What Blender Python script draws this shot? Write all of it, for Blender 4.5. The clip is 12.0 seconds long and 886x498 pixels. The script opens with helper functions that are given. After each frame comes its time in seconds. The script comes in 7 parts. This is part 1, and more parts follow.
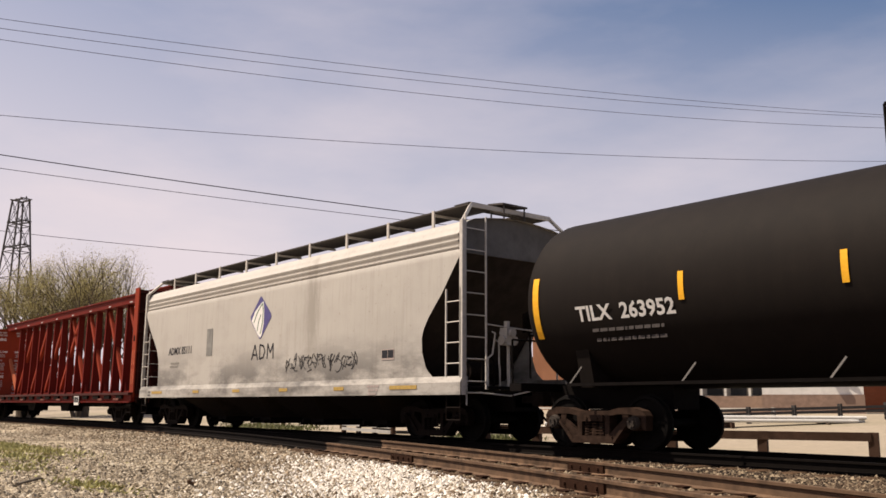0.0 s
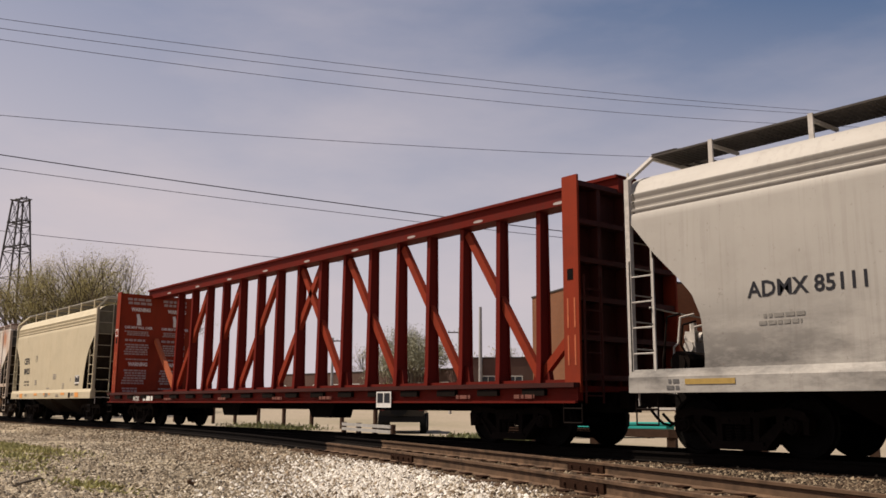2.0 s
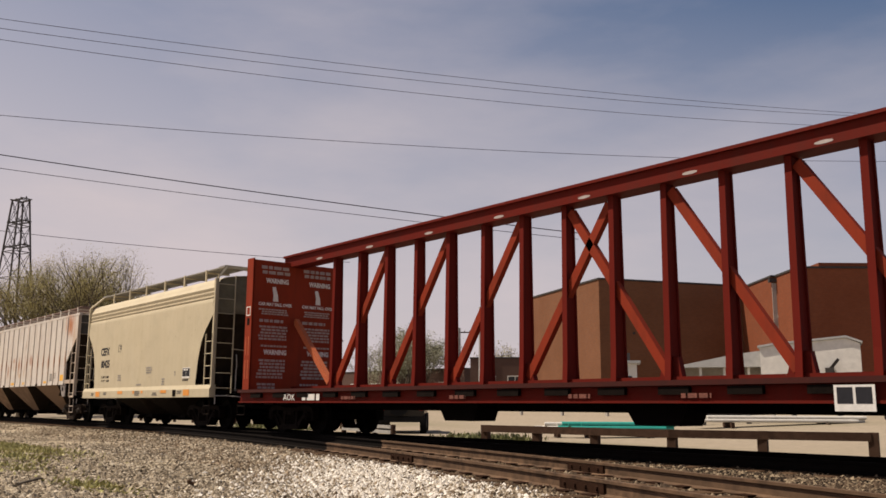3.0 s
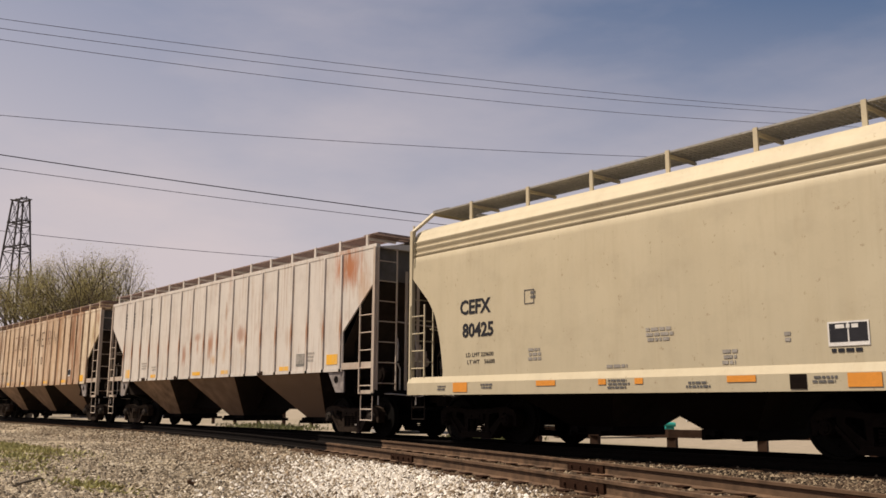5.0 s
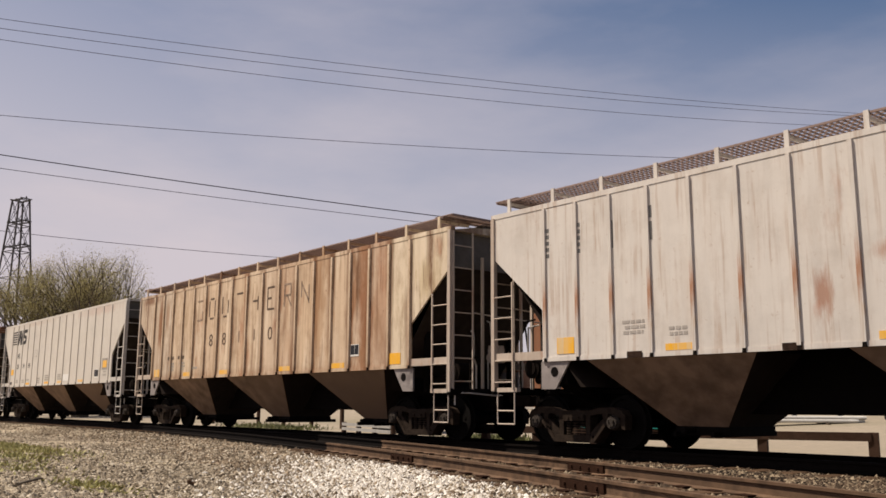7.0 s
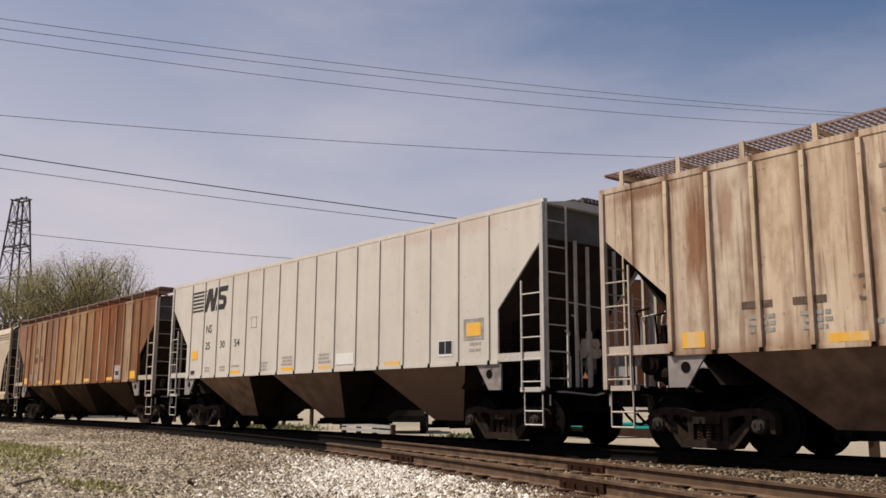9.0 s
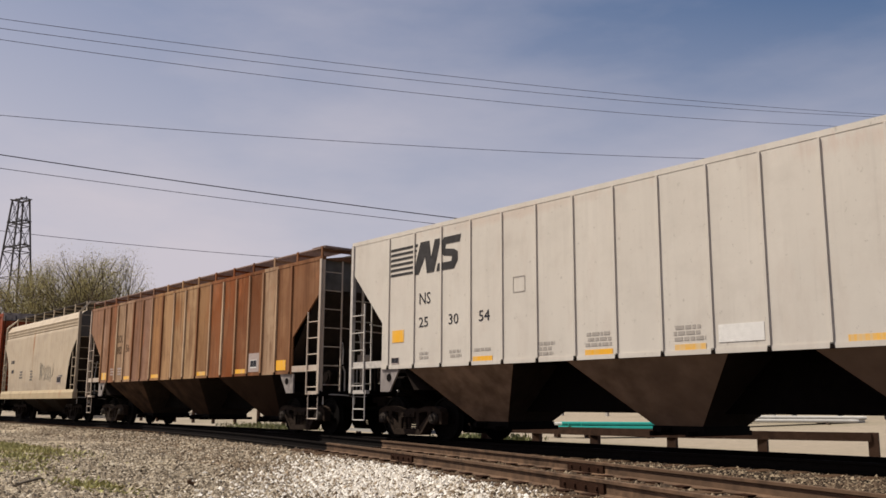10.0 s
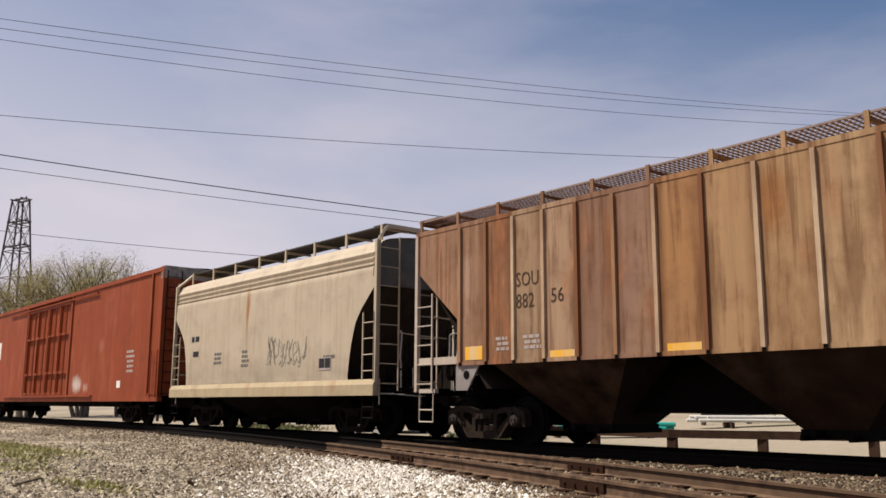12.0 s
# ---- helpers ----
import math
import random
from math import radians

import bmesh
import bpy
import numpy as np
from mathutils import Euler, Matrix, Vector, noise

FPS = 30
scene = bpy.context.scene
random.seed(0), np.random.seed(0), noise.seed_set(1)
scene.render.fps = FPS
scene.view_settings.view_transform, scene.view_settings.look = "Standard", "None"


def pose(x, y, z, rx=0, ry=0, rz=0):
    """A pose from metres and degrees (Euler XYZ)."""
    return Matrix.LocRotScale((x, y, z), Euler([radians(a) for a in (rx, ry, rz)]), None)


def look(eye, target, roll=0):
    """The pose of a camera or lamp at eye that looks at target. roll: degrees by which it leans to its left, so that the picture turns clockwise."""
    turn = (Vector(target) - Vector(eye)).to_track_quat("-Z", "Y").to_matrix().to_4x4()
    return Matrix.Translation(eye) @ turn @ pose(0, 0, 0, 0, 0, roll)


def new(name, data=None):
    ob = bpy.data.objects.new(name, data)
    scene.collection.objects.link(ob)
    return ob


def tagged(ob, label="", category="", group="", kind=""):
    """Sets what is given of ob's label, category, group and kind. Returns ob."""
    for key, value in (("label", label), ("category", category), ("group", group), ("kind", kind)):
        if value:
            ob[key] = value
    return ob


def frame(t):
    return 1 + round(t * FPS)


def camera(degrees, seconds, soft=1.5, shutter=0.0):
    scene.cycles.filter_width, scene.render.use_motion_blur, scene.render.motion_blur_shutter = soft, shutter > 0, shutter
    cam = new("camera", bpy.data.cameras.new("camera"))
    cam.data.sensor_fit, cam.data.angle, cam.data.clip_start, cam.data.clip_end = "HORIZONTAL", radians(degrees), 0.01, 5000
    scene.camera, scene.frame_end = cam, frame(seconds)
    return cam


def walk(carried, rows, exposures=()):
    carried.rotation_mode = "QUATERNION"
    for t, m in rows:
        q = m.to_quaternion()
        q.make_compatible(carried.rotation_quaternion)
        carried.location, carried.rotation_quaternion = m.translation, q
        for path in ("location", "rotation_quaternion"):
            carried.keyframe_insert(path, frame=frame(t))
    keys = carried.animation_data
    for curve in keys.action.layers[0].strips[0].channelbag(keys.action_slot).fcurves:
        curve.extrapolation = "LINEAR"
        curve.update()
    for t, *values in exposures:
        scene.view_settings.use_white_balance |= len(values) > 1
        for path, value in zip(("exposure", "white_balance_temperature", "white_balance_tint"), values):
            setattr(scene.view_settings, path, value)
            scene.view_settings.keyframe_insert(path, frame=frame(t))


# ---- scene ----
cam = camera(52.8, 12.0, soft=1.6)
EYE = (0.0, -13.03, 0.723)
STAND = pose(*EYE, 99.97, -0.3, 50.6)
walk(cam, [(0.0, STAND), (12.0, STAND)], [(0.0, 0.70, 6520, 16), (1.0, 0.52, 6540, 16), (1.5, 0.39, 6440, 16), (2.5, 0.31, 6600, 15), (4.5, 0.32, 6640, 15), (6.5, 0.37, 6450, 15), (9.0, 0.36, 6080, 13), (10.5, 0.31, 6130, 13), (12.0, 0.53, 6060, 13)])

SPEED = 10.35         # metres a second, along +x
WHEEL_R = 0.457
TIMES = [i for i in range(0, 13)]

# ---------------------------------------------------------------- light
SUN_AZ, SUN_EL = 222.0, 59.0      # degrees, clockwise from +y; above the horizon
to_sun = Vector((math.sin(radians(SUN_AZ)) * math.cos(radians(SUN_EL)),
                 math.cos(radians(SUN_AZ)) * math.cos(radians(SUN_EL)), math.sin(radians(SUN_EL))))
sun = new("sun", bpy.data.lights.new("sun", "SUN"))
sun.data.energy, sun.data.angle, sun.data.color = 5.0, radians(0.6), (1.0, 0.897, 0.725)
sun.matrix_world = look(to_sun * 200, (0, 0, 0))


def make_world():
    w = bpy.data.worlds.new("sky")
    scene.world = w
    w.use_nodes = True
    nt = w.node_tree
    nt.nodes.clear()
    N, L = nt.nodes.new, nt.links.new
    out, bg = N("ShaderNodeOutputWorld"), N("ShaderNodeBackground")
    sky = N("ShaderNodeTexSky")
    sky.sky_type, sky.sun_disc = "NISHITA", False
    sky.sun_elevation, sky.sun_rotation = radians(SUN_EL), radians(SUN_AZ)
    sky.air_density, sky.dust_density, sky.ozone_density = 1.0, 1.2, 2.0
    co = N("ShaderNodeTexCoord")
    mp = N("ShaderNodeMapping")
    mp.inputs["Scale"].default_value = (1.2, 1.2, 4.0)
    nz = N("ShaderNodeTexNoise")
    nz.inputs["Scale"].default_value, nz.inputs["Detail"].default_value, nz.inputs["Roughness"].default_value = 2.2, 6, 0.55
    ramp = N("ShaderNodeValToRGB")
    ramp.color_ramp.elements[0].position, ramp.color_ramp.elements[1].position = 0.38, 0.78
    sep = N("ShaderNodeSeparateXYZ")
    low = N("ShaderNodeMapRange")
    low.inputs["From Min"].default_value, low.inputs["From Max"].default_value = 0.02, 0.42
    low.inputs["To Min"].default_value, low.inputs["To Max"].default_value = 0.98, 0.12
    add = N("ShaderNodeMath")
    add.operation, add.use_clamp = "MULTIPLY_ADD", True
    add.inputs[1].default_value = 0.34
    mix = N("ShaderNodeMix")
    mix.data_type = "RGBA"
    mix.inputs[7].default_value = (7.8, 7.1, 7.25, 1)
    bg.inputs["Strength"].default_value = 0.062
    L(co.outputs["Generated"], mp.inputs["Vector"])
    L(mp.outputs["Vector"], nz.inputs["Vector"])
    L(nz.outputs["Fac"], ramp.inputs["Fac"])
    L(co.outputs["Generated"], sep.inputs["Vector"])
    L(sep.outputs["Z"], low.inputs["Value"])
    L(ramp.outputs["Color"], add.inputs[0])
    # the haze is whiter on the sun's side of the sky
    dot = N("ShaderNodeVectorMath")
    dot.operation = "DOT_PRODUCT"
    dot.inputs[1].default_value = (to_sun.x, to_sun.y, 0)
    glow = N("ShaderNodeMath")
    glow.operation = "MULTIPLY_ADD"
    glow.inputs[1].default_value = 0.85
    L(co.outputs["Generated"], dot.inputs[0])
    L(dot.outputs["Value"], glow.inputs[0])
    L(low.outputs["Result"], glow.inputs[2])
    L(glow.outputs["Value"], add.inputs[2])
    L(add.outputs["Value"], mix.inputs[0])
    L(sky.outputs["Color"], mix.inputs[6])
    L(mix.outputs[2], bg.inputs["Color"])
    L(bg.outputs["Background"], out.inputs["Surface"])


make_world()

# ---------------------------------------------------------------- materials


class Mat:
    """A small builder of node materials."""

    def __init__(self, name, rough=0.7, metal=0.0, spec=0.4):
        self.m = bpy.data.materials.new(name)
        self.m.use_nodes = True
        self.nt = self.m.node_tree
        self.b = self.nt.nodes["Principled BSDF"]
        self.b.inputs["Roughness"].default_value = rough
        self.b.inputs["Metallic"].default_value = metal
        self.b.inputs["Specular IOR Level"].default_value = spec
        self.co = self.nt.nodes.new("ShaderNodeTexCoord")

    def n(self, kind, **props):
        node = self.nt.nodes.new("ShaderNode" + kind)
        for k, v in props.items():
            node.inputs[k].default_value = v
        return node

    def l(self, a, b):
        self.nt.links.new(a, b)

    def noise(self, scale, detail=4.0, rough=0.55, stretch=(1, 1, 1), lo=0.35, hi=0.65, shift=(0, 0, 0)):
        mp = self.n("Mapping", Scale=stretch, Location=shift)
        self.l(self.co.outputs["Object"], mp.inputs["Vector"])
        nz = self.n("TexNoise", Scale=scale, Detail=detail, Roughness=rough)
        self.l(mp.outputs["Vector"], nz.inputs["Vector"])
        mr = self.n("MapRange")
        mr.inputs["From Min"].default_value, mr.inputs["From Max"].default_value = lo, hi
        self.l(nz.outputs["Fac"], mr.inputs["Value"])
        return mr.outputs["Result"]

    def rgb(self, c):
        node = self.n("RGB")
        node.outputs[0].default_value = (*c, 1)
        return node.outputs[0]

    def mix(self, fac, a, b, amount=1.0):
        if amount != 1.0:
            mu = self.n("Math")
            mu.operation = "MULTIPLY"
            mu.inputs[1].default_value = amount
            self.l(fac, mu.inputs[0])
            fac = mu.outputs[0]
        node = self.n("Mix")
        node.data_type = "RGBA"
        self.l(fac, node.inputs[0])
        for s, v in ((6, a), (7, b)):
            if isinstance(v, tuple):
                node.inputs[s].default_value = (*v, 1)
            else:
                self.l(v, node.inputs[s])
        return node.outputs[2]

    def mul(self, a, b):
        node = self.n("Math")
        node.operation = "MULTIPLY"
        self.l(a, node.inputs[0])
        self.l(b, node.inputs[1])
        return node.outputs[0]

    def bump(self, h, strength=0.3, dist=0.01):
        node = self.n("Bump", Strength=strength, Distance=dist)
        self.l(h, node.inputs["Height"])
        self.l(node.outputs["Normal"], self.b.inputs["Normal"])

    def done(self, col):
        if isinstance(col, tuple):
            self.b.inputs["Base Color"].default_value = (*col, 1)
        else:
            self.l(col, self.b.inputs["Base Color"])
        return self.m


def paint(name, base, dirt=(0.12, 0.09, 0.07), dirt_amt=0.35, rust=(0.19, 0.07, 0.03), rust_amt=0.0, rust_lo=0.6,
          streak=0.25, rough=0.55, seed=0.0, grain=0.12, panels=None, spots=(), smudge=None, runs=0.12, run_tone=None, flecks=0.35, relief=0.06, edge=0.0, spec=0.18, mottle=None):
    m = Mat(name, rough=rough, spec=spec)
    dark = tuple(v * 0.72 for v in base)
    start = base
    if panels:                      # each panel between two ribs has weathered to its own tone
        span, count, tones = panels
        sx = m.n("SeparateXYZ")
        m.l(m.co.outputs["Object"], sx.inputs["Vector"])
        mr = m.n("MapRange")
        mr.clamp = False
        mr.inputs["From Min"].default_value, mr.inputs["From Max"].default_value = -span, span
        mr.inputs["To Max"].default_value = count
        # the ribs stand a little wider apart amidships
        sq = m.n("Math")
        sq.operation = "MULTIPLY"
        m.l(sx.outputs["X"], sq.inputs[0])
        m.l(sx.outputs["X"], sq.inputs[1])
        gain = m.n("Math")
        gain.operation = "MULTIPLY_ADD"
        gain.inputs[1].default_value, gain.inputs[2].default_value = 0.0726 / 49, 1 - 0.0726
        m.l(sq.outputs[0], gain.inputs[0])
        m.l(m.mul(sx.outputs["X"], gain.outputs[0]), mr.inputs["Value"])
        fl = m.n("Math")
        fl.operation = "FLOOR"
        m.l(mr.outputs["Result"], fl.inputs[0])
        wn = m.n("MapRange")
        wn.inputs["From Min"].default_value, wn.inputs["From Max"].default_value = -0.5, count - 0.5
        m.l(fl.outputs[0], wn.inputs["Value"])
        fr = m.n("Math")
        fr.operation = "FRACT"
        m.l(mr.outputs["Result"], fr.inputs[0])
        ramp = m.n("ValToRGB")
        ramp.color_ramp.interpolation = "CONSTANT"
        e = ramp.color_ramp.elements
        e[0].color = (*tones[0], 1)
        e[1].position, e[1].color = 1 / len(tones), (*tones[1], 1)
        for i, c in enumerate(tones[2:], 2):
            x = e.new(i / len(tones))
            x.color = (*c, 1)
        m.l(wn.outputs["Result"], ramp.inputs["Fac"])
        start = ramp.outputs["Color"]
    col = m.mix(m.noise(0.55, 5, 0.6, (1, 1, 1), 0.3, 0.7, (seed, 0, 0)), start, dark, grain * 2.5)
    if mottle:                      # cloudy bleaching and staining, drawn out downwards
        light, deep, amount = mottle
        col = m.mix(m.noise(1.3, 6, 0.66, (1.3, 1, 0.42), 0.50, 0.68, (seed, 11, 3)), col, light, amount)
        col = m.mix(m.noise(1.7, 7, 0.68, (1.5, 1, 0.50), 0.52, 0.70, (seed, 13, 5)), col, deep, amount)
    if smudge:                      # a sooty band rubbed along the lower side
        z, half, tone, amount = smudge
        sx = m.n("SeparateXYZ")
        m.l(m.co.outputs["Object"], sx.inputs["Vector"])
        off = m.n("MapRange")
        off.inputs["From Min"].default_value, off.inputs["From Max"].default_value = z - half, z + half
        off.inputs["To Min"].default_value, off.inputs["To Max"].default_value = 1.0, 0.0
        m.l(sx.outputs["Z"], off.inputs["Value"])
        col = m.mix(m.mul(off.outputs["Result"], m.noise(0.8, 7, 0.68, (0.6, 1, 1.6), 0.40, 0.58, (seed, 2, 8))), col, tone, amount)
    for cx, cz, rx, rz, tone, amount in spots:
        mp = m.n("Mapping", Location=(-cx / rx, 0, -cz / rz), Scale=(1 / rx, 0, 1 / rz))
        m.l(m.co.outputs["Object"], mp.inputs["Vector"])
        ln = m.n("VectorMath")
        ln.operation = "LENGTH"
        m.l(mp.outputs["Vector"], ln.inputs[0])
        nz = m.noise(5.0, 6, 0.7, (1.4, 1, 0.22), 0.25, 0.75, (cx, cz, 0))
        ad = m.n("Math")
        ad.operation = "ADD"
        m.l(ln.outputs["Value"], ad.inputs[0])
        m.l(nz, ad.inputs[1])
        off = m.n("MapRange")
        off.inputs["From Min"].default_value, off.inputs["From Max"].default_value = 0.80, 1.45
        off.inputs["To Min"].default_value, off.inputs["To Max"].default_value = 1.0, 0.0
        m.l(ad.outputs[0], off.inputs["Value"])
        col = m.mix(off.outputs["Result"], col, tone, amount)
    col = m.mix(m.noise(3.2, 4, 0.55, (1.3, 1.3, 0.09), 0.45, 0.75, (seed, 3, 0)), col, dirt, streak)
    col = m.mix(m.noise(1.1, 8, 0.65, (1, 1, 1.4), 0.5, 0.8, (seed, 9, 4)), col, dirt, dirt_amt)
    if rust_amt:
        r = m.mix(m.noise(9, 5, 0.6, (1, 1, 0.3)), rust, tuple(min(1, v * 2.1) for v in rust))
        col = m.mix(m.noise(0.9, 6, 0.6, (1.5, 1.5, 0.55), rust_lo, rust_lo + 0.09, (seed, 5, 2)), col, r, rust_amt)
    if panels and edge:             # rust that creeps out from the ribs
        for lo, hi in ((0.72, 0.97), (0.22, 0.03)):
            off = m.n("MapRange")
            off.inputs["From Min"].default_value, off.inputs["From Max"].default_value = lo, hi
            m.l(fr.outputs[0], off.inputs["Value"])
            col = m.mix(m.mul(off.outputs["Result"], m.noise(1.7, 5, 0.65, (1.6, 1, 0.35), 0.36, 0.52, (seed, lo, 3))), col, run_tone or dirt, edge)
    # narrow vertical runs of dirt, broken along their length, and small chips
    lines = m.noise(7.5, 4, 0.6, (1.6, 1.6, 0.07), 0.52, 0.62, (seed, 7, 1))
    col = m.mix(m.mul(lines, m.noise(1.3, 4, 0.6, (1, 1, 0.8), 0.38, 0.56, (seed, 1, 6))), col, run_tone or dirt, runs)
    col = m.mix(m.noise(11, 4, 0.7, (1, 1, 0.8), 0.64, 0.70, (seed, 4, 4)), col, run_tone or dirt, flecks)
    m.bump(m.noise(22, 3, 0.5), relief, 0.004)
    return m.done(col)


def plain(name, base, rough=0.7, metal=0.0, var=0.35, scale=6.0, bump=0.15):
    m = Mat(name, rough, metal, 0.5 if rough < 0.5 else (0.06 if max(base) < 0.12 else 0.2))
    col = m.mix(m.noise(scale, 6, 0.6), base, tuple(v * (1 - var) for v in base))
    col = m.mix(m.noise(scale * 0.12, 3, 0.5, (1, 1, 1), 0.4, 0.7), col, tuple(v * (1 - 0.6 * var) for v in base))
    m.bump(m.noise(scale * 5, 4, 0.6), bump, 0.01)
    return m.done(col)


M = {}
M["grey_paint"] = paint("light_grey_paint", (0.385, 0.362, 0.325), dirt_amt=0.16, streak=0.06, seed=1, smudge=(1.9, 0.55, (0.085, 0.08, 0.075), 0.85), spots=[(2.6, 3.0, 0.45, 1.7, (0.24, 0.22, 0.19), 0.75), (5.6, 2.5, 1.2, 0.5, (0.30, 0.28, 0.25), 0.4), (6.6, 3.0, 0.5, 0.7, (0.33, 0.31, 0.28), 0.4)])
M["cream_paint"] = paint("cream_paint", (0.475, 0.415, 0.29), dirt_amt=0.18, streak=0.06, seed=2, mottle=((0.50, 0.445, 0.32), (0.40, 0.335, 0.22), 0.35), runs=0.06, run_tone=(0.22, 0.16, 0.09), flecks=0.5)
M["old_cream"] = paint("dulled_cream_paint", (0.42, 0.35, 0.258), dirt_amt=0.35, streak=0.10, mottle=((0.46, 0.385, 0.285), (0.31, 0.235, 0.155), 0.4), rust_amt=0.3, rust_lo=0.68, seed=3, runs=0.25, run_tone=(0.22, 0.13, 0.07), spots=[(-0.6, 3.45, 0.12, 0.75, (0.27, 0.12, 0.04), 0.95), (-0.6, 2.6, 0.07, 0.8, (0.30, 0.19, 0.10), 0.6)], smudge=(1.5, 0.5, (0.16, 0.13, 0.10), 0.6))
M["old_sill"] = paint("grimy_yellowed_sill", (0.40, 0.32, 0.20), dirt=(0.12, 0.08, 0.05), dirt_amt=0.5, rust_amt=0.4, rust_lo=0.6, seed=23)
M["white_rusty"] = paint("chalky_white_rusty_paint", (0.57, 0.53, 0.48), dirt_amt=0.2, streak=0.12, rust_amt=0.45, rust_lo=0.64, seed=4.5, runs=0.42, run_tone=(0.30, 0.19, 0.12), mottle=((0.60, 0.56, 0.50), (0.40, 0.33, 0.27), 0.35),
                         spots=[(-1.9, 2.25, 0.16, 0.45, (0.30, 0.14, 0.08), 0.8), (-0.95, 2.72, 0.3, 0.2, (0.34, 0.16, 0.09), 0.7), (-0.9, 2.4, 0.12, 0.3, (0.34, 0.17, 0.09), 0.6),
                                (0.0, 2.5, 0.22, 0.6, (0.31, 0.13, 0.055), 0.85), (0.25, 2.0, 0.3, 0.2, (0.46, 0.26, 0.10), 0.6), (0.9, 2.15, 0.14, 0.35, (0.42, 0.26, 0.14), 0.5),
                                (1.9, 2.65, 0.28, 0.3, (0.32, 0.16, 0.10), 0.75), (2.0, 2.2, 0.2, 0.25, (0.44, 0.28, 0.14), 0.5), (0.95, 3.35, 0.1, 0.3, (0.30, 0.18, 0.11), 0.6),
                                (7.3, 3.95, 0.8, 0.65, (0.36, 0.13, 0.05), 0.95), (8.0, 3.3, 0.35, 0.7, (0.42, 0.24, 0.12), 0.5), (4.5, 2.4, 0.12, 0.4, (0.36, 0.22, 0.13), 0.4)])
M["tan_rusty"] = paint("tan_rust_streaked_paint", (0.50, 0.41, 0.31), dirt=(0.16, 0.08, 0.04), dirt_amt=0.28, streak=0.36, rust_amt=0.45, rust_lo=0.60, seed=7, runs=0.48, run_tone=(0.115, 0.048, 0.022), flecks=0.5, smudge=(1.62, 0.16, (0.20, 0.10, 0.05), 0.75), mottle=((0.68, 0.58, 0.45), (0.22, 0.12, 0.058), 0.55), spec=0.06,
                       panels=(7.02, 17, [(0.5, 0.4, 0.3), (0.54, 0.45, 0.35), (0.591, 0.465, 0.332), (0.554, 0.43, 0.3), (0.616, 0.488, 0.353), (0.567, 0.43, 0.3), (0.603, 0.477, 0.343), (0.541, 0.407, 0.278), (0.591, 0.465, 0.332), (0.567, 0.442, 0.321), (0.492, 0.349, 0.236), (0.541, 0.407, 0.278), (0.418, 0.279, 0.171), (0.567, 0.43, 0.3), (0.32, 0.169, 0.0912), (0.443, 0.291, 0.193), (0.62, 0.523, 0.385)]), edge=0.95,
                       spots=[(3.95, 3.9, 0.14, 0.8, (0.10, 0.05, 0.025), 0.75), (5.0, 3.7, 0.12, 1.2, (0.10, 0.045, 0.02), 0.8), (2.1, 3.5, 0.14, 0.9, (0.17, 0.08, 0.035), 0.6), (-1.2, 3.0, 0.2, 0.9, (0.24, 0.13, 0.07), 0.5), (-3.9, 2.6, 0.2, 0.8, (0.26, 0.14, 0.08), 0.5), (7.6, 3.3, 0.5, 0.7, (0.44, 0.34, 0.17), 0.5), (-6.5, 3.2, 0.3, 1.3, (0.20, 0.085, 0.035), 0.85), (-5.95, 3.6, 0.25, 0.8, (0.24, 0.12, 0.06), 0.6), (-7.4, 4.15, 1.0, 0.18, (0.16, 0.07, 0.035), 0.7), (5.35, 3.0, 0.35, 1.8, (0.22, 0.09, 0.04), 0.75), (3.2, 3.2, 0.3, 1.6, (0.26, 0.13, 0.06), 0.5)])
M["ns_paint"] = paint("pale_warm_grey_paint", (0.54, 0.50, 0.44), dirt_amt=0.15, streak=0.05, seed=11, mottle=((0.57, 0.53, 0.47), (0.45, 0.39, 0.335), 0.4), runs=0.05, spots=[(5.5, 4.25, 3.0, 0.22, (0.46, 0.33, 0.27), 0.5), (-3.0, 4.3, 3.5, 0.15, (0.46, 0.35, 0.28), 0.4)])
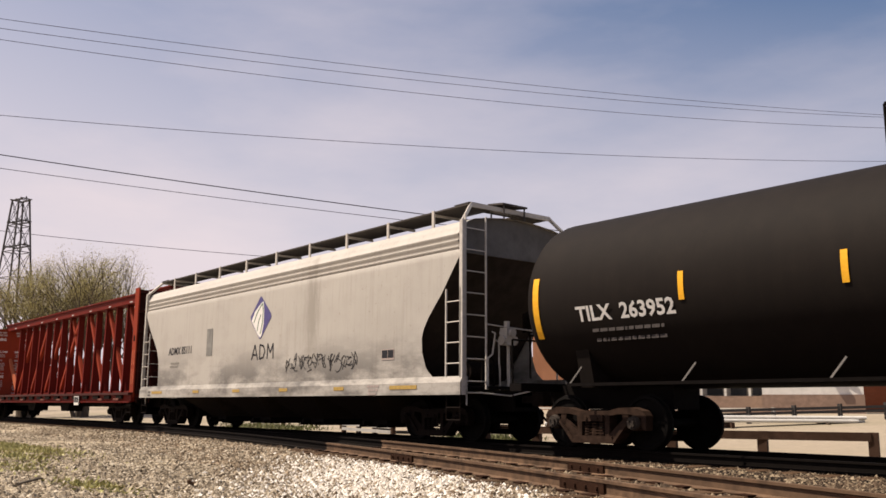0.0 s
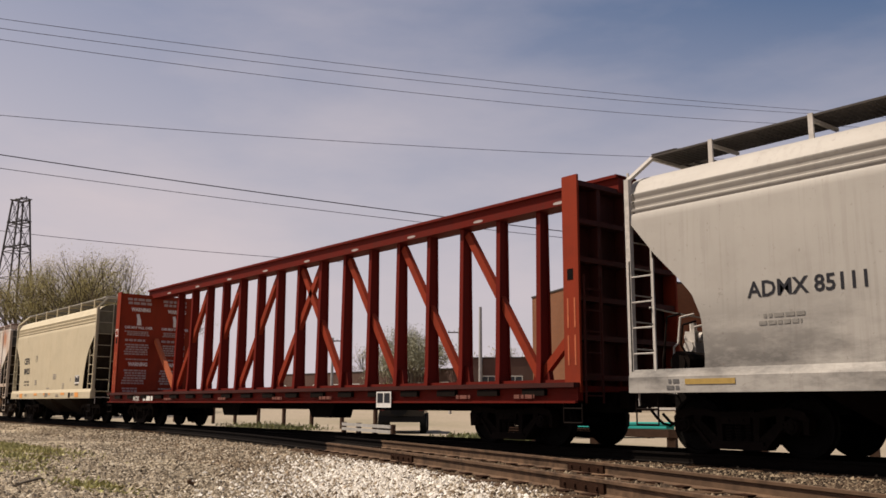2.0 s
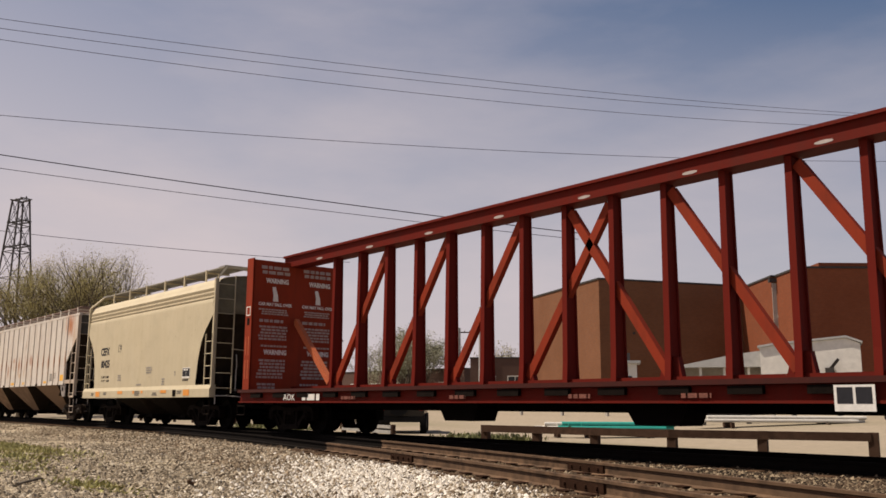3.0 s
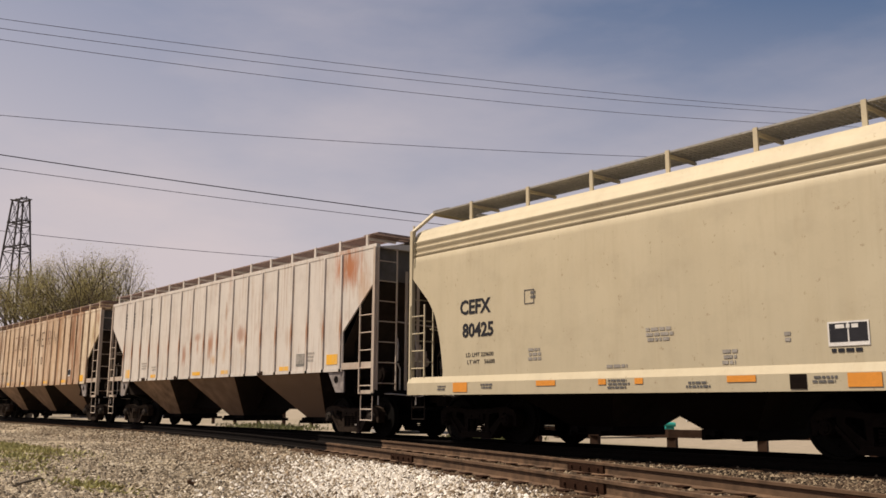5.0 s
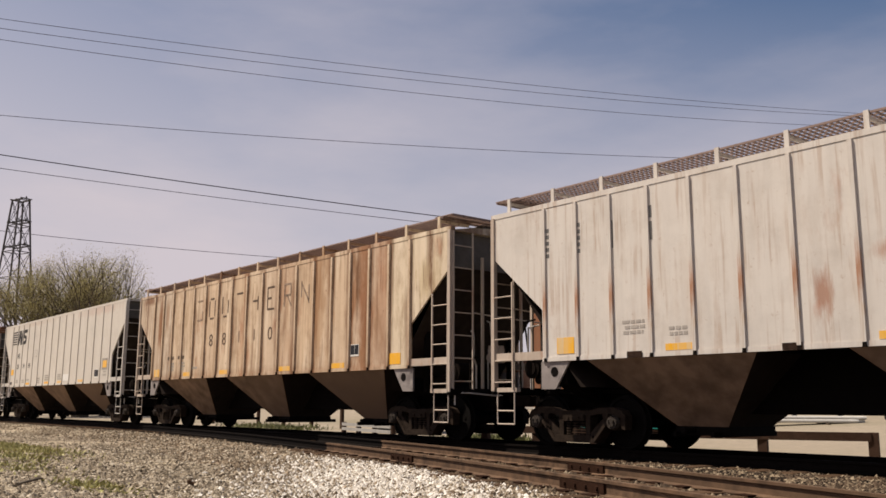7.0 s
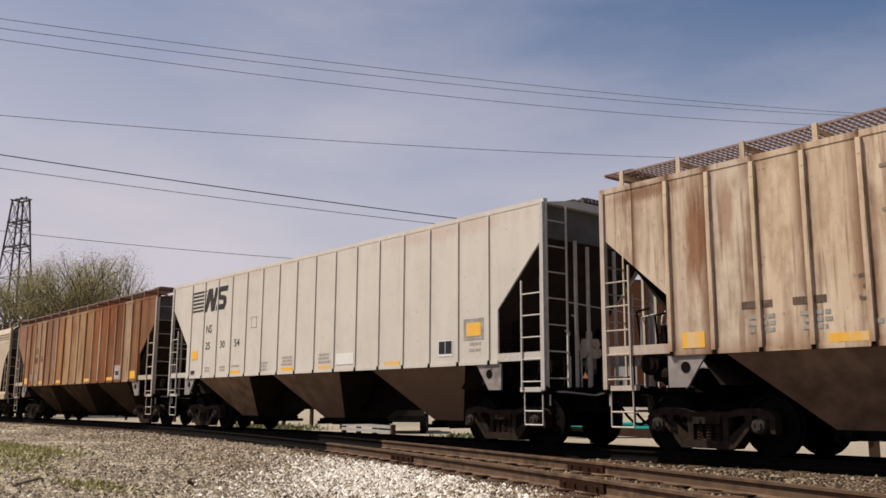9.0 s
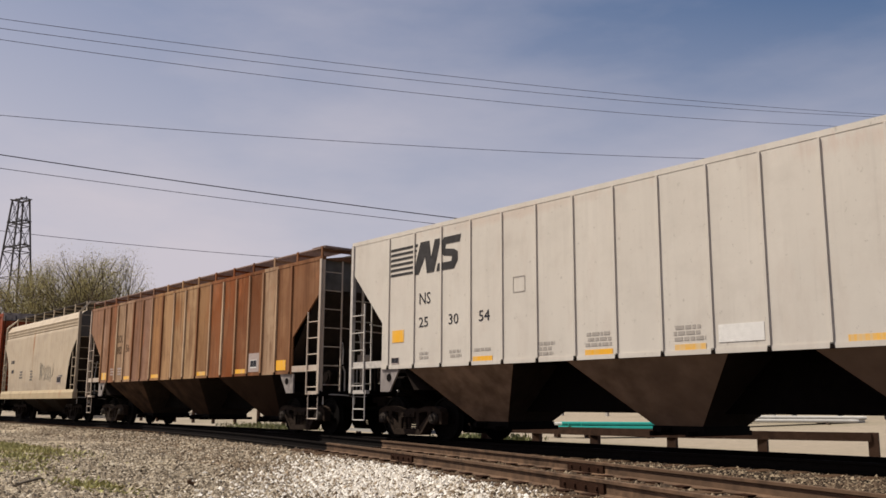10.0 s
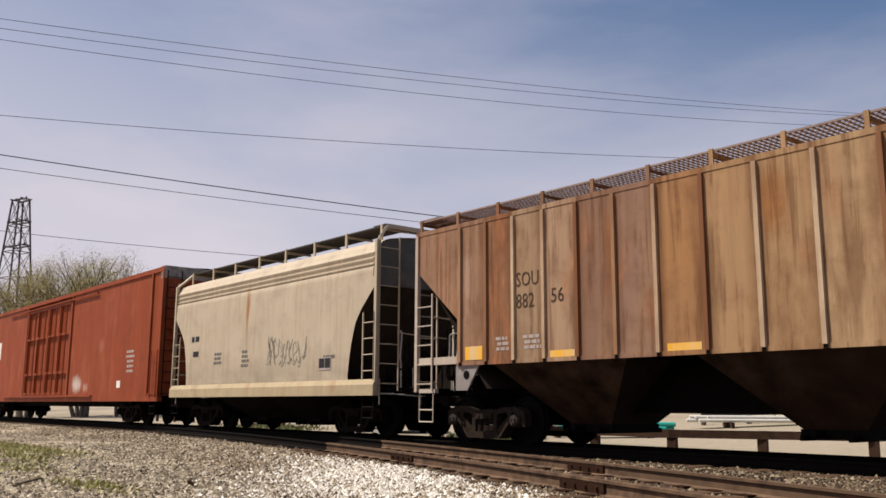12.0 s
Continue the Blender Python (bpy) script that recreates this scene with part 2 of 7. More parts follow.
M["brown_rusty"] = paint("rust_brown_weathered_paint", (0.30, 0.18, 0.11), dirt=(0.10, 0.042, 0.019), dirt_amt=0.5, streak=0.34, rust=(0.21, 0.08, 0.035), rust_amt=0.4, rust_lo=0.60, seed=15, runs=0.55, run_tone=(0.10, 0.042, 0.02), flecks=0.2, grain=0.2,
                         panels=(7.02, 17, [(0.27, 0.155, 0.10), (0.19, 0.085, 0.043), (0.30, 0.205, 0.128), (0.36, 0.24, 0.155), (0.205, 0.115, 0.078), (0.235, 0.138, 0.098), (0.32, 0.165, 0.07), (0.37, 0.225, 0.112), (0.38, 0.235, 0.115), (0.42, 0.28, 0.15), (0.27, 0.148, 0.066), (0.215, 0.060, 0.012), (0.205, 0.055, 0.011), (0.165, 0.048, 0.012), (0.125, 0.040, 0.012), (0.36, 0.25, 0.16), (0.185, 0.083, 0.037)]), edge=0.6, mottle=((0.33, 0.195, 0.105), (0.100, 0.037, 0.013), 0.40), spec=0.05,
                         spots=[(-3.2, 3.2, 0.2, 1.0, (0.22, 0.085, 0.03), 0.6), (-1.3, 2.6, 0.3, 1.0, (0.10, 0.05, 0.025), 0.6), (-0.2, 3.6, 0.35, 0.7, (0.24, 0.09, 0.025), 0.7), (-2.3, 2.2, 0.25, 0.7, (0.24, 0.09, 0.03), 0.6),
                                (-6.9, 3.2, 0.35, 0.9, (0.40, 0.27, 0.20), 0.5), (0.9, 2.4, 0.3, 0.9, (0.13, 0.06, 0.03), 0.6), (2.1, 3.4, 0.25, 0.9, (0.24, 0.10, 0.04), 0.6), (-4.0, 2.3, 0.15, 0.9, (0.11, 0.05, 0.025), 0.6), (-5.9, 2.4, 0.2, 0.8, (0.11, 0.05, 0.025), 0.55)])


def rib_paint():
    """Ribs that have weathered each in its own way, from bleached tan to rust brown."""
    m = Mat("unevenly_weathered_rib", 0.75, 0.0, 0.15)
    info = m.n("ObjectInfo")
    ramp = m.n("ValToRGB")
    e = ramp.color_ramp.elements
    e[0].color, e[1].color = (0.17, 0.07, 0.03, 1), (0.52, 0.40, 0.27, 1)
    mid = e.new(0.45)
    mid.color = (0.28, 0.15, 0.075, 1)
    m.l(info.outputs["Random"], ramp.inputs["Fac"])
    col = m.mix(m.noise(2.4, 5, 0.6, (1, 1, 0.35), 0.42, 0.66), ramp.outputs["Color"], (0.13, 0.055, 0.026), 0.6)
    return m.done(col)


M["mixed_rib"] = rib_paint()
# Lit copy of the oxide red, for braces, posts and the trailing bulkhead.
M["red_lit"] = paint("lit_red_paint", (0.225, 0.031, 0.0125), dirt=(0.07, 0.02, 0.012), dirt_amt=0.35, streak=0.3, seed=18, rough=0.65, spec=0.08)
M["red_paint"] = paint("oxide_red_paint", (0.118, 0.0115, 0.0068), dirt=(0.06, 0.02, 0.015), dirt_amt=0.4, streak=0.3, seed=17, rough=0.65, spec=0.06)
# Shaded copy of the oxide red, for the bulkheads' outer side and winch track.
M["red_shaded"] = paint("shaded_red_paint", (0.05, 0.009, 0.006), dirt=(0.018, 0.008, 0.006), dirt_amt=0.6, streak=0.4, seed=20, rough=0.7)
M["box_red"] = paint("boxcar_red_paint", (0.235, 0.052, 0.020), dirt=(0.10, 0.03, 0.014), dirt_amt=0.4, streak=0.35, spec=0.06, seed=19, mottle=((0.34, 0.115, 0.06), (0.17, 0.038, 0.016), 0.4),
                     spots=[(4.3, 1.5, 0.75, 0.42, (0.52, 0.45, 0.41), 0.9), (5.4, 1.35, 0.4, 0.2, (0.42, 0.30, 0.25), 0.6), (7.0, 2.9, 0.35, 0.35, (0.34, 0.14, 0.09), 0.5)])
M["tank_black"] = paint("black_tank_paint", (0.0085, 0.0062, 0.0050), dirt=(0.018, 0.013, 0.010), dirt_amt=0.4, streak=0.2, seed=21, rough=0.72, relief=0.01, spec=0.09)
# Shaded copy of the cream paint, for an end away from the sun.
M["end_cream_shade"] = plain("shaded_cream_end_paint", (0.20, 0.18, 0.12), 0.7, 0.0, 0.4, 3)
M["end_cap"] = plain("scuffed_galvanised_cap", (0.34, 0.30, 0.28), 0.7, 0.1, 0.6, 5)
M["pale_hole"] = plain("pale_hole_fill", (0.45, 0.40, 0.38), 0.6, 0.2, 0.3, 9)
# Brightest red: light painted on slot edges and the trailing brace.
M["orange_red"] = plain("lit_orange_red_paint", (0.45, 0.12, 0.05), 0.6, 0.0, 0.3, 9)
# Shaded copy of the light grey paint, mainly for ends away from the sun.
M["end_grey"] = plain("shaded_grey_end_paint", (0.13, 0.12, 0.11), 0.7, 0.0, 0.4, 3)
# Underframe steel nearly black: the shade under the cars is in its colour.
M["dark_steel"] = plain("shade_dark_steel", (0.0065, 0.0048, 0.0042), 0.8, 0.0, 0.5, 7)
# Slope plates and end sheets get their shade as a darker base colour.
M["slope_sheet"] = plain("shade_dark_slope_sheet", (0.036, 0.027, 0.022), 0.85, 0.0, 0.4, 3)
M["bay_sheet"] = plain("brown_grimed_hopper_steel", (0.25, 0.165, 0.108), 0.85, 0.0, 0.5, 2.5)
M["bay_dark"] = plain("dark_rust_hopper_steel", (0.062, 0.035, 0.021), 0.85, 0.0, 0.8, 2.0)
# Rust-brown casting steel, taken almost to black for the shade beneath.
M["truck_steel"] = plain("rusty_shade_dark_casting", (0.010, 0.0063, 0.0047), 0.8, 0.0, 0.5, 9)
M["truck_rust"] = plain("dusty_rust_brown_casting", (0.044, 0.026, 0.018), 0.8, 0.0, 0.65, 7)
M["truck_frame"] = plain("dusty_brown_truck_casting", (0.036, 0.025, 0.018), 0.8, 0.0, 0.6, 7)
M["bearing"] = plain("dusty_grey_bearing_cap", (0.075, 0.062, 0.052), 0.7, 0.2, 0.7, 20)
# Wheel steel, its shade likewise put into the base colour.
M["wheel"] = plain("shade_dark_wheel_steel", (0.006, 0.005, 0.0045), 0.75, 0.0, 0.4, 9)
M["grating"] = plain("weathered_running_board", (0.085, 0.075, 0.068), 0.8, 0.2, 0.35, 14)
M["grating_grey"] = plain("pale_galvanised_running_board", (0.34, 0.325, 0.30), 0.75, 0.2, 0.35, 14)
M["grating_pink"] = plain("rusty_running_board", (0.28, 0.20, 0.17), 0.8, 0.1, 0.35, 14)
M["grab"] = plain("pale_grab_iron_paint", (0.52, 0.485, 0.44), 0.7, 0.0, 0.3, 12)
M["grab_rusty"] = paint("rust_stained_grab_iron_paint", (0.46, 0.39, 0.32), dirt=(0.16, 0.08, 0.045), dirt_amt=0.4, streak=0.3, rust_amt=0.45, rust_lo=0.57, seed=37)
M["yellow"] = paint("worn_amber_reflective_tape", (0.78, 0.40, 0.025), dirt=(0.55, 0.43, 0.26), dirt_amt=0.8, streak=0.75, rough=0.5, seed=31, runs=0.7, flecks=0.7, grain=0.25)
M["amber"] = plain("bright_amber_tape", (0.80, 0.40, 0.02), 0.5, 0.0, 0.15, 20)
M["orange"] = plain("orange_reflective_tape", (0.70, 0.27, 0.03), 0.45, 0.0, 0.15, 20)
M["white_mark"] = plain("white_stencil_paint", (0.72, 0.70, 0.66), 0.6, 0.0, 0.2, 12)
M["dull_mark"] = plain("faded_white_stencil", (0.40, 0.33, 0.30), 0.7, 0.0, 0.3, 12)
M["faint_red_mark"] = plain("worn_pink_stencil", (0.20, 0.075, 0.055), 0.7, 0.0, 0.4, 12)
M["dim_mark"] = plain("dim_stencil_paint", (0.075, 0.066, 0.063), 0.7, 0.0, 0.4, 12)
M["grey_mark"] = plain("faded_grey_stencil", (0.13, 0.125, 0.12), 0.7, 0.0, 0.3, 12)
M["dark_mark"] = plain("black_stencil_paint", (0.03, 0.03, 0.035), 0.6, 0.0, 0.2, 12)
M["emblem_dark"] = plain("worn_charcoal_emblem_paint", (0.055, 0.052, 0.052), 0.7, 0.0, 0.4, 6)
M["pale_mark"] = plain("pale_grey_stencil", (0.34, 0.315, 0.28), 0.7, 0.0, 0.4, 9)
M["blue_mark"] = plain("violet_blue_logo_paint", (0.075, 0.065, 0.19), 0.5, 0.0, 0.2, 10)
M["green_mark"] = plain("green_logo_paint", (0.07, 0.16, 0.09), 0.5, 0.0, 0.2, 10)
M["spray"] = plain("grey_black_spray_paint", (0.06, 0.058, 0.058), 0.7, 0.0, 0.3, 10)
# The train's shadow on bed and rails is held in these near-black colours.
M["oily"] = plain("shadowed_oily_ballast", (0.014, 0.010, 0.007), 0.9, 0.0, 0.5, 9, 0.6)
M["rail_shadow"] = plain("shadow_black_rail", (0.008, 0.006, 0.005), 0.85, 0.0, 0.4, 12)
M["rail_side"] = plain("rusty_rail_steel", (0.15, 0.09, 0.053), 0.8, 0.0, 0.7, 5)
M["joint_steel"] = plain("dark_rusted_joint_steel", (0.035, 0.016, 0.009), 0.85, 0.0, 0.6, 9)
M["grey_ghost"] = plain("almost_worn_off_grey_stencil", (0.25, 0.235, 0.21), 0.7, 0.0, 0.4, 12)
M["chalk_ghost"] = plain("chalked_over_stencil", (0.38, 0.345, 0.305), 0.8, 0.0, 0.3, 12)
M["ochre"] = plain("faded_ochre_tape", (0.42, 0.28, 0.08), 0.6, 0.0, 0.3, 12)
M["grey_plate"] = plain("dull_grey_plate", (0.20, 0.195, 0.18), 0.7, 0.0, 0.3, 6)
M["dull_spray"] = plain("faint_grey_spray", (0.30, 0.28, 0.23), 0.8, 0.0, 0.3, 6)
M["faded_ink"] = plain("faded_black_letter_paint", (0.15, 0.105, 0.075), 0.8, 0.0, 0.6, 8)
M["brown_ink"] = plain("rust_stained_letter_paint", (0.085, 0.052, 0.035), 0.8, 0.0, 0.6, 8)
M["pale_ink"] = plain("almost_gone_letter_paint", (0.30, 0.22, 0.16), 0.8, 0.0, 0.5, 8)
M["tie"] = plain("creosoted_tie_wood", (0.10, 0.062, 0.038), 0.9, 0.0, 0.5, 5, 0.4)
M["post_wood"] = plain("brown_weathered_timber", (0.068, 0.040, 0.028), 0.85, 0.0, 0.4, 6, 0.3)
M["white_wood"] = plain("white_painted_boards", (0.62, 0.60, 0.55), 0.7, 0.0, 0.25, 6)
M["teal"] = plain("teal_plastic_pipe", (0.02, 0.30, 0.25), 0.4, 0.0, 0.15, 5)
M["concrete"] = plain("pale_concrete", (0.42, 0.39, 0.35), 0.9, 0.0, 0.25, 2)
M["car_dark"] = plain("dark_car_paint", (0.02, 0.018, 0.02), 0.25, 0.2, 0.1, 3, 0.02)
M["car_red"] = plain("dark_red_lens", (0.25, 0.02, 0.02), 0.3, 0.0, 0.1, 3, 0.02)
M["rubber"] = plain("tyre_rubber", (0.02, 0.02, 0.02), 0.85, 0.0, 0.2, 9)
M["galv"] = plain("galvanised_steel", (0.085, 0.08, 0.08), 0.65, 0.3, 0.3, 6)
M["wire"] = plain("dark_cable", (0.05, 0.05, 0.06), 0.6, 0.0, 0.1, 3, 0.0)
M["bark"] = plain("grey_brown_bark", (0.14, 0.115, 0.09), 0.9, 0.0, 0.35, 6, 0.4)
M["roof_dark"] = plain("dark_roofing", (0.06, 0.055, 0.052), 0.85, 0.0, 0.3, 4)
M["metal_roof"] = plain("pale_metal_roof", (0.45, 0.45, 0.44), 0.5, 0.3, 0.2, 3)
M["white_wall"] = plain("white_painted_block", (0.70, 0.68, 0.63), 0.8, 0.0, 0.2, 3)
M["glass_dark"] = plain("dark_window_glass", (0.02, 0.022, 0.025), 0.12, 0.0, 0.1, 2, 0.0)


def brick_mat(name, c1, c2, mortar):
    m = Mat(name, 0.85, 0.0, 0.1)
    mp = m.n("Mapping")
    m.l(m.co.outputs["Object"], mp.inputs["Vector"])
    sx = m.n("SeparateXYZ")
    m.l(mp.outputs["Vector"], sx.inputs["Vector"])
    su = m.n("Math")
    m.l(sx.outputs["X"], su.inputs[0])
    m.l(sx.outputs["Y"], su.inputs[1])
    cx = m.n("CombineXYZ")
    m.l(su.outputs[0], cx.inputs["X"])
    m.l(sx.outputs["Z"], cx.inputs["Y"])
    br = m.n("TexBrick", Scale=1.0)
    br.inputs["Brick Width"].default_value, br.inputs["Row Height"].default_value = 0.22, 0.075
    br.inputs["Mortar Size"].default_value = 0.008
    br.inputs["Color1"].default_value, br.inputs["Color2"].default_value = (*c1, 1), (*c2, 1)
    br.inputs["Mortar"].default_value = (*mortar, 1)
    m.l(cx.outputs[0], br.inputs["Vector"])
    col = m.mix(m.noise(0.35, 6, 0.6), br.outputs["Color"], tuple(v * 0.6 for v in c1), 0.5)
    return m.done(col)


M["brick_brown"] = brick_mat("brown_brick", (0.195, 0.083, 0.040), (0.16, 0.068, 0.034), (0.14, 0.085, 0.06))
M["brick_dark"] = brick_mat("dark_brick", (0.10, 0.055, 0.042), (0.085, 0.05, 0.04), (0.12, 0.09, 0.08))
M["tan_base"] = plain("dusty_pinkish_tan_boards", (0.30, 0.205, 0.155), 0.85, 0.0, 0.4, 4)
M["grey_wall"] = plain("grey_storefront_wall", (0.33, 0.30, 0.26), 0.8, 0.0, 0.3, 3)
M["pale_pole"] = plain("pale_grey_pole", (0.34, 0.33, 0.32), 0.8, 0.0, 0.25, 3)
M["brick_red"] = brick_mat("red_brick", (0.225, 0.066, 0.029), (0.18, 0.053, 0.024), (0.14, 0.068, 0.045))


def ground_mat():
    m = Mat("stony_ground", 0.95, 0.0, 0.2)
    stone = m.mix(m.noise(42, 3, 0.7, (1, 1, 1), 0.3, 0.7), (0.10, 0.077, 0.050), (0.37, 0.30, 0.205))
    fine = m.mix(m.noise(11, 4, 0.6, (1, 1, 1), 0.35, 0.65), stone, (0.22, 0.17, 0.12), 0.5)
    dust = m.mix(m.noise(0.22, 5, 0.6, (1, 1, 1), 0.42, 0.6), fine, (0.56, 0.47, 0.335), 0.85)
    grass = m.mix(m.noise(9, 4, 0.6), (0.15, 0.14, 0.045), (0.30, 0.26, 0.10))
    col = m.mix(m.noise(0.13, 4, 0.6, (0.5, 1.6, 1), 0.60, 0.68, (2.1, 0.6, 0)), dust, grass, 0.45)
    m.bump(m.noise(34, 4, 0.65), 0.9, 0.03)
    return m.done(col)


def lot_mat():
    m = Mat("dusty_lot", 0.95, 0.0, 0.2)
    base = m.mix(m.noise(5, 6, 0.65), (0.30, 0.25, 0.185), (0.235, 0.195, 0.145))
    col = m.mix(m.noise(0.10, 4, 0.6, (0.6, 1.2, 1), 0.5, 0.7), base, (0.15, 0.135, 0.08), 0.6)
    m.bump(m.noise(18, 4, 0.6), 0.4, 0.02)
    return m.done(col)


def pebble_mat(name, a, b, c):
    m = Mat(name, 0.9, 0.0, 0.25)
    geo = m.n("NewGeometry")
    ramp = m.n("ValToRGB")
    e = ramp.color_ramp.elements
    e[0].color, e[1].color = (*a, 1), (*c, 1)
    mid = e.new(0.5)
    mid.color = (*b, 1)
    m.l(geo.outputs["Random Per Island"], ramp.inputs["Fac"])
    col = m.mix(m.noise(30, 3, 0.6), ramp.outputs["Color"], tuple(v * 0.6 for v in b), 0.35)
    return m.done(col)


def leaf_mat(name, a, b):
    m = Mat(name, 0.7, 0.0, 0.3)
    geo = m.n("NewGeometry")
    col = m.mix(geo.outputs["Random Per Island"], a, b)
    m.b.inputs["Transmission Weight"].default_value = 0.0
    return m.done(col)


M["ground"] = ground_mat()
M["lot"] = lot_mat()
M["pebble"] = pebble_mat("mixed_ballast_stone", (0.050, 0.038, 0.025), (0.25, 0.20, 0.138), (0.54, 0.47, 0.36))
M["pebble_dark"] = pebble_mat("rust_stained_ballast", (0.022, 0.014, 0.009), (0.085, 0.056, 0.034), (0.30, 0.235, 0.155))
M["pebble_earth"] = pebble_mat("earth_stained_ballast", (0.030, 0.020, 0.012), (0.15, 0.105, 0.066), (0.36, 0.285, 0.195))
M["pebble_white"] = pebble_mat("white_limestone", (0.36, 0.32, 0.26), (0.62, 0.57, 0.50), (0.80, 0.77, 0.70))
M["bud"] = leaf_mat("young_spring_leaf", (0.26, 0.23, 0.075), (0.42, 0.36, 0.17))
M["haze_leaf"] = leaf_mat("grey_green_spring_leaf", (0.20, 0.20, 0.13), (0.30, 0.29, 0.20))
M["weed"] = leaf_mat("green_weed", (0.07, 0.085, 0.025), (0.17, 0.17, 0.07))
M["grass"] = leaf_mat("dry_green_grass", (0.23, 0.225, 0.062), (0.42, 0.375, 0.18))

# ---------------------------------------------------------------- mesh helpers


def box(bm, x0, x1, y0, y1, z0, z1):
    vs = [bm.verts.new(p) for p in ((x0, y0, z0), (x1, y0, z0), (x1, y1, z0), (x0, y1, z0), (x0, y0, z1), (x1, y0, z1), (x1, y1, z1), (x0, y1, z1))]
    for f in ((3, 2, 1, 0), (4, 5, 6, 7), (0, 1, 5, 4), (1, 2, 6, 5), (2, 3, 7, 6), (3, 0, 4, 7)):
        bm.faces.new([vs[i] for i in f])


def rod(bm, a, b, r=0.02, n=6, r2=None):
    a, b = Vector(a), Vector(b)
    d = (b - a).normalized()
    u = d.orthogonal().normalized()
    v = d.cross(u)
    r2 = r if r2 is None else r2
    A, B = [], []
    for i in range(n):
        c, s = math.cos(2 * math.pi * i / n), math.sin(2 * math.pi * i / n)
        A.append(bm.verts.new(a + (u * c + v * s) * r))
        B.append(bm.verts.new(b + (u * c + v * s) * r2))
    for i in range(n):
        bm.faces.new((A[i], A[(i + 1) % n], B[(i + 1) % n], B[i]))
    bm.faces.new(A[::-1])
    bm.faces.new(B)


def bar(bm, a, b, w, h):
    """A square bar from a to b; w across in y (or x), h the other way."""
    a, b = Vector(a), Vector(b)
    d = (b - a).normalized()
    side = Vector((0, 1, 0)) if abs(d.y) < 0.9 else Vector((1, 0, 0))
    up = d.cross(side).normalized()
    side = up.cross(d).normalized()
    vs = []
    for p in (a, b):
        for sx, sy in ((-1, -1), (1, -1), (1, 1), (-1, 1)):
            vs.append(bm.verts.new(p + side * sx * w / 2 + up * sy * h / 2))
    for f in ((3, 2, 1, 0), (4, 5, 6, 7), (0, 1, 5, 4), (1, 2, 6, 5), (2, 3, 7, 6), (3, 0, 4, 7)):
        bm.faces.new([vs[i] for i in f])


def prism(bm, pts, axis, lo, hi):
    """A flat outline pushed from lo to hi along an axis. pts are the two other coordinates in order."""
    def at(p, v):
        return {"x": (v, p[0], p[1]), "y": (p[0], v, p[1]), "z": (p[0], p[1], v)}[axis]
    A = [bm.verts.new(at(p, lo)) for p in pts]
    B = [bm.verts.new(at(p, hi)) for p in pts]
    n = len(pts)
    bm.faces.new(A)
    bm.faces.new(B[::-1])
    for i in range(n):
        bm.faces.new((A[(i + 1) % n], A[i], B[i], B[(i + 1) % n]))


def part(name, bm, mat, parent, label="", smooth=None, m=None):
    bmesh.ops.recalc_face_normals(bm, faces=bm.faces[:])
    me = bpy.data.meshes.new(name)
    bm.to_mesh(me)
    bm.free()
    me.materials.append(mat)
    if smooth:
        me.polygons.foreach_set("use_smooth", [True] * len(me.polygons))
        me.set_sharp_from_angle(angle=radians(smooth))
    ob = new(name, me)
    if m is not None:
        ob.matrix_basis = m
    if parent is not None:
        ob.parent = parent
    if label:
        ob["label"] = label
    return ob


def again(ob, m, parent):
    """The same mesh once more, as another part."""
    o = new(ob.name.split(".")[0], ob.data)
    o.matrix_basis = m
    o.parent = parent
    if "label" in ob:
        o["label"] = ob["label"]
    return o


def lettering(parent, text, x, y, z, height, mat, stretch=1.0, face=0, label="", lean=0.0, bold=0.0):
    """Flat letters on a side that faces -y (face 0) or +x (face 90), starting at x."""
    cu = bpy.data.curves.new("letters", "FONT")
    cu.body, cu.size, cu.extrude, cu.resolution_u, cu.offset = text, height * 1.42, 0.002, 2, bold
    tmp = new("letters", cu)
    bpy.context.view_layer.update()
    me = bpy.data.meshes.new_from_object(tmp.evaluated_get(bpy.context.evaluated_depsgraph_get()))
    bpy.data.objects.remove(tmp)
    me.materials.append(mat) if not me.materials else None
    me.materials[0] = mat
    ob = new("lettering", me)
    ob.matrix_basis = pose(x, y, z, 90 + lean, 0, face) @ Matrix.Diagonal((stretch, 1, 1, 1))
    ob.parent = parent
    if label:
        ob["label"] = label
    return ob


def stencil_lines(parent, x, y, z, w, lines, h, mat, gap=0.6, seed=0, name="stencil_block"):
    """Unreadable small lettering: broken plain bars."""
    rnd = random.Random(seed)
    bm = bmesh.new()
    for i in range(lines):
        zz, xx, end = z - i * h * (1 + gap), x + rnd.random() * w * 0.15, x + w * (0.75 + 0.25 * rnd.random())
        while xx < end:
            ww = min(end - xx, h * (0.8 + 2.2 * rnd.random()))
            box(bm, xx, xx + ww, y - 0.003, y, zz - h, zz)
            xx += ww + h * 0.5
    return part(name, bm, mat, parent)


def patch(parent, name, mat, x0, x1, y, z0, z1, label=""):
    bm = bmesh.new()
    box(bm, x0, x1, y - 0.005, y, z0, z1)
    return part(name, bm, mat, parent, label)


def hollow(car, x, y, z, w, h, t, mat, name="faded_letter_block"):
    bm = bmesh.new()
    for a, b, c, d in ((x, x + w, z, z + t), (x, x + w, z + h - t, z + h), (x, x + t, z + t, z + h - t), (x + w - t, x + w, z + t, z + h - t)):
        box(bm, a, b, y - 0.004, y, c, d)
    part(name, bm, mat, car, "faded dark block marking")


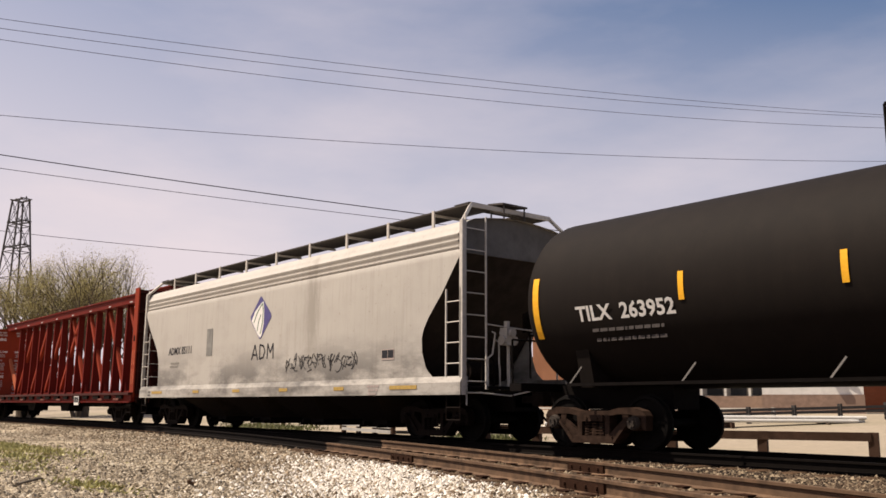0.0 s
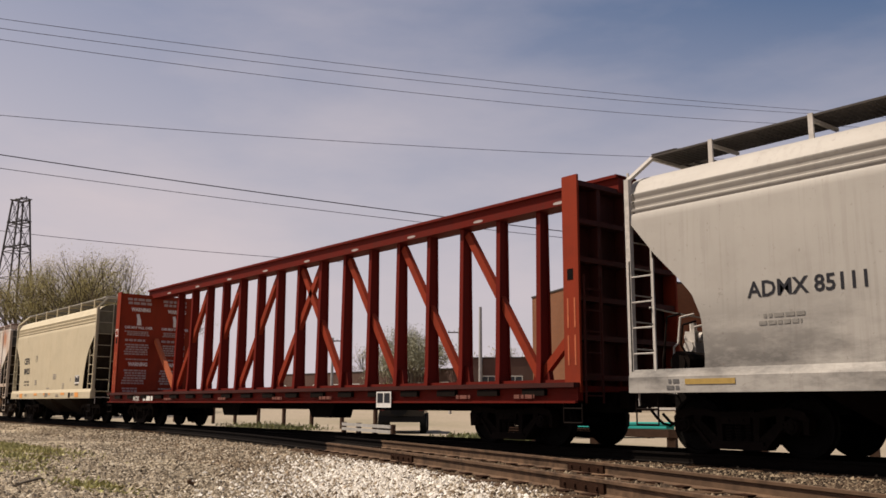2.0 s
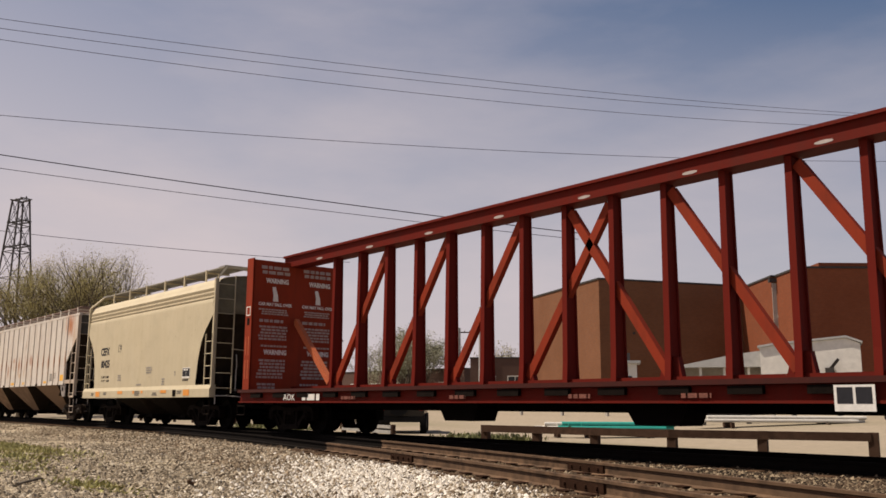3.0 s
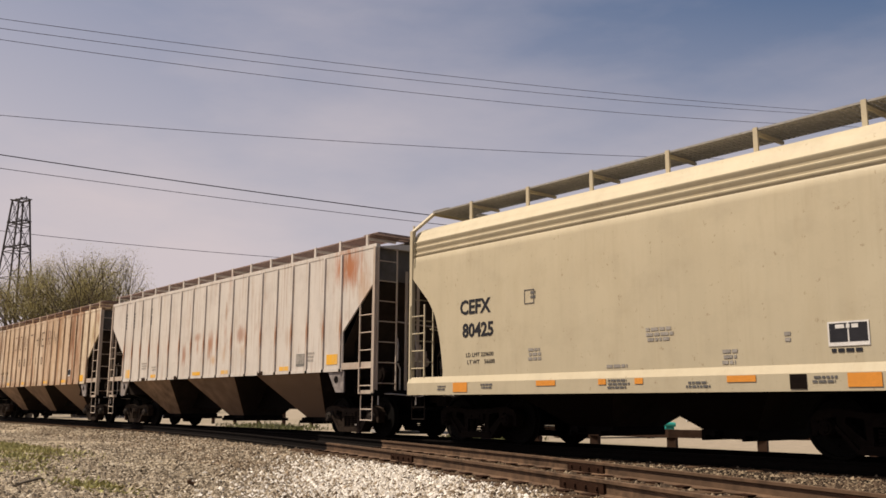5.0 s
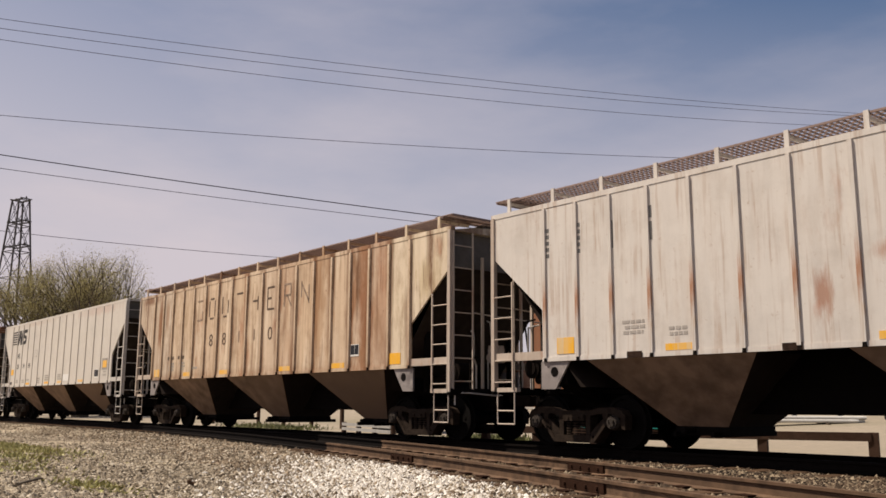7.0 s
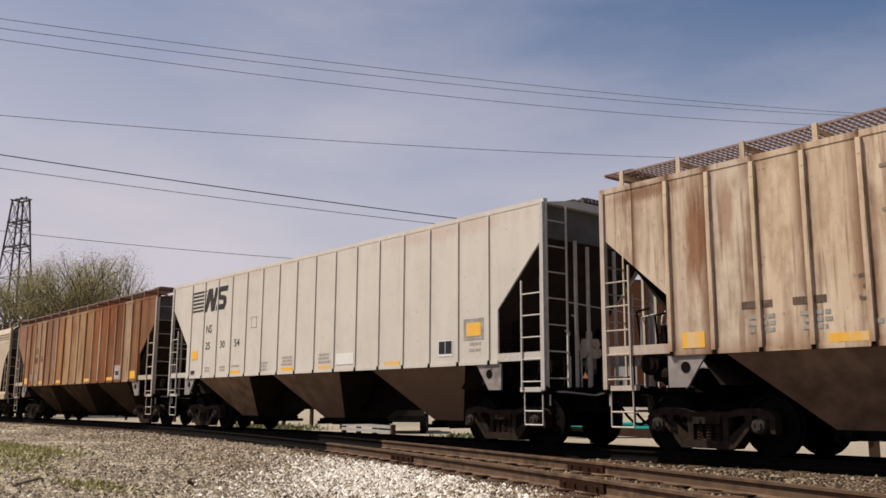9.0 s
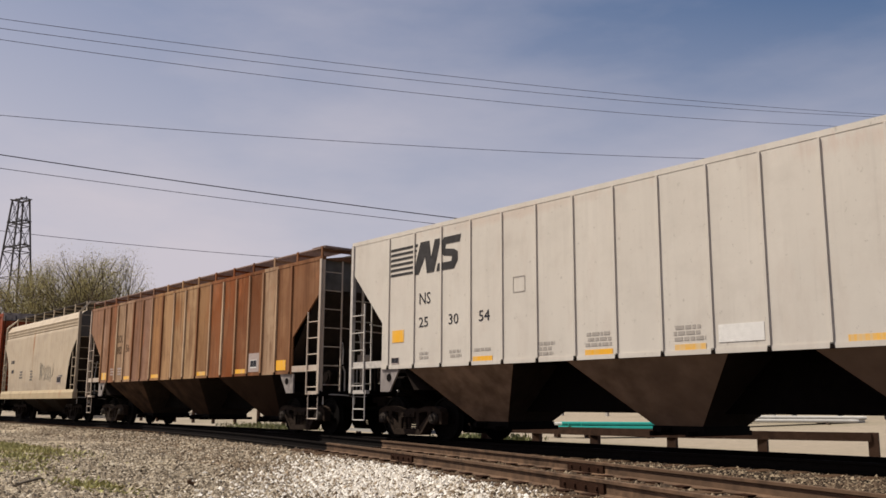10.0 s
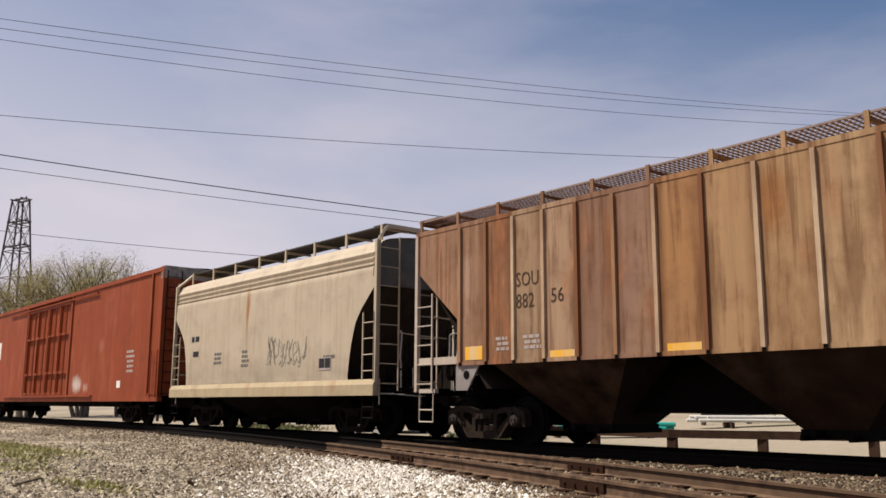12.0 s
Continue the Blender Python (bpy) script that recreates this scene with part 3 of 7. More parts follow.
def ladder(parent, a, b, across, n, mat, r=0.0135, name="ladder"):
    """Two stiles from a to b and n rungs; across is the vector to the second stile."""
    bm = bmesh.new()
    a, b, across = Vector(a), Vector(b), Vector(across)
    bar(bm, a, b, 0.03, 0.03)
    bar(bm, a + across, b + across, 0.03, 0.03)
    for i in range(n):
        p = a.lerp(b, (i + 0.35) / n)
        rod(bm, p, p + across, r, 5)
    return part(name, bm, mat, parent)


# ---------------------------------------------------------------- running gear
MOVING, SPINNING = [], []


def wheelset_mesh():
    bm = bmesh.new()
    rod(bm, (0, -1.05, 0), (0, 1.05, 0), 0.075, 10)
    for s in (-1, 1):
        prof = [(0.0, 0.66), (0.10, 0.655), (0.13, 0.685), (0.36, 0.70), (0.395, 0.685), (0.48, 0.678), (0.48, 0.712), (WHEEL_R, 0.722), (WHEEL_R - 0.008, 0.80), (0.40, 0.812), (0.385, 0.775), (0.15, 0.77), (0.12, 0.83), (0.0, 0.84)]
        n, rings = 28, []
        for r, y in prof:
            rings.append([bm.verts.new((r * math.cos(2 * math.pi * i / n), s * y, r * math.sin(2 * math.pi * i / n))) for i in range(n)] if r else [bm.verts.new((0, s * y, 0))])
        for a, b in zip(rings, rings[1:]):
            for i in range(n):
                j = (i + 1) % n
                if len(a) == 1:
                    bm.faces.new((a[0], b[i], b[j]))
                elif len(b) == 1:
                    bm.faces.new((a[i], a[j], b[0]))
                else:
                    bm.faces.new((a[i], a[j], b[j], b[i]))
        for k in range(4):
            c, q = math.cos(k * math.pi / 2), math.sin(k * math.pi / 2)
            rod(bm, (0.25 * c, s * 0.775, 0.25 * q), (0.25 * c, s * 0.79, 0.25 * q), 0.035, 6)
    return bm


def sideframe_bm():
    """One cast side frame in the plane y = 0, its middle at x = 0."""
    bm = bmesh.new()
    # top member: arched over the bearings, dipped over the springs
    prism(bm, [(-1.13, 0.56), (-1.06, 0.66), (-0.86, 0.715), (-0.56, 0.705), (-0.34, 0.655), (0.34, 0.655), (0.56, 0.705), (0.86, 0.715), (1.06, 0.66), (1.13, 0.56), (1.02, 0.545), (0.80, 0.60), (0.54, 0.60), (0.36, 0.57), (-0.36, 0.57), (-0.54, 0.60), (-0.80, 0.60), (-1.02, 0.545)], "y", -0.10, 0.10)
    for s in (-1, 1):
        # pedestal jaws, slanting lower member with its wide flange, column
        prism(bm, [(s * 1.13, 0.58), (s * 1.02, 0.58), (s * 1.03, 0.36), (s * 1.11, 0.34)], "y", -0.09, 0.09)
        prism(bm, [(s * 0.76, 0.61), (s * 0.62, 0.61), (s * 0.66, 0.44), (s * 0.75, 0.36)], "y", -0.09, 0.09)
        prism(bm, [(s * 0.74, 0.50), (s * 0.64, 0.52), (s * 0.34, 0.27), (s * 0.36, 0.13), (s * 0.46, 0.13)], "y", -0.085, 0.085)
        prism(bm, [(s * 0.77, 0.45), (s * 0.745, 0.50), (s * 0.44, 0.165), (s * 0.46, 0.11)], "y", -0.135, 0.135)
        prism(bm, [(s * 0.37, 0.62), (s * 0.26, 0.62), (s * 0.26, 0.22), (s * 0.35, 0.22)], "y", -0.10, 0.10)
        rod(bm, (s * 0.889, -0.10, 0.457), (s * 0.889, 0.10, 0.457), 0.13, 12)
    prism(bm, [(-0.47, 0.11), (0.47, 0.11), (0.42, 0.23), (-0.42, 0.23)], "y", -0.14, 0.14)
    for x in (-0.16, 0.0, 0.16):
        for k in range(5):
            rod(bm, (x, -0.03, 0.24 + k * 0.046), (x, -0.03, 0.268 + k * 0.046), 0.068, 8)
    box(bm, -0.24, 0.24, -0.14, 0.13, 0.475, 0.585)
    for x in (-0.12, 0.12):
        rod(bm, (x, -0.16, 0.53), (x, -0.13, 0.53), 0.03, 6)
    return bm


def bearing_bm():
    """The end cap of a roller bearing with its three bolts."""
    bm = bmesh.new()
    rod(bm, (0, -0.17, 0), (0, -0.10, 0), 0.105, 12, 0.125)
    rod(bm, (0, -0.19, 0), (0, -0.17, 0), 0.07, 10, 0.075)
    for k in range(3):
        q = 0.5 + k * 2.094
        rod(bm, (0.055 * math.cos(q), -0.21, 0.055 * math.sin(q)), (0.055 * math.cos(q), -0.18, 0.055 * math.sin(q)), 0.019, 6)
    return bm


def make_mesh(name, bm, mat, smooth=None):
    bmesh.ops.recalc_face_normals(bm, faces=bm.faces[:])
    me = bpy.data.meshes.new(name)
    bm.to_mesh(me)
    bm.free()
    me.materials.append(mat)
    if smooth:
        me.polygons.foreach_set("use_smooth", [True] * len(me.polygons))
        me.set_sharp_from_angle(angle=radians(smooth))
    return me


WHEELSET = make_mesh("wheelset", wheelset_mesh(), M["wheel"], 35)
SIDEFRAME = make_mesh("sideframe", sideframe_bm(), M["truck_frame"], 30)
BEARING = make_mesh("bearing_cap", bearing_bm(), M["bearing"], 30)
# Near-black copies for trucks that sit in the shade of the body.
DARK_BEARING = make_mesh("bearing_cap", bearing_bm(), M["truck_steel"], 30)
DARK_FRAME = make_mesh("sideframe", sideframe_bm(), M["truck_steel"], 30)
RUSTY_FRAME = make_mesh("sideframe", sideframe_bm(), M["truck_rust"], 30)


def bolster_bm():
    bm = bmesh.new()
    box(bm, -0.2, 0.2, -0.95, 0.95, 0.42, 0.68)
    box(bm, -0.75, 0.75, -0.5, 0.5, 0.38, 0.44)
    for s in (-1, 1):
        bar(bm, (s * 0.42, -0.8, 0.42), (s * 0.42, 0.8, 0.42), 0.09, 0.14)
    rod(bm, (0, 0, 0.66), (0, 0, 0.80), 0.2, 12)
    return bm


BOLSTER = make_mesh("bolster", bolster_bm(), M["dark_steel"])


def linked(name, me, m, parent, label=""):
    o = new(name, me)
    o.matrix_basis = m
    o.parent = parent
    if label:
        o["label"] = label
    return o


def truck(car, x, frame_mesh=None):
    for s in (-1, 1):
        side = linked("sideframe", frame_mesh or SIDEFRAME, pose(x, s * 1.0, 0, 0, 0, 0 if s < 0 else 180), car, "rusty cast side frame with springs")
        for k in (-1, 1):
            linked("bearing_cap", DARK_BEARING if frame_mesh is DARK_FRAME else BEARING, pose(k * 0.889, 0, 0.457), side)
        w = linked("wheelset", WHEELSET, pose(x + s * 0.889, 0, WHEEL_R), car)
        SPINNING.append((w, x + s * 0.889))
    linked("bolster", BOLSTER, pose(x, 0, 0), car)


def coupler(car, x, s):
    bm = bmesh.new()
    box(bm, min(x, x - s * 0.3), max(x, x - s * 0.3), -0.25, 0.25, 0.70, 1.0)
    bar(bm, (x, 0, 0.86), (x + s * 0.50, 0, 0.86), 0.16, 0.15)
    prism(bm, [(x + s * 0.45, -0.16), (x + s * 0.72, -0.20), (x + s * 0.80, -0.08), (x + s * 0.74, 0.02), (x + s * 0.78, 0.14), (x + s * 0.55, 0.18)], "z", 0.72, 1.0)
    part("coupler", bm, M["truck_steel"], car, "rusty knuckle coupler")
    bm = bmesh.new()
    pts = [Vector((x + s * q, 0.32, 0.72 - 0.32 * math.sin(math.pi * min(1, q / 0.85)))) for q in (0, 0.15, 0.3, 0.45, 0.6, 0.75)]
    for a, b in zip(pts, pts[1:]):
        rod(bm, a, b, 0.025, 6)
    part("air_hose", bm, M["dark_steel"], car)


def brake_gear(car, x, s, z=1.25, mat=None):
    """Brake wheel and its housing on an end."""
    bm = bmesh.new()
    n, c = 16, Vector((x + s * 0.16, 0.35, z + 0.85))
    for i in range(n):
        a, b = 2 * math.pi * i / n, 2 * math.pi * (i + 1) / n
        rod(bm, c + Vector((0, 0.27 * math.cos(a), 0.27 * math.sin(a))), c + Vector((0, 0.27 * math.cos(b), 0.27 * math.sin(b))), 0.016, 5)
    for i in range(4):
        a = math.pi * i / 4
        d = Vector((0, 0.27 * math.cos(a), 0.27 * math.sin(a)))
        rod(bm, c - d, c + d, 0.012, 5)
    part("brake_wheel", bm, mat or M["grab"], car)
    bm = bmesh.new()
    box(bm, min(x, x + s * 0.14), max(x, x + s * 0.14), 0.2, 0.5, z + 0.65, z + 1.05)
    rod(bm, (x + s * 0.07, 0.35, z - 0.3), (x + s * 0.07, 0.35, z + 0.7), 0.02, 6)
    part("brake_housing", bm, mat or M["grab"], car)


def end_gear(car, x, s, valve, y=-0.82, up=0.0):
    """Air reservoir, control valve and piping on the end platform, and the lever that lifts the coupler pin."""
    rnd = random.Random(int(x * 10) + s)
    bm = bmesh.new()
    rod(bm, (x - s * 0.45, -1.05, 1.42), (x - s * 0.45, -0.15, 1.42), 0.19, 12)
    for y in (-1.05, -0.15):
        rod(bm, (x - s * 0.45, y - 0.03, 1.42), (x - s * 0.45, y + 0.03, 1.42), 0.12, 10)
    part("air_reservoir", bm, M["truck_steel"], car)
    bm = bmesh.new()
    box(bm, *sorted((x - s * 0.02, x - s * 0.22)), y - 0.14, y + 0.12, 1.62 + up, 1.98 + up)
    rod(bm, (x - s * 0.12, y - 0.2, 1.72 + up), (x - s * 0.12, y + 0.2, 1.72 + up), 0.10, 10)
    rod(bm, (x + s * 0.04, y, 1.88 + up), (x - s * 0.3, y, 1.88 + up), 0.085, 10)
    rod(bm, (x - s * 0.12, y - 0.04, 1.95 + up), (x - s * 0.12, y - 0.04, 2.12 + up), 0.06, 8)
    rod(bm, (x - s * 0.12, y, 1.1), (x - s * 0.12, y, 1.65 + up), 0.035, 8)
    part("control_valve", bm, valve, car, "cast control valve")
    for k in range(4):
        bm = bmesh.new()
        p = Vector((x - s * (0.05 + 0.06 * k), -0.95 + 0.22 * k, 1.05))
        for d in ((0, 0, rnd.uniform(0.4, 0.7)), (0, rnd.uniform(-0.15, 0.25), rnd.uniform(0.05, 0.25)), (0, rnd.uniform(-0.1, 0.1), rnd.uniform(0.3, 0.6)), (-s * 0.2, 0.1, 0.05)):
            q = p + Vector(d)
            rod(bm, p, q, 0.018, 6)
            p = q
        part("brake_pipe", bm, M["grab"] if k % 2 else M["truck_steel"], car)
    bm = bmesh.new()
    pts = [(x + s * 0.06, -1.45, 0.74), (x + s * 0.06, -1.45, 0.98), (x + s * 0.10, -1.1, 0.98), (x + s * 0.14, -0.35, 0.93), (x + s * 0.45, -0.1, 1.02)]
    for a, c in zip(pts, pts[1:]):
        rod(bm, a, c, 0.016, 6)
    part("uncoupling_lever", bm, M["grab"], car)


def end_grab(car, x, s, z, mat):
    """A long grab iron across an end, bent down to the platform at its far side."""
    bm = bmesh.new()
    pts = [(x + s * 0.03, -1.02, z), (x + s * 0.05, -0.4, z - 0.04), (x + s * 0.05, 0.6, z - 0.08), (x + s * 0.03, 1.3, z - 0.10), (x + s * 0.02, 1.34, z - 0.2), (x, 1.34, 1.05)]
    for a, c in zip(pts, pts[1:]):
        rod(bm, a, c, 0.015, 6)
    part("end_grab_iron", bm, mat, car)


def car_empty(name, s_front, s_rear, label, category):
    ob = new(name)
    ob.empty_display_size = 0.5
    tagged(ob, label, category, "cars of the freight train")
    mid = -(s_front + s_rear) / 2
    MOVING.append((ob, mid))
    return ob, (s_rear - s_front) / 2


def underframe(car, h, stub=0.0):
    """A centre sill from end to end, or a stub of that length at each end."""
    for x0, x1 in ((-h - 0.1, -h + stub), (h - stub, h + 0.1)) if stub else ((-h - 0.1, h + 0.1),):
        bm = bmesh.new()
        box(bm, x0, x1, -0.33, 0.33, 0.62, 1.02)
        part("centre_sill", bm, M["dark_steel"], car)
    for s in (-1, 1):
        coupler(car, s * (h + 0.1), s)


def stirrup(car, x, y, z0, z1, mat, w=0.42):
    bm = bmesh.new()
    for dx in (0, w):
        rod(bm, (x + dx, y, z1), (x + dx, y, z0), 0.014, 5)
    rod(bm, (x, y, z0), (x + w, y, z0), 0.016, 5)
    rod(bm, (x, y, z0 + 0.24), (x + w, y, z0 + 0.24), 0.016, 5)
    part("sill_step", bm, mat, car)


def running_board(car, h, z, mat, post_mat, ys, rz, n, slat=0.013):
    """Roof walkway: a grating of slats on bearers, and a post under each bearer at the edge; n posts, or their places."""
    bm = bmesh.new()
    y0, y1 = ys
    k = int(2 * h / 0.09)
    for i in range(k + 1):
        x = -h + 2 * h * i / k
        box(bm, x - slat, x + slat, y0, y1, z - 0.008, z + 0.008)
    for j in range(7):
        y = y0 + (y1 - y0) * j / 6
        t = 0.018 if j in (0, 6) else 0.006
        box(bm, -h, h, y - t, y + t, z - 0.4 * t - 0.008, z + 0.4 * t + 0.008)
    part("running_board", bm, mat, car)
    for x in n if isinstance(n, tuple) else [-h + 0.1 + (2 * h - 0.2) * i / (n - 1) for i in range(n)]:
        bm = bmesh.new()
        bar(bm, (x, y0 - 0.02, rz), (x, y0 - 0.02, z + 0.03), 0.035, 0.075)
        bar(bm, (x, y0, z - 0.06), (x, y1, z - 0.06), 0.05, 0.05)
        part("bearer", bm, post_mat, car)


def end_walk(car, x0, x1, z, half, mat):
    """Crosswise grating over an end, joining the two roof walkways."""
    bm = bmesh.new()
    for k in range(int(2 * half / 0.1) + 1):
        y = -half + 0.1 * k
        box(bm, x0, x1, y - 0.032, y + 0.032, z - 0.008, z + 0.008)
    for x in (x0, (x0 + x1) / 2, x1):
        box(bm, x - 0.015, x + 0.015, -half, half, z - 0.03, z + 0.014)
    part("end_walkway", bm, mat, car)


# ---------------------------------------------------------------- hopper with curved sides


def smooth_hopper(name, s_front, s_rear, mat, label, bays, spec):
    car, h = car_empty(name, s_front, s_rear, label, "hopper car")
    sill_z0, sill_z1 = 0.94, 1.20
    prof = [(1.60, sill_z1 + 0.1 * k) for k in range(21)] + [(1.598, 3.3), (1.596, 3.4), (1.594, 3.5), (1.592, 3.6), (1.59, 3.70), (1.585, 3.80)]
    for z in (3.84, 3.97, 4.10):        # three long pressed steps under the eave
        prof += [(1.562, z), (1.584, z + 0.03), (1.584, z + 0.06), (1.560, z + 0.075)]
    prof += [(1.50, 4.29), (1.43, 4.40), (1.25, 4.49), (0.9, 4.55), (0.45, 4.60), (0.0, 4.62)]
    front, rear = spec["front"], spec["rear"]
    top = front[0][0]

    def end(z, edge):
        """How far the sheet reaches towards an end at height z; edge lists heights and how far it is cut back there."""
        for (za, a), (zb, b) in zip(edge, edge[1:]):
            if za >= z >= zb:
                return h - 0.03 - a - (b - a) * (za - z) / (za - zb)
        return h - 0.03 - (0.0 if z > edge[0][0] else edge[-1][1])

    full = [(-y, z) for y, z in prof] + [(y, z) for y, z in prof[::-1]][1:]
    bm = bmesh.new()
    cols = 24
    grid = []
    for y, z in full:
        e, f = end(z, rear), end(z, front)
        grid.append([bm.verts.new((-e + (e + f) * i / cols, y, z)) for i in range(cols + 1)])
    for a, b in zip(grid, grid[1:]):
        for i in range(cols):
            bm.faces.new((a[i], a[i + 1], b[i + 1], b[i]))
    part("body_shell", bm, mat, car, smooth=40)
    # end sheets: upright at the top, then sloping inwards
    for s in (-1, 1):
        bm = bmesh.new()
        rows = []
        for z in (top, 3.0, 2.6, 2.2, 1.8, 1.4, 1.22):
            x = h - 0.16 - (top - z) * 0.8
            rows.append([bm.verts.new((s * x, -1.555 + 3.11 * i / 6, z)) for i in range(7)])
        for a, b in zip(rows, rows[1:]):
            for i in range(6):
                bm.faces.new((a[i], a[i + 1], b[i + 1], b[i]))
        part("end_sheet", bm, M["slope_sheet"], car, "sloping end sheet in a shade-dark colour")
        bm = bmesh.new()
        upper = [(-y, z) for y, z in prof if z > top + 0.1]
        outline = [(-1.56, top)] + upper + [(-y, z) for y, z in upper[::-1]][1:] + [(1.56, top)]
        prism(bm, outline, "x", *sorted((s * (h - 0.16), s * (h - 0.12))))
        part("end_panel", bm, spec.get("end", mat), car)
        bm = bmesh.new()
        box(bm, min(s * (h - 2.3), s * (h - 0.05)), max(s * (h - 2.3), s * (h - 0.05)), -1.45, 1.45, 1.06, 1.12)
        part("end_platform", bm, M["dark_steel"], car)
    for sy in (-1, 1):
        bm = bmesh.new()
        prism(bm, [(sy * 1.46, sill_z0), (sy * 1.655, sill_z0), (sy * 1.655, sill_z1 - 0.02), (sy * 1.602, sill_z1 + 0.10), (sy * 1.46, sill_z1 + 0.10)], "x", -h, h)
        part("side_sill", bm, spec.get("sill", mat), car)
        for s in (-1, 1):
            bm = bmesh.new()
            bar(bm, (s * (h - 0.03), sy * 1.57, sill_z0), (s * (h - 0.03), sy * 1.57, 4.42), 0.09, 0.09)
            bar(bm, (s * (h - 0.03), sy * 1.57, 4.40), (s * (h - 0.25), sy * 1.15, 4.84), 0.06, 0.06)
            part("corner_post", bm, spec["post"], car)
            x = s * (h - 0.5)
            ladder(car, (x, sy * 1.60, sill_z1 - 0.2), (x, sy * 1.60, spec.get("lad", 3.05)), (s * 0.45, 0, 0), 5, spec["post"])
            if sy < 0:
                ladder(car, (s * (h + 0.0), sy * 1.52, 1.05), (s * (h + 0.0), sy * 1.52, 4.55), (0, 0.55, 0), 8, spec["post"])
            stirrup(car, x if s > 0 else x - 0.42, sy * 1.58, 0.45, sill_z0, M["truck_steel"])
    running_board(car, h - 0.27, 4.84, spec["board"], spec["grab"], (-1.20, -0.45), 4.48, spec["posts"], 0.036)
    running_board(car, h - 0.27, 4.84, spec["board"], spec["grab"], (0.45, 1.20), 4.48, spec["posts"], 0.036)
    bm = bmesh.new()
    for i in range(bays * 2):
        x = (-h + 1.6) + (2 * h - 3.2) * (i + 0.5) / (bays * 2)
        box(bm, x - 0.62, x + 0.62, -0.38, 0.38, 4.60, 4.76)
    part("hatch", bm, spec["board"], car, "round-cornered roof hatches")
    # These bays lie in shade, so their plates are coloured near black.
    bottoms(car, bays, (2 * h - 5.6) / bays, (2 * h - 5.6) / bays * 0.80, 0.92, 0.36, 1.44, M["truck_steel"], 0.75)
    underframe(car, h, 2.6)
    for s in (-1, 1):
        truck(car, s * (h - 1.55), DARK_FRAME)
        end_gear(car, s * (h - 0.1), s, spec.get("valve", M["truck_steel"]), *(spec.get("valve_at", ()) if s > 0 else ()))
        end_grab(car, s * h, s, 2.35, spec["post"])
        end_walk(car, *sorted((s * (h - 0.72), s * (h - 0.26))), 4.875, 1.18, spec["board"])
        bm = bmesh.new()
        bar(bm, (s * (h - 0.24), -1.17, 4.83), (s * (h - 0.24), 1.17, 4.83), 0.05, 0.09)
        part("end_bearer", bm, spec["post"], car)
        brake_gear(car, s * (h - 0.15), s, 1.4 if s < 0 else 1.6, M["truck_steel"] if s > 0 else None) if s == spec.get("brake", -1) else None
    return car, h


def bottoms(car, bays, pitch, wide, z1, z0, w, mat=None, inward=0.95):
    """The hopper bays below the side sheets: funnels with an outlet gate each; their cross slopes meet higher up, inside."""
    for i in range(bays):
        c = (i - (bays - 1) / 2) * pitch
        up = z1 + (pitch - wide) * 0.5 * (z1 - z0) / (wide / 2 - 0.42)
        b = w - inward
        for k in (-1, 1):               # the two side plates, leaning in to the outlet
            bm = bmesh.new()
            quad = [bm.verts.new(p) for p in ((c - wide / 2, k * w, z1), (c + wide / 2, k * w, z1), (c + 0.45, k * b, z0), (c - 0.45, k * b, z0))]
            bm.faces.new(quad)
            part("bay_plate", bm, mat or M["bay_sheet"], car, "leaning side plate of a hopper bay")
        # The cross plates are darkened for shade; the side plates are not.
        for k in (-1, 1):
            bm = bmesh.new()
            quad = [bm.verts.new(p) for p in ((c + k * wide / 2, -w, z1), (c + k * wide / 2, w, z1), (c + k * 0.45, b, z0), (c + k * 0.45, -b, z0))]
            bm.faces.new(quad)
            part("slope_plate", bm, M["slope_sheet"], car, "sloping bay plate in a shade-dark colour")
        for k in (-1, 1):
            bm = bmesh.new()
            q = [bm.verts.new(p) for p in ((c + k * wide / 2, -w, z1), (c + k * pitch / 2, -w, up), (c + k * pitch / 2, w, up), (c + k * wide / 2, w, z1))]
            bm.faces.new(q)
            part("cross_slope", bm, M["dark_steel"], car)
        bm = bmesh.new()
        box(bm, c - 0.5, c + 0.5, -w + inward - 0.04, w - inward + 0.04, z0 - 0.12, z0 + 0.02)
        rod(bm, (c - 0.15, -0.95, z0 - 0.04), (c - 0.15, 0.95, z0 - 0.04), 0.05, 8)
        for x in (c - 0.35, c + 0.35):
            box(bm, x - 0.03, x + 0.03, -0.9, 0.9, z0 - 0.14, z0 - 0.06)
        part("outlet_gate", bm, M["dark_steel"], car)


# ---------------------------------------------------------------- hopper with upright ribs


RIB_STEPS = (0.45, 1.36, 2.25, 3.09, 3.92, 4.72, 5.50, 6.26, 7.02)


def rib_places(spec):
    """Where the ribs stand along a side: evenly, or closing up a little towards the ends."""
    if "span" in spec:
        n = spec["ribs"]
        return [spec["span"] * (2 * i / (n - 1) - 1) for i in range(n)]
    return sorted([x for x in RIB_STEPS] + [-x for x in RIB_STEPS])


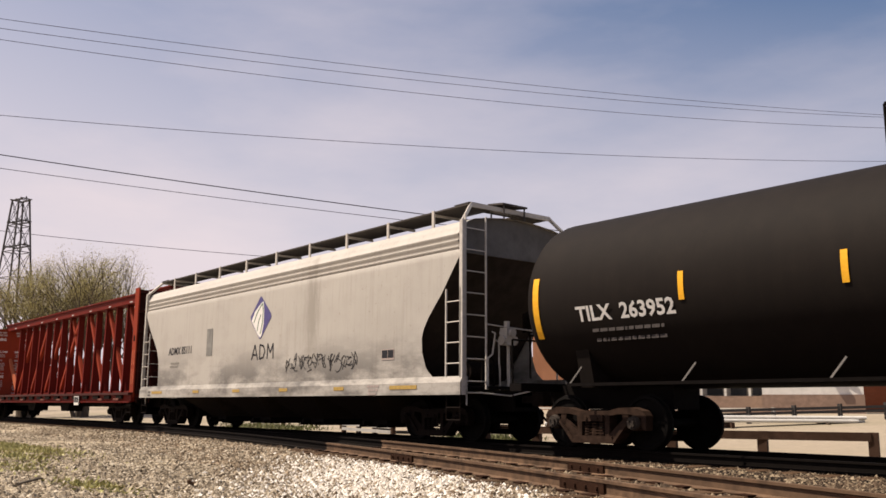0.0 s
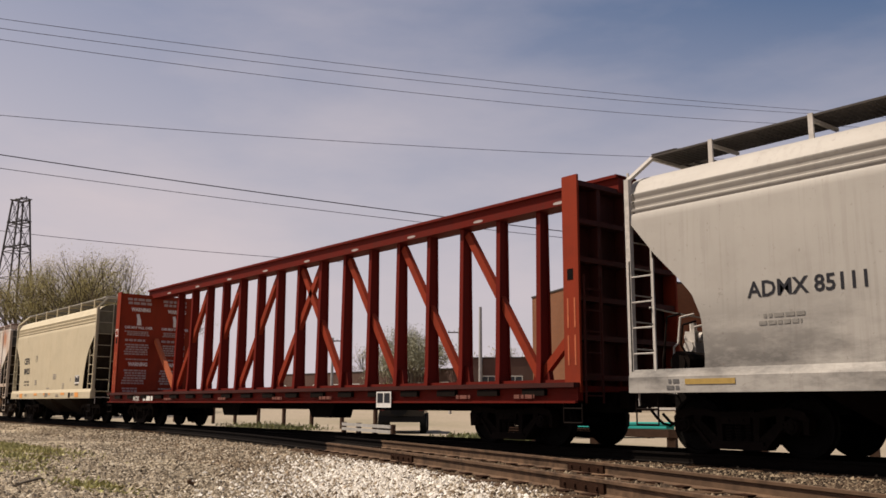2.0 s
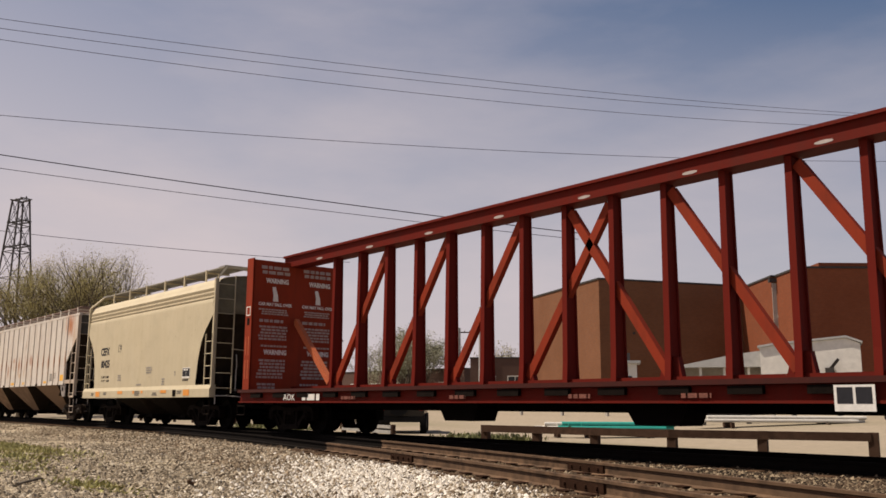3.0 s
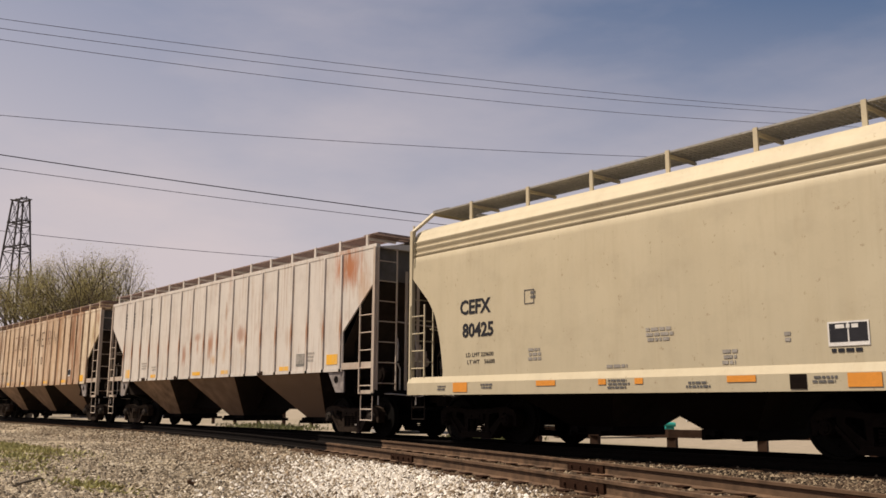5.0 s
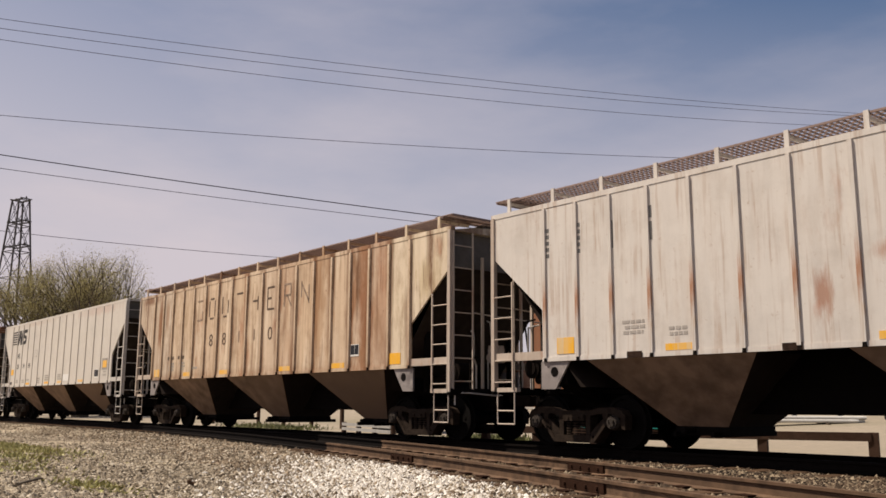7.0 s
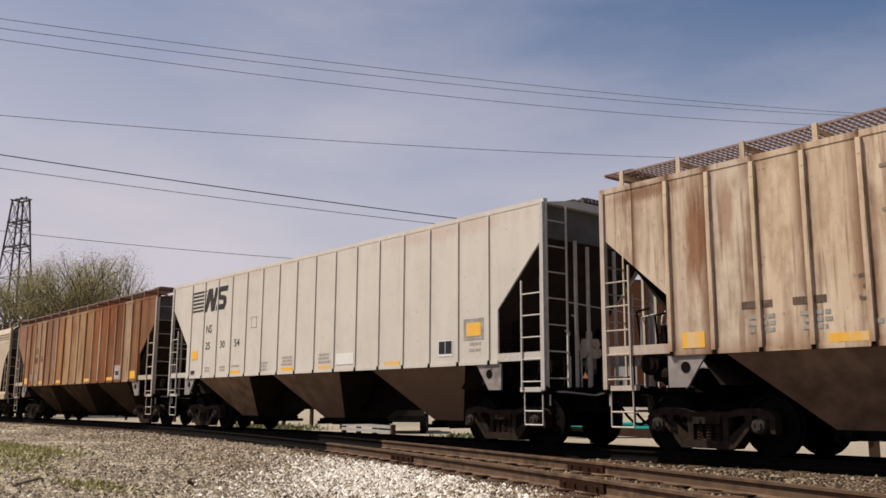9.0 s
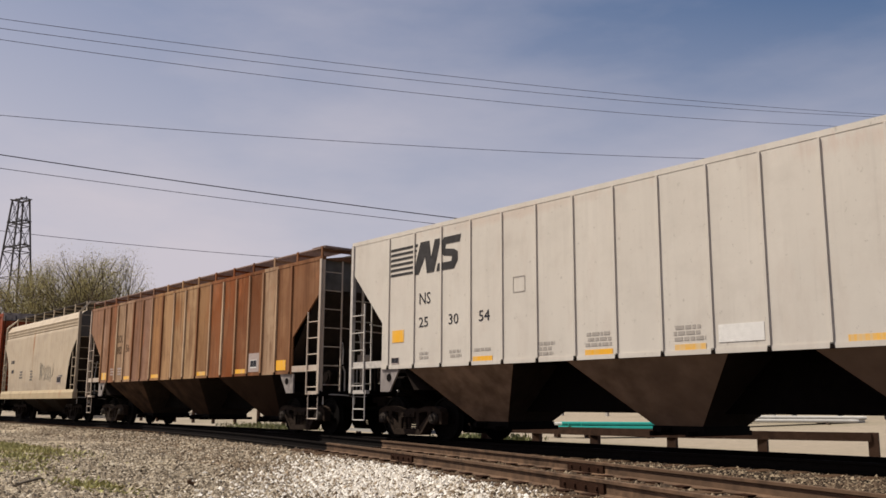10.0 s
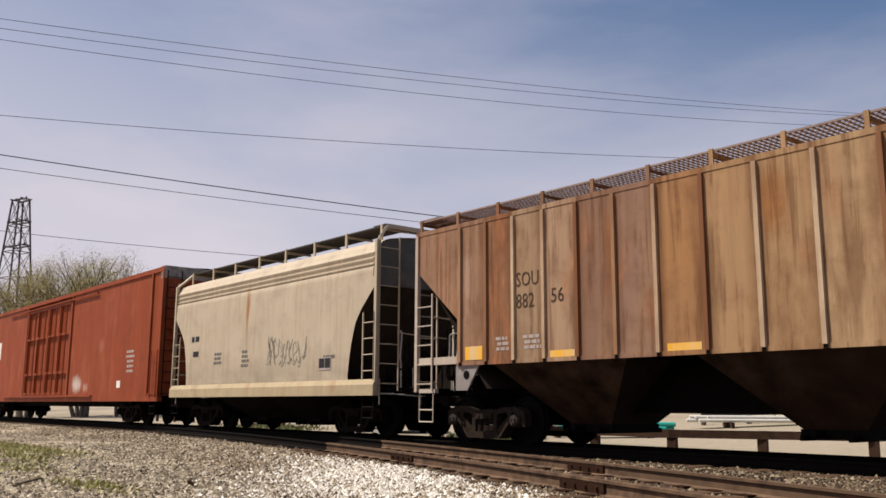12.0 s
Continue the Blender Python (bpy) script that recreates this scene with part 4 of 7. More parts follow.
def ribbed_hopper(name, s_front, s_rear, mat, label, spec):
    car, h = car_empty(name, s_front, s_rear, label, "hopper car")
    zb, zt = 1.56, spec.get("top", 4.28)
    cut = spec.get("cut", 1.30)
    knee, start = spec.get("knee", (2.42, 3.50))
    W = 1.57
    for sy in (-1, 1):
        outline = [(-h + cut, zb), (h - cut, zb), (h - cut, knee), (h - 0.05, start), (h - 0.05, zt), (-h + 0.05, zt), (-h + 0.05, start), (-h + cut, knee)]
        bm = bmesh.new()
        prism(bm, outline, "y", *sorted((sy * W, sy * (W - 0.04))))
        part("side_sheet", bm, mat, car)
        rw, rd = spec.get("rib", (0.10, 0.05))
        bm = bmesh.new()
        prism(bm, [(-rw / 2, sy * W), (-rw * 0.42, sy * (W + rd)), (rw * 0.42, sy * (W + rd)), (rw / 2, sy * W)], "z", zb, zt - 0.03)
        rib_me = make_mesh("side_rib", bm, spec.get("rib_mat", mat))
        for x in rib_places(spec):
            linked("side_rib", rib_me, pose(x, 0, 0), car)
        bm = bmesh.new()
        box(bm, -h + cut, h - cut, *sorted((sy * (W + 0.012), sy * (W - 0.06))), zb - 0.06, zb + 0.015)
        part("bottom_angle", bm, mat, car)
        bm = bmesh.new()
        prism(bm, [(-0.032, zb - 0.065), (0.032, zb - 0.065), (0.022, zb + 0.02), (-0.022, zb + 0.02)], "y", *sorted((sy * (W + 0.028), sy * W)))
        foot_me = make_mesh("rib_foot", bm, M["truck_steel"])
        for x in rib_places(spec):
            linked("rib_foot", foot_me, pose(x, 0, 0), car)
        bm = bmesh.new()
        box(bm, -h, h, *sorted((sy * (W + spec.get("chord", 0.010)), sy * (W - 0.10))), zt - 0.02, zt + 0.07)
        part("top_chord", bm, mat, car)
        for s in (-1, 1):
            bm = bmesh.new()
            bar(bm, (s * (h - 0.05), sy * (W - 0.01), 1.0), (s * (h - 0.05), sy * (W - 0.01), zt), 0.085, 0.085)
            part("corner_post", bm, spec["post"], car)
            bm = bmesh.new()
            x0, x1 = sorted((s * (h - cut), s * (h - 0.05)))
            box(bm, x0, x1, *sorted((sy * W, sy * (W - 0.12))), zb - 0.02, zb + 0.13)
            part("end_sill", bm, spec["post"], car)
            bm = bmesh.new()
            x0, x1 = sorted((s * (h - cut + 0.02), s * (h - cut - 0.75)))
            prism(bm, [(s * (h - cut + 0.06), zb - 0.06), (s * (h - cut - 0.62), zb - 0.06), (s * (h - cut - 0.28), zb - 0.54), (s * (h - cut + 0.06), zb - 0.54)], "y", *sorted((sy * (W - 0.02), sy * (W - 0.06))))
            pad = part("jacking_pad", bm, M["end_cap"], car, "scuffed grey jacking pad")
            bm = bmesh.new()
            rod(bm, (s * (h - cut - 0.26), sy * (W - 0.06), zb - 0.24), (s * (h - cut - 0.26), sy * (W - 0.013), zb - 0.24), 0.085, 14)
            part("lifting_hole", bm, M["dark_steel"], pad)
            x = s * (h - 0.58)
            ladder(car, (x, sy * (W + 0.02), 1.02), (x, sy * (W + 0.02), 3.0), (s * 0.5, 0, 0), 5, spec["post"])
            bm = bmesh.new()
            box(bm, *sorted((s * (h - 0.65), s * (h - 0.03))), *sorted((sy * W, sy * (W - 0.1))), 0.98, 1.06)
            part("step_plate", bm, spec["post"], car)
            if sy < 0:
                ladder(car, (s * h, -W + 0.06, 1.05), (s * h, -W + 0.06, zt - 0.02), (0, 0.52, 0), 7, spec["post"])
            stirrup(car, s * (h - 0.55) if s > 0 else s * (h - 0.55) - 0.42, sy * (W - 0.02), 0.40, 1.0, spec["post"], 0.45)
    # roof
    bm = bmesh.new()
    prism(bm, [(-W, zt), (-1.0, zt + 0.10), (-0.5, zt + 0.15), (0.5, zt + 0.15), (1.0, zt + 0.10), (W, zt)], "x", -h + 0.05, h - 0.05)
    part("roof_sheet", bm, mat, car)
    bm = bmesh.new()
    for i in range(6):
        x = -h + 1.6 + (2 * h - 3.2) * i / 5
        box(bm, x - 1.2, x + 1.2, -0.33, 0.33, zt + 0.14, zt + 0.30)
    part("hatch", bm, M["grating"], car, "long trough hatches")
    if spec.get("board"):
        for ys in ((-1.5, -0.72), (0.72, 1.5)):
            running_board(car, h - spec.get("board_in", 0.02), zt + 0.30, spec["board"], spec.get("board_post", mat), ys, zt, 15)
    else:
        running_board(car, h - 0.02, zt + 0.24, M["grating"], M["grating"], (-0.35, 0.35), zt + 0.1, 12)
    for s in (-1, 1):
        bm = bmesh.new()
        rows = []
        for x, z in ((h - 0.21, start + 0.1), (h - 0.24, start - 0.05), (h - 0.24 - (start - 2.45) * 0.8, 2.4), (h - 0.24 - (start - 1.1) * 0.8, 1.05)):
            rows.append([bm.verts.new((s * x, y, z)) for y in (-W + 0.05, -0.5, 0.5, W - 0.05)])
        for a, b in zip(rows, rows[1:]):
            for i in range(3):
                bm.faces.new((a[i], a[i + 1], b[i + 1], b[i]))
        part("end_sheet", bm, M["slope_sheet"], car, "sloping end sheet in a shade-dark colour")
        bm = bmesh.new()
        prism(bm, [(-1.46, 1.30), (1.46, 1.30), (1.46, 1.12), (0.5, 0.80), (-0.5, 0.80), (-1.46, 1.12)], "x", *sorted((s * (h - 1.48), s * (h - 1.80))))
        part("body_bolster", bm, M["dark_steel"], car)
        bm = bmesh.new()
        box(bm, *sorted((s * (h - 0.24), s * (h - 0.18))), -W + 0.04, W - 0.04, start + 0.05, zt)
        part("end_panel", bm, spec.get("end", M["end_grey"]), car)
        for y in (-0.62, -0.28, 0.5):
            bm = bmesh.new()
            bar(bm, (s * (h - 0.12), y, 1.0), (s * (h - 0.12), y, 3.72 if y > -0.5 else 3.80), 0.05, 0.05)
            part("end_strut", bm, spec["post"], car, "pale end upright")
        bm = bmesh.new()
        x0, x1 = sorted((s * (h - 2.6), s * (h - 0.02)))
        box(bm, x0, x1, -0.55, 0.55, 0.96, 1.02)
        box(bm, *sorted((s * (h - 0.42), s * (h - 0.02))), -W + 0.15, W - 0.15, 0.965, 1.025)
        bar(bm, (s * (h - 0.06), -W, 1.0), (s * (h - 0.06), W, 1.0), 0.14, 0.14)
        for y in (-1.2, 1.2):
            bar(bm, (s * (h - cut + 0.1), y, 1.0), (s * (h - cut + 0.1), y, 2.3), 0.1, 0.1)
        part("end_platform", bm, M["dark_steel"], car)
        bm = bmesh.new()
        rod(bm, (s * (h - 1.3), -0.9, 1.22), (s * (h - 0.75), -0.9, 1.22), 0.15, 10)
        rod(bm, (s * (h - 0.75), -0.9, 1.22), (s * (h - 0.55), -0.9, 1.22), 0.09, 10)
        part("brake_cylinder", bm, M["truck_steel"], car)
    bm = bmesh.new()
    box(bm, -h + cut + 1.2, h - cut - 1.2, -0.36, 0.36, 1.0, 1.9)
    part("sill_hood", bm, M["dark_steel"], car)
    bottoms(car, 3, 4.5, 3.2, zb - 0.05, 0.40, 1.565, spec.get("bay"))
    underframe(car, h)
    for s in (-1, 1):
        truck(car, s * (h - 1.62))
        end_gear(car, s * (h - 0.08), s, M["grab_rusty"] if s > 0 else M["truck_steel"])
        end_grab(car, s * h, s, 2.6, spec["post"])
        if spec.get("board"):
            end_walk(car, *sorted((s * (h - 0.62), s * (h - 0.06))), zt + 0.335, 1.48, spec["board"])
    brake_gear(car, -h + 0.12, -1, 1.35)
    return car, h


# ---------------------------------------------------------------- the train

# black tank car at the head
def tank_car():
    sf, sr = -5.4, 12.2
    car, h = car_empty("tank_car", sf, sr, "black tank car with amber reflective strips and white lettering", "tank car")
    R, zc = 1.58, 2.61
    bm = bmesh.new()
    n, prof = 48, []
    half = 8.62
    prof = [(-half + 0.62 * (1 - math.cos(math.pi / 2 * k / 9)), R * math.sin(math.pi / 2 * k / 9)) for k in range(10)]
    prof = prof + [(-x, r) for x, r in prof[::-1]]
    rings = []
    for x, r in prof:
        rings.append([bm.verts.new((x, r * math.cos(2 * math.pi * i / n), zc + r * math.sin(2 * math.pi * i / n))) for i in range(n)] if r > 1e-6 else [bm.verts.new((x, 0, zc))])
    for a, b in zip(rings, rings[1:]):
        for i in range(n):
            j = (i + 1) % n
            if len(a) == 1:
                bm.faces.new((a[0], b[i], b[j]))
            elif len(b) == 1:
                bm.faces.new((a[i], a[j], b[0]))
            else:
                bm.faces.new((a[i], a[j], b[j], b[i]))
    part("tank_shell", bm, M["tank_black"], car, smooth=60)
    bm = bmesh.new()
    rod(bm, (-0.3, 0, zc + R - 0.1), (-0.3, 0, zc + R + 0.42), 0.5, 20)
    part("dome", bm, M["tank_black"], car)
    bm = bmesh.new()
    for y in (-1.0, 1.0):
        box(bm, -1.66, 1.4, y - 0.3, y + 0.3, zc + 1.12, zc + 1.16)
        for x in (-1.66, -0.1, 1.4):
            rod(bm, (x, y * 1.3, zc + 1.12), (x, y * 1.3, zc + 2.1), 0.025, 6)
        rod(bm, (-1.66, y * 1.3, zc + 2.1), (1.4, y * 1.3, zc + 2.1), 0.03, 6)
        rod(bm, (-1.66, y * 1.3, zc + 1.62), (1.4, y * 1.3, zc + 1.62), 0.025, 6)
    part("top_platform", bm, M["dark_steel"], car)
    for sy in (-1, 1):
        bm = bmesh.new()
        box(bm, -7.3, 7.3, *sorted((sy * 1.46, sy * 1.34)), 1.07, 1.12)
        part("grab_rail", bm, M["dark_steel"], car)
        for x in (-7.3, -4.98, -2.62, -0.2, 2.2, 4.6, 7.0):
            bm = bmesh.new()
            bar(bm, (x, sy * 1.40, 1.1), (x + 0.20, sy * 1.30, 1.40), 0.02, 0.028)
            part("rail_bracket", bm, M["end_grey"], car)
    for s in (-1, 1):
        bm = bmesh.new()
        x0, x1 = sorted((s * (h - 0.1), s * (h - 2.9)))
        box(bm, x0, x1, -0.36, 0.36, 0.68, 1.12)
        box(bm, *sorted((s * (h - 0.35), s * (h - 0.05))), -1.45, 1.45, 1.0, 1.14)
        part("stub_sill", bm, M["dark_steel"], car)
        bm = bmesh.new()
        prism(bm, [(-1.15, 1.05), (1.15, 1.05), (1.35, 2.0), (1.0, 1.7), (0.5, 1.4), (-0.5, 1.4), (-1.0, 1.7), (-1.35, 2.0)], "x", *sorted((s * (h - 1.55), s * (h - 1.85))))
        part("saddle", bm, M["tank_black"], car)
        coupler(car, s * (h - 0.1), s)
        truck(car, s * (h - 1.75), RUSTY_FRAME)
        bm = bmesh.new()
        for y in (-1.42, 1.42):
            rod(bm, (s * (h - 0.1), y, 1.1), (s * (h - 0.1), y, 1.95), 0.02, 6)
        rod(bm, (s * (h - 0.1), -1.42, 1.95), (s * (h - 0.1), 1.42, 1.95), 0.02, 6)
        part("hand_rail", bm, M["dark_steel"], car)
    # amber strips follow the shell
    for x in (-7.92, -4.8, -2.22, 0.4, 3.0, 5.6, 7.9):
        bm = bmesh.new()
        a0, a1 = (math.radians(166), math.radians(206)) if abs(x) > 7 else (math.radians(173.5), math.radians(189.5))
        prev = None
        for i in range(9):
            a = a0 + (a1 - a0) * i / 8
            q = [bm.verts.new((x + dx, (R + 0.012) * math.cos(a), zc + (R + 0.012) * math.sin(a))) for dx in ((-0.07, 0.07) if abs(x) > 7 else (-0.05, 0.05))]
            if prev:
                bm.faces.new((prev[0], prev[1], q[1], q[0]))
            prev = q
        part("reflective_strip", bm, M["amber"], car, "amber reflective strip")
    lettering(car, "TILX  263952", -6.97, -R + 0.055, 2.16, 0.255, M["white_mark"], 1.0, lean=15, bold=0.009)
    for k in range(2):
        stencil_lines(car, -6.85, -R + (0.11, 0.17)[k], 2.02 - 0.16 * k, 1.75, 1, 0.055, M["dim_mark"], 0.7, 5 + k)
    return car, h


tank_car()

# outlines of the cut-back side sheets: height, and how far back from the end
ROUND_CUT = ((3.72, 0.0), (3.1, 0.52), (2.7, 0.92), (2.42, 1.17), (2.06, 1.32), (1.47, 1.36), (1.2, 1.34))
HOOKED_CUT = ((3.78, 0.0), (2.99, 0.60), (2.52, 1.04), (2.25, 1.22), (2.1, 1.26), (1.8, 1.24), (1.5, 1.12), (1.32, 0.95), (1.2, 0.6))
STEEP_CUT = ((3.42, 0.0), (2.87, 0.58), (2.57, 0.80), (2.07, 0.96), (1.74, 1.02), (1.4, 1.07), (1.2, 1.05))

adm, adm_h = smooth_hopper("covered_hopper_car", 13.33, 29.9, M["grey_paint"], "light grey covered hopper car with curved sides, dark roof walk", 4,
                           dict(post=M["grab"], grab=M["grab"], board=M["grating"], posts=(-6.88, -5.22, -3.5, -1.76, 0.0, 1.76, 3.5, 5.22, 6.88), end=M["end_grey"], rear=ROUND_CUT, front=HOOKED_CUT, valve=M["grab"], valve_at=(-0.25, 0.35), brake=1))
cefx, cefx_h = smooth_hopper("covered_hopper_car", 55.58, 66.78, M["cream_paint"], "cream covered hopper car with curved sides and orange strips", 2,
                             dict(post=M["cream_paint"], grab=M["cream_paint"], board=M["grating_grey"], posts=(-4.06, -2.42, -0.82, 0.82, 2.42, 4.06), rear=STEEP_CUT, front=STEEP_CUT, lad=2.8, end=M["end_cream_shade"]))
old, old_h = smooth_hopper("covered_hopper_car", 140.48, 151.6, M["old_cream"], "dull cream covered hopper car with curved sides and rust runs", 2,
                           dict(sill=M["old_sill"], post=M["old_cream"], grab=M["old_cream"], board=M["grating"], posts=8, rear=STEEP_CUT, front=STEEP_CUT, lad=2.8, end=M["end_grey"]))
g5, g5_h = ribbed_hopper("ribbed_hopper_car", 68.09, 84.95, M["white_rusty"], "chalky white ribbed hopper car with rust patches", dict(rib=(0.075, 0.036), cut=1.33, post=M["grab_rusty"], board=M["grating_pink"], board_in=0.35))
g6, g6_h = ribbed_hopper("ribbed_hopper_car", 86.16, 102.93, M["tan_rusty"], "tan ribbed hopper car streaked with brown rust", dict(rib=(0.08, 0.045), cut=1.33, post=M["grab_rusty"], board=M["grating_pink"], board_in=0.35))
ns, ns_h = ribbed_hopper("ribbed_hopper_car", 104.25, 120.82, M["ns_paint"], "pale warm grey ribbed hopper car with a dark emblem", dict(ribs=16, span=6.80, rib=(0.05, 0.028), post=M["grab"], top=4.40, chord=0.006, cut=1.24, knee=(2.52, 3.74)))
g8, g8_h = ribbed_hopper("ribbed_hopper_car", 122.13, 139.07, M["brown_rusty"], "rust-brown weathered ribbed hopper car", dict(rib=(0.085, 0.045), rib_mat=M["mixed_rib"], bay=M["bay_dark"], post=M["grab_rusty"], board=M["grating_pink"], cut=1.35))


def centerbeam():
    car, h = car_empty("centerbeam_flat_car", 30.95, 54.15, "oxide red empty centerbeam flat car with end bulkheads", "flat car")
    zd, zt = 1.08, 4.72
    red = M["red_paint"]
    bm = bmesh.new()
    box(bm, -h + 0.3, h - 0.3, -1.42, 1.42, zd - 0.10, zd)
    part("deck", bm, red, car)
    for sy in (-1, 1):
        bm = bmesh.new()
        box(bm, -h + 0.2, h - 0.2, *sorted((sy * 1.47, sy * 1.34)), zd - 0.30, zd - 0.034)
        box(bm, -h + 0.2, h - 0.2, *sorted((sy * 1.54, sy * 1.34)), zd - 0.30, zd - 0.26)
        part("side_sill", bm, red, car)
        # Dark band along the deck edge: its shadow is in the colour.
        bm = bmesh.new()
        box(bm, -h + 0.2, h - 0.2, *sorted((sy * 1.575, sy * 1.36)), zd - 0.03, zd + 0.05)
        part("winch_track", bm, M["red_shaded"], car, "winch track along the deck edge, darkened for shade")
        for i in range(18):
            x = -h + 1.2 + (2 * h - 2.4) * i / 17
            bm = bmesh.new()
            box(bm, x - 0.28, x + 0.28, *sorted((sy * 1.55, sy * 1.42)), zd - 0.17, zd - 0.05)
            part("winch", bm, M["truck_steel"], car, "dark strap winch")
    bm = bmesh.new()
    box(bm, -h + 0.3, h - 0.3, -0.36, 0.36, 0.62, zd - 0.1)
    part("centre_sill", bm, M["dark_steel"], car)
    bm = bmesh.new()
    box(bm, -11.40, 11.40, -0.24, 0.24, zt - 0.06, zt + 0.25)
    box(bm, -11.40, 11.40, -0.30, 0.30, zt + 0.22, zt + 0.28)
    part("top_chord", bm, red, car)
    bm = bmesh.new()
    box(bm, -h + 0.4, h - 0.4, -0.10, 0.10, zd, zd + 0.16)
    part("bottom_chord", bm, red, car)
    xs = [0.15 + sg * (0.6 + 1.205 * k) for k in range(8) for sg in (-1, 1)]
    bm = bmesh.new()
    w0, w1, q = 0.19, 0.12, 0.062
    pts = []
    for z, w in ((zd, w0), (zd + 0.5, w0 - 0.03), (zt - 0.04, w1)):
        pts.append([bm.verts.new((x, y, z)) for x, y in ((-q, -w), (q, -w), (q, -w + 0.03), (0.03, -w + 0.03), (0.03, w - 0.03), (q, w - 0.03), (q, w), (-q, w), (-q, w - 0.03), (-0.03, w - 0.03), (-0.03, -w + 0.03), (-q, -w + 0.03))])
    for a, b in zip(pts, pts[1:]):
        for i in range(12):
            bm.faces.new((a[i], a[(i + 1) % 12], b[(i + 1) % 12], b[i]))
    stake_me = make_mesh("stake", bm, red)
    for x in xs:
        linked("stake", stake_me, pose(x, 0, 0), car, "tapered upright stake")
    for sg in (-1, 1):
        for k in range(4):
            bm = bmesh.new()
            bar(bm, (0.15 + sg * (-0.5 + 2.41 * k), 0.0, zt - 0.18), (0.15 + sg * (1.72 + 2.41 * k), 0.0, zd + 0.22), 0.13, 0.17)
            part("brace", bm, M["red_lit"], car, "slanting brace in a red brightened as if lit")
            bm = bmesh.new()
            prism(bm, [(0.15 + sg * (1.5 + 2.41 * k), zd), (0.15 + sg * (2.05 + 2.41 * k), zd), (0.15 + sg * (1.95 + 2.41 * k), zd + 0.5), (0.15 + sg * (1.65 + 2.41 * k), zd + 0.5)], "y", -0.06, 0.06)
            part("gusset", bm, red, car)
        # The trailing brace takes the brightest red, its sunlight put into the colour.
        bm = bmesh.new()
        bar(bm, (sg * 9.15, 0, zd + 0.25), (sg * 11.05, 0, 3.1), 0.13, 0.17)
        part("brace", bm, M["red_lit"] if sg > 0 else M["orange_red"], car, "slanting brace in a red brightened as if lit")
        for k in range(5 if sg > 0 else 4):
            x = 0.2 + 2.42 * (k if sg > 0 else -k - 1)
            bm = bmesh.new()
            prism(bm, [(x + 0.16 * math.cos(a * math.pi / 5), zt - 0.0 + 0.03 * math.sin(a * math.pi / 5)) for a in range(10)], "y", -0.244, -0.20)
            part("chord_hole", bm, M["pale_hole"], car, "pale oval cable slot")
    hb, h_car = 11.42, h          # the bulkheads stand a little inside the ends of the deck
    for s in (-1, 1):
        h = hb
        # Leading sheet in the darkened red of shade, trailing one in the brightened red.
        bm = bmesh.new()
        box(bm, *sorted((s * (h - 0.30), s * (h - 0.36))), -1.39, 1.39, zd, zt + 0.05)
        part("bulkhead_sheet", bm, M["red_lit"] if s < 0 else M["red_shaded"], car)
        for y in (-1.42, 1.42):
            bm = bmesh.new()
            box(bm, *sorted((s * h, s * (h - 0.36))), min(y, y * 0.965), max(y, y * 0.965), zd - 0.12, zt + 0.09)
            post = part("bulkhead_post", bm, M["red_lit"], car)
            # Thin bright bars painted as light on the edges of slots.
            for dx in (0.08, 0.24):
                for z in (zd + 0.35, zd + 1.0):
                    bm = bmesh.new()
                    box(bm, *sorted((s * (h - dx), s * (h - dx - 0.035))), *sorted((y * 1.004, y * 0.97)), z, z + 0.52)
                    part("slot", bm, M["orange_red"], post)
            bm = bmesh.new()
            box(bm, *sorted((s * (h - 0.12), s * (h - 0.26))), *sorted((y * 1.003, y * 0.97)), 2.92, 3.12)
            part("square_hole", bm, M["dark_steel"], post)
        # The outer ribs carry their shade in the darker red.
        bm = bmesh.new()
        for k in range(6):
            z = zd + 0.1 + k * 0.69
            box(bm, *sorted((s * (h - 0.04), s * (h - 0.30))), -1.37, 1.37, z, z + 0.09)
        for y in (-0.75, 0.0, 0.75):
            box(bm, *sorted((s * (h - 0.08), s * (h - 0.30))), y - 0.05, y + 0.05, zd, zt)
        part("bulkhead_rib", bm, M["red_shaded"], car, "stiffening ribs in a shade-darkened red")
        ladder(car, (s * (h + 0.02), -1.30, zd - 0.3), (s * (h + 0.02), -1.30, 3.0), (0, 0.45, 0), 6, M["red_shaded"])
        h = h_car
        coupler(car, s * (h - 0.1), s)
        truck(car, s * (h - 2.3), DARK_FRAME)
        stirrup(car, s * (h - 0.3) - 0.2, -1.5, 0.45, zd - 0.3, M["truck_steel"])
    # white notices on the inner face of the trailing bulkhead
    xi = -hb + 0.364
    for y0 in (-1.22, 0.18):
        lettering(car, "WARNING", xi, y0 + 0.22, 4.14, 0.13, M["white_mark"], 0.8, face=90, bold=0.008)
        lettering(car, "CAR MAY FALL OVER", xi, y0, 3.49, 0.085, M["white_mark"], 0.92, face=90, bold=0.004)
        lettering(car, "WARNING", xi, y0 + 0.22, 2.12, 0.13, M["white_mark"], 0.8, face=90, bold=0.008)
        rnd = random.Random(int(y0 * 100))
        for ztop, rows, hh, wd in ((4.62, 2, 0.09, 1.0), (3.40, 3, 0.04, 0.95), (3.10, 1, 0.08, 0.8), (2.92, 5, 0.055, 0.95), (2.38, 1, 0.05, 0.95), (1.98, 6, 0.06, 0.9), (1.32, 2, 0.06, 0.6)):
            bm = bmesh.new()
            for i in range(rows):
                z, y = ztop - i * hh * 1.55, y0 + rnd.random() * 0.12
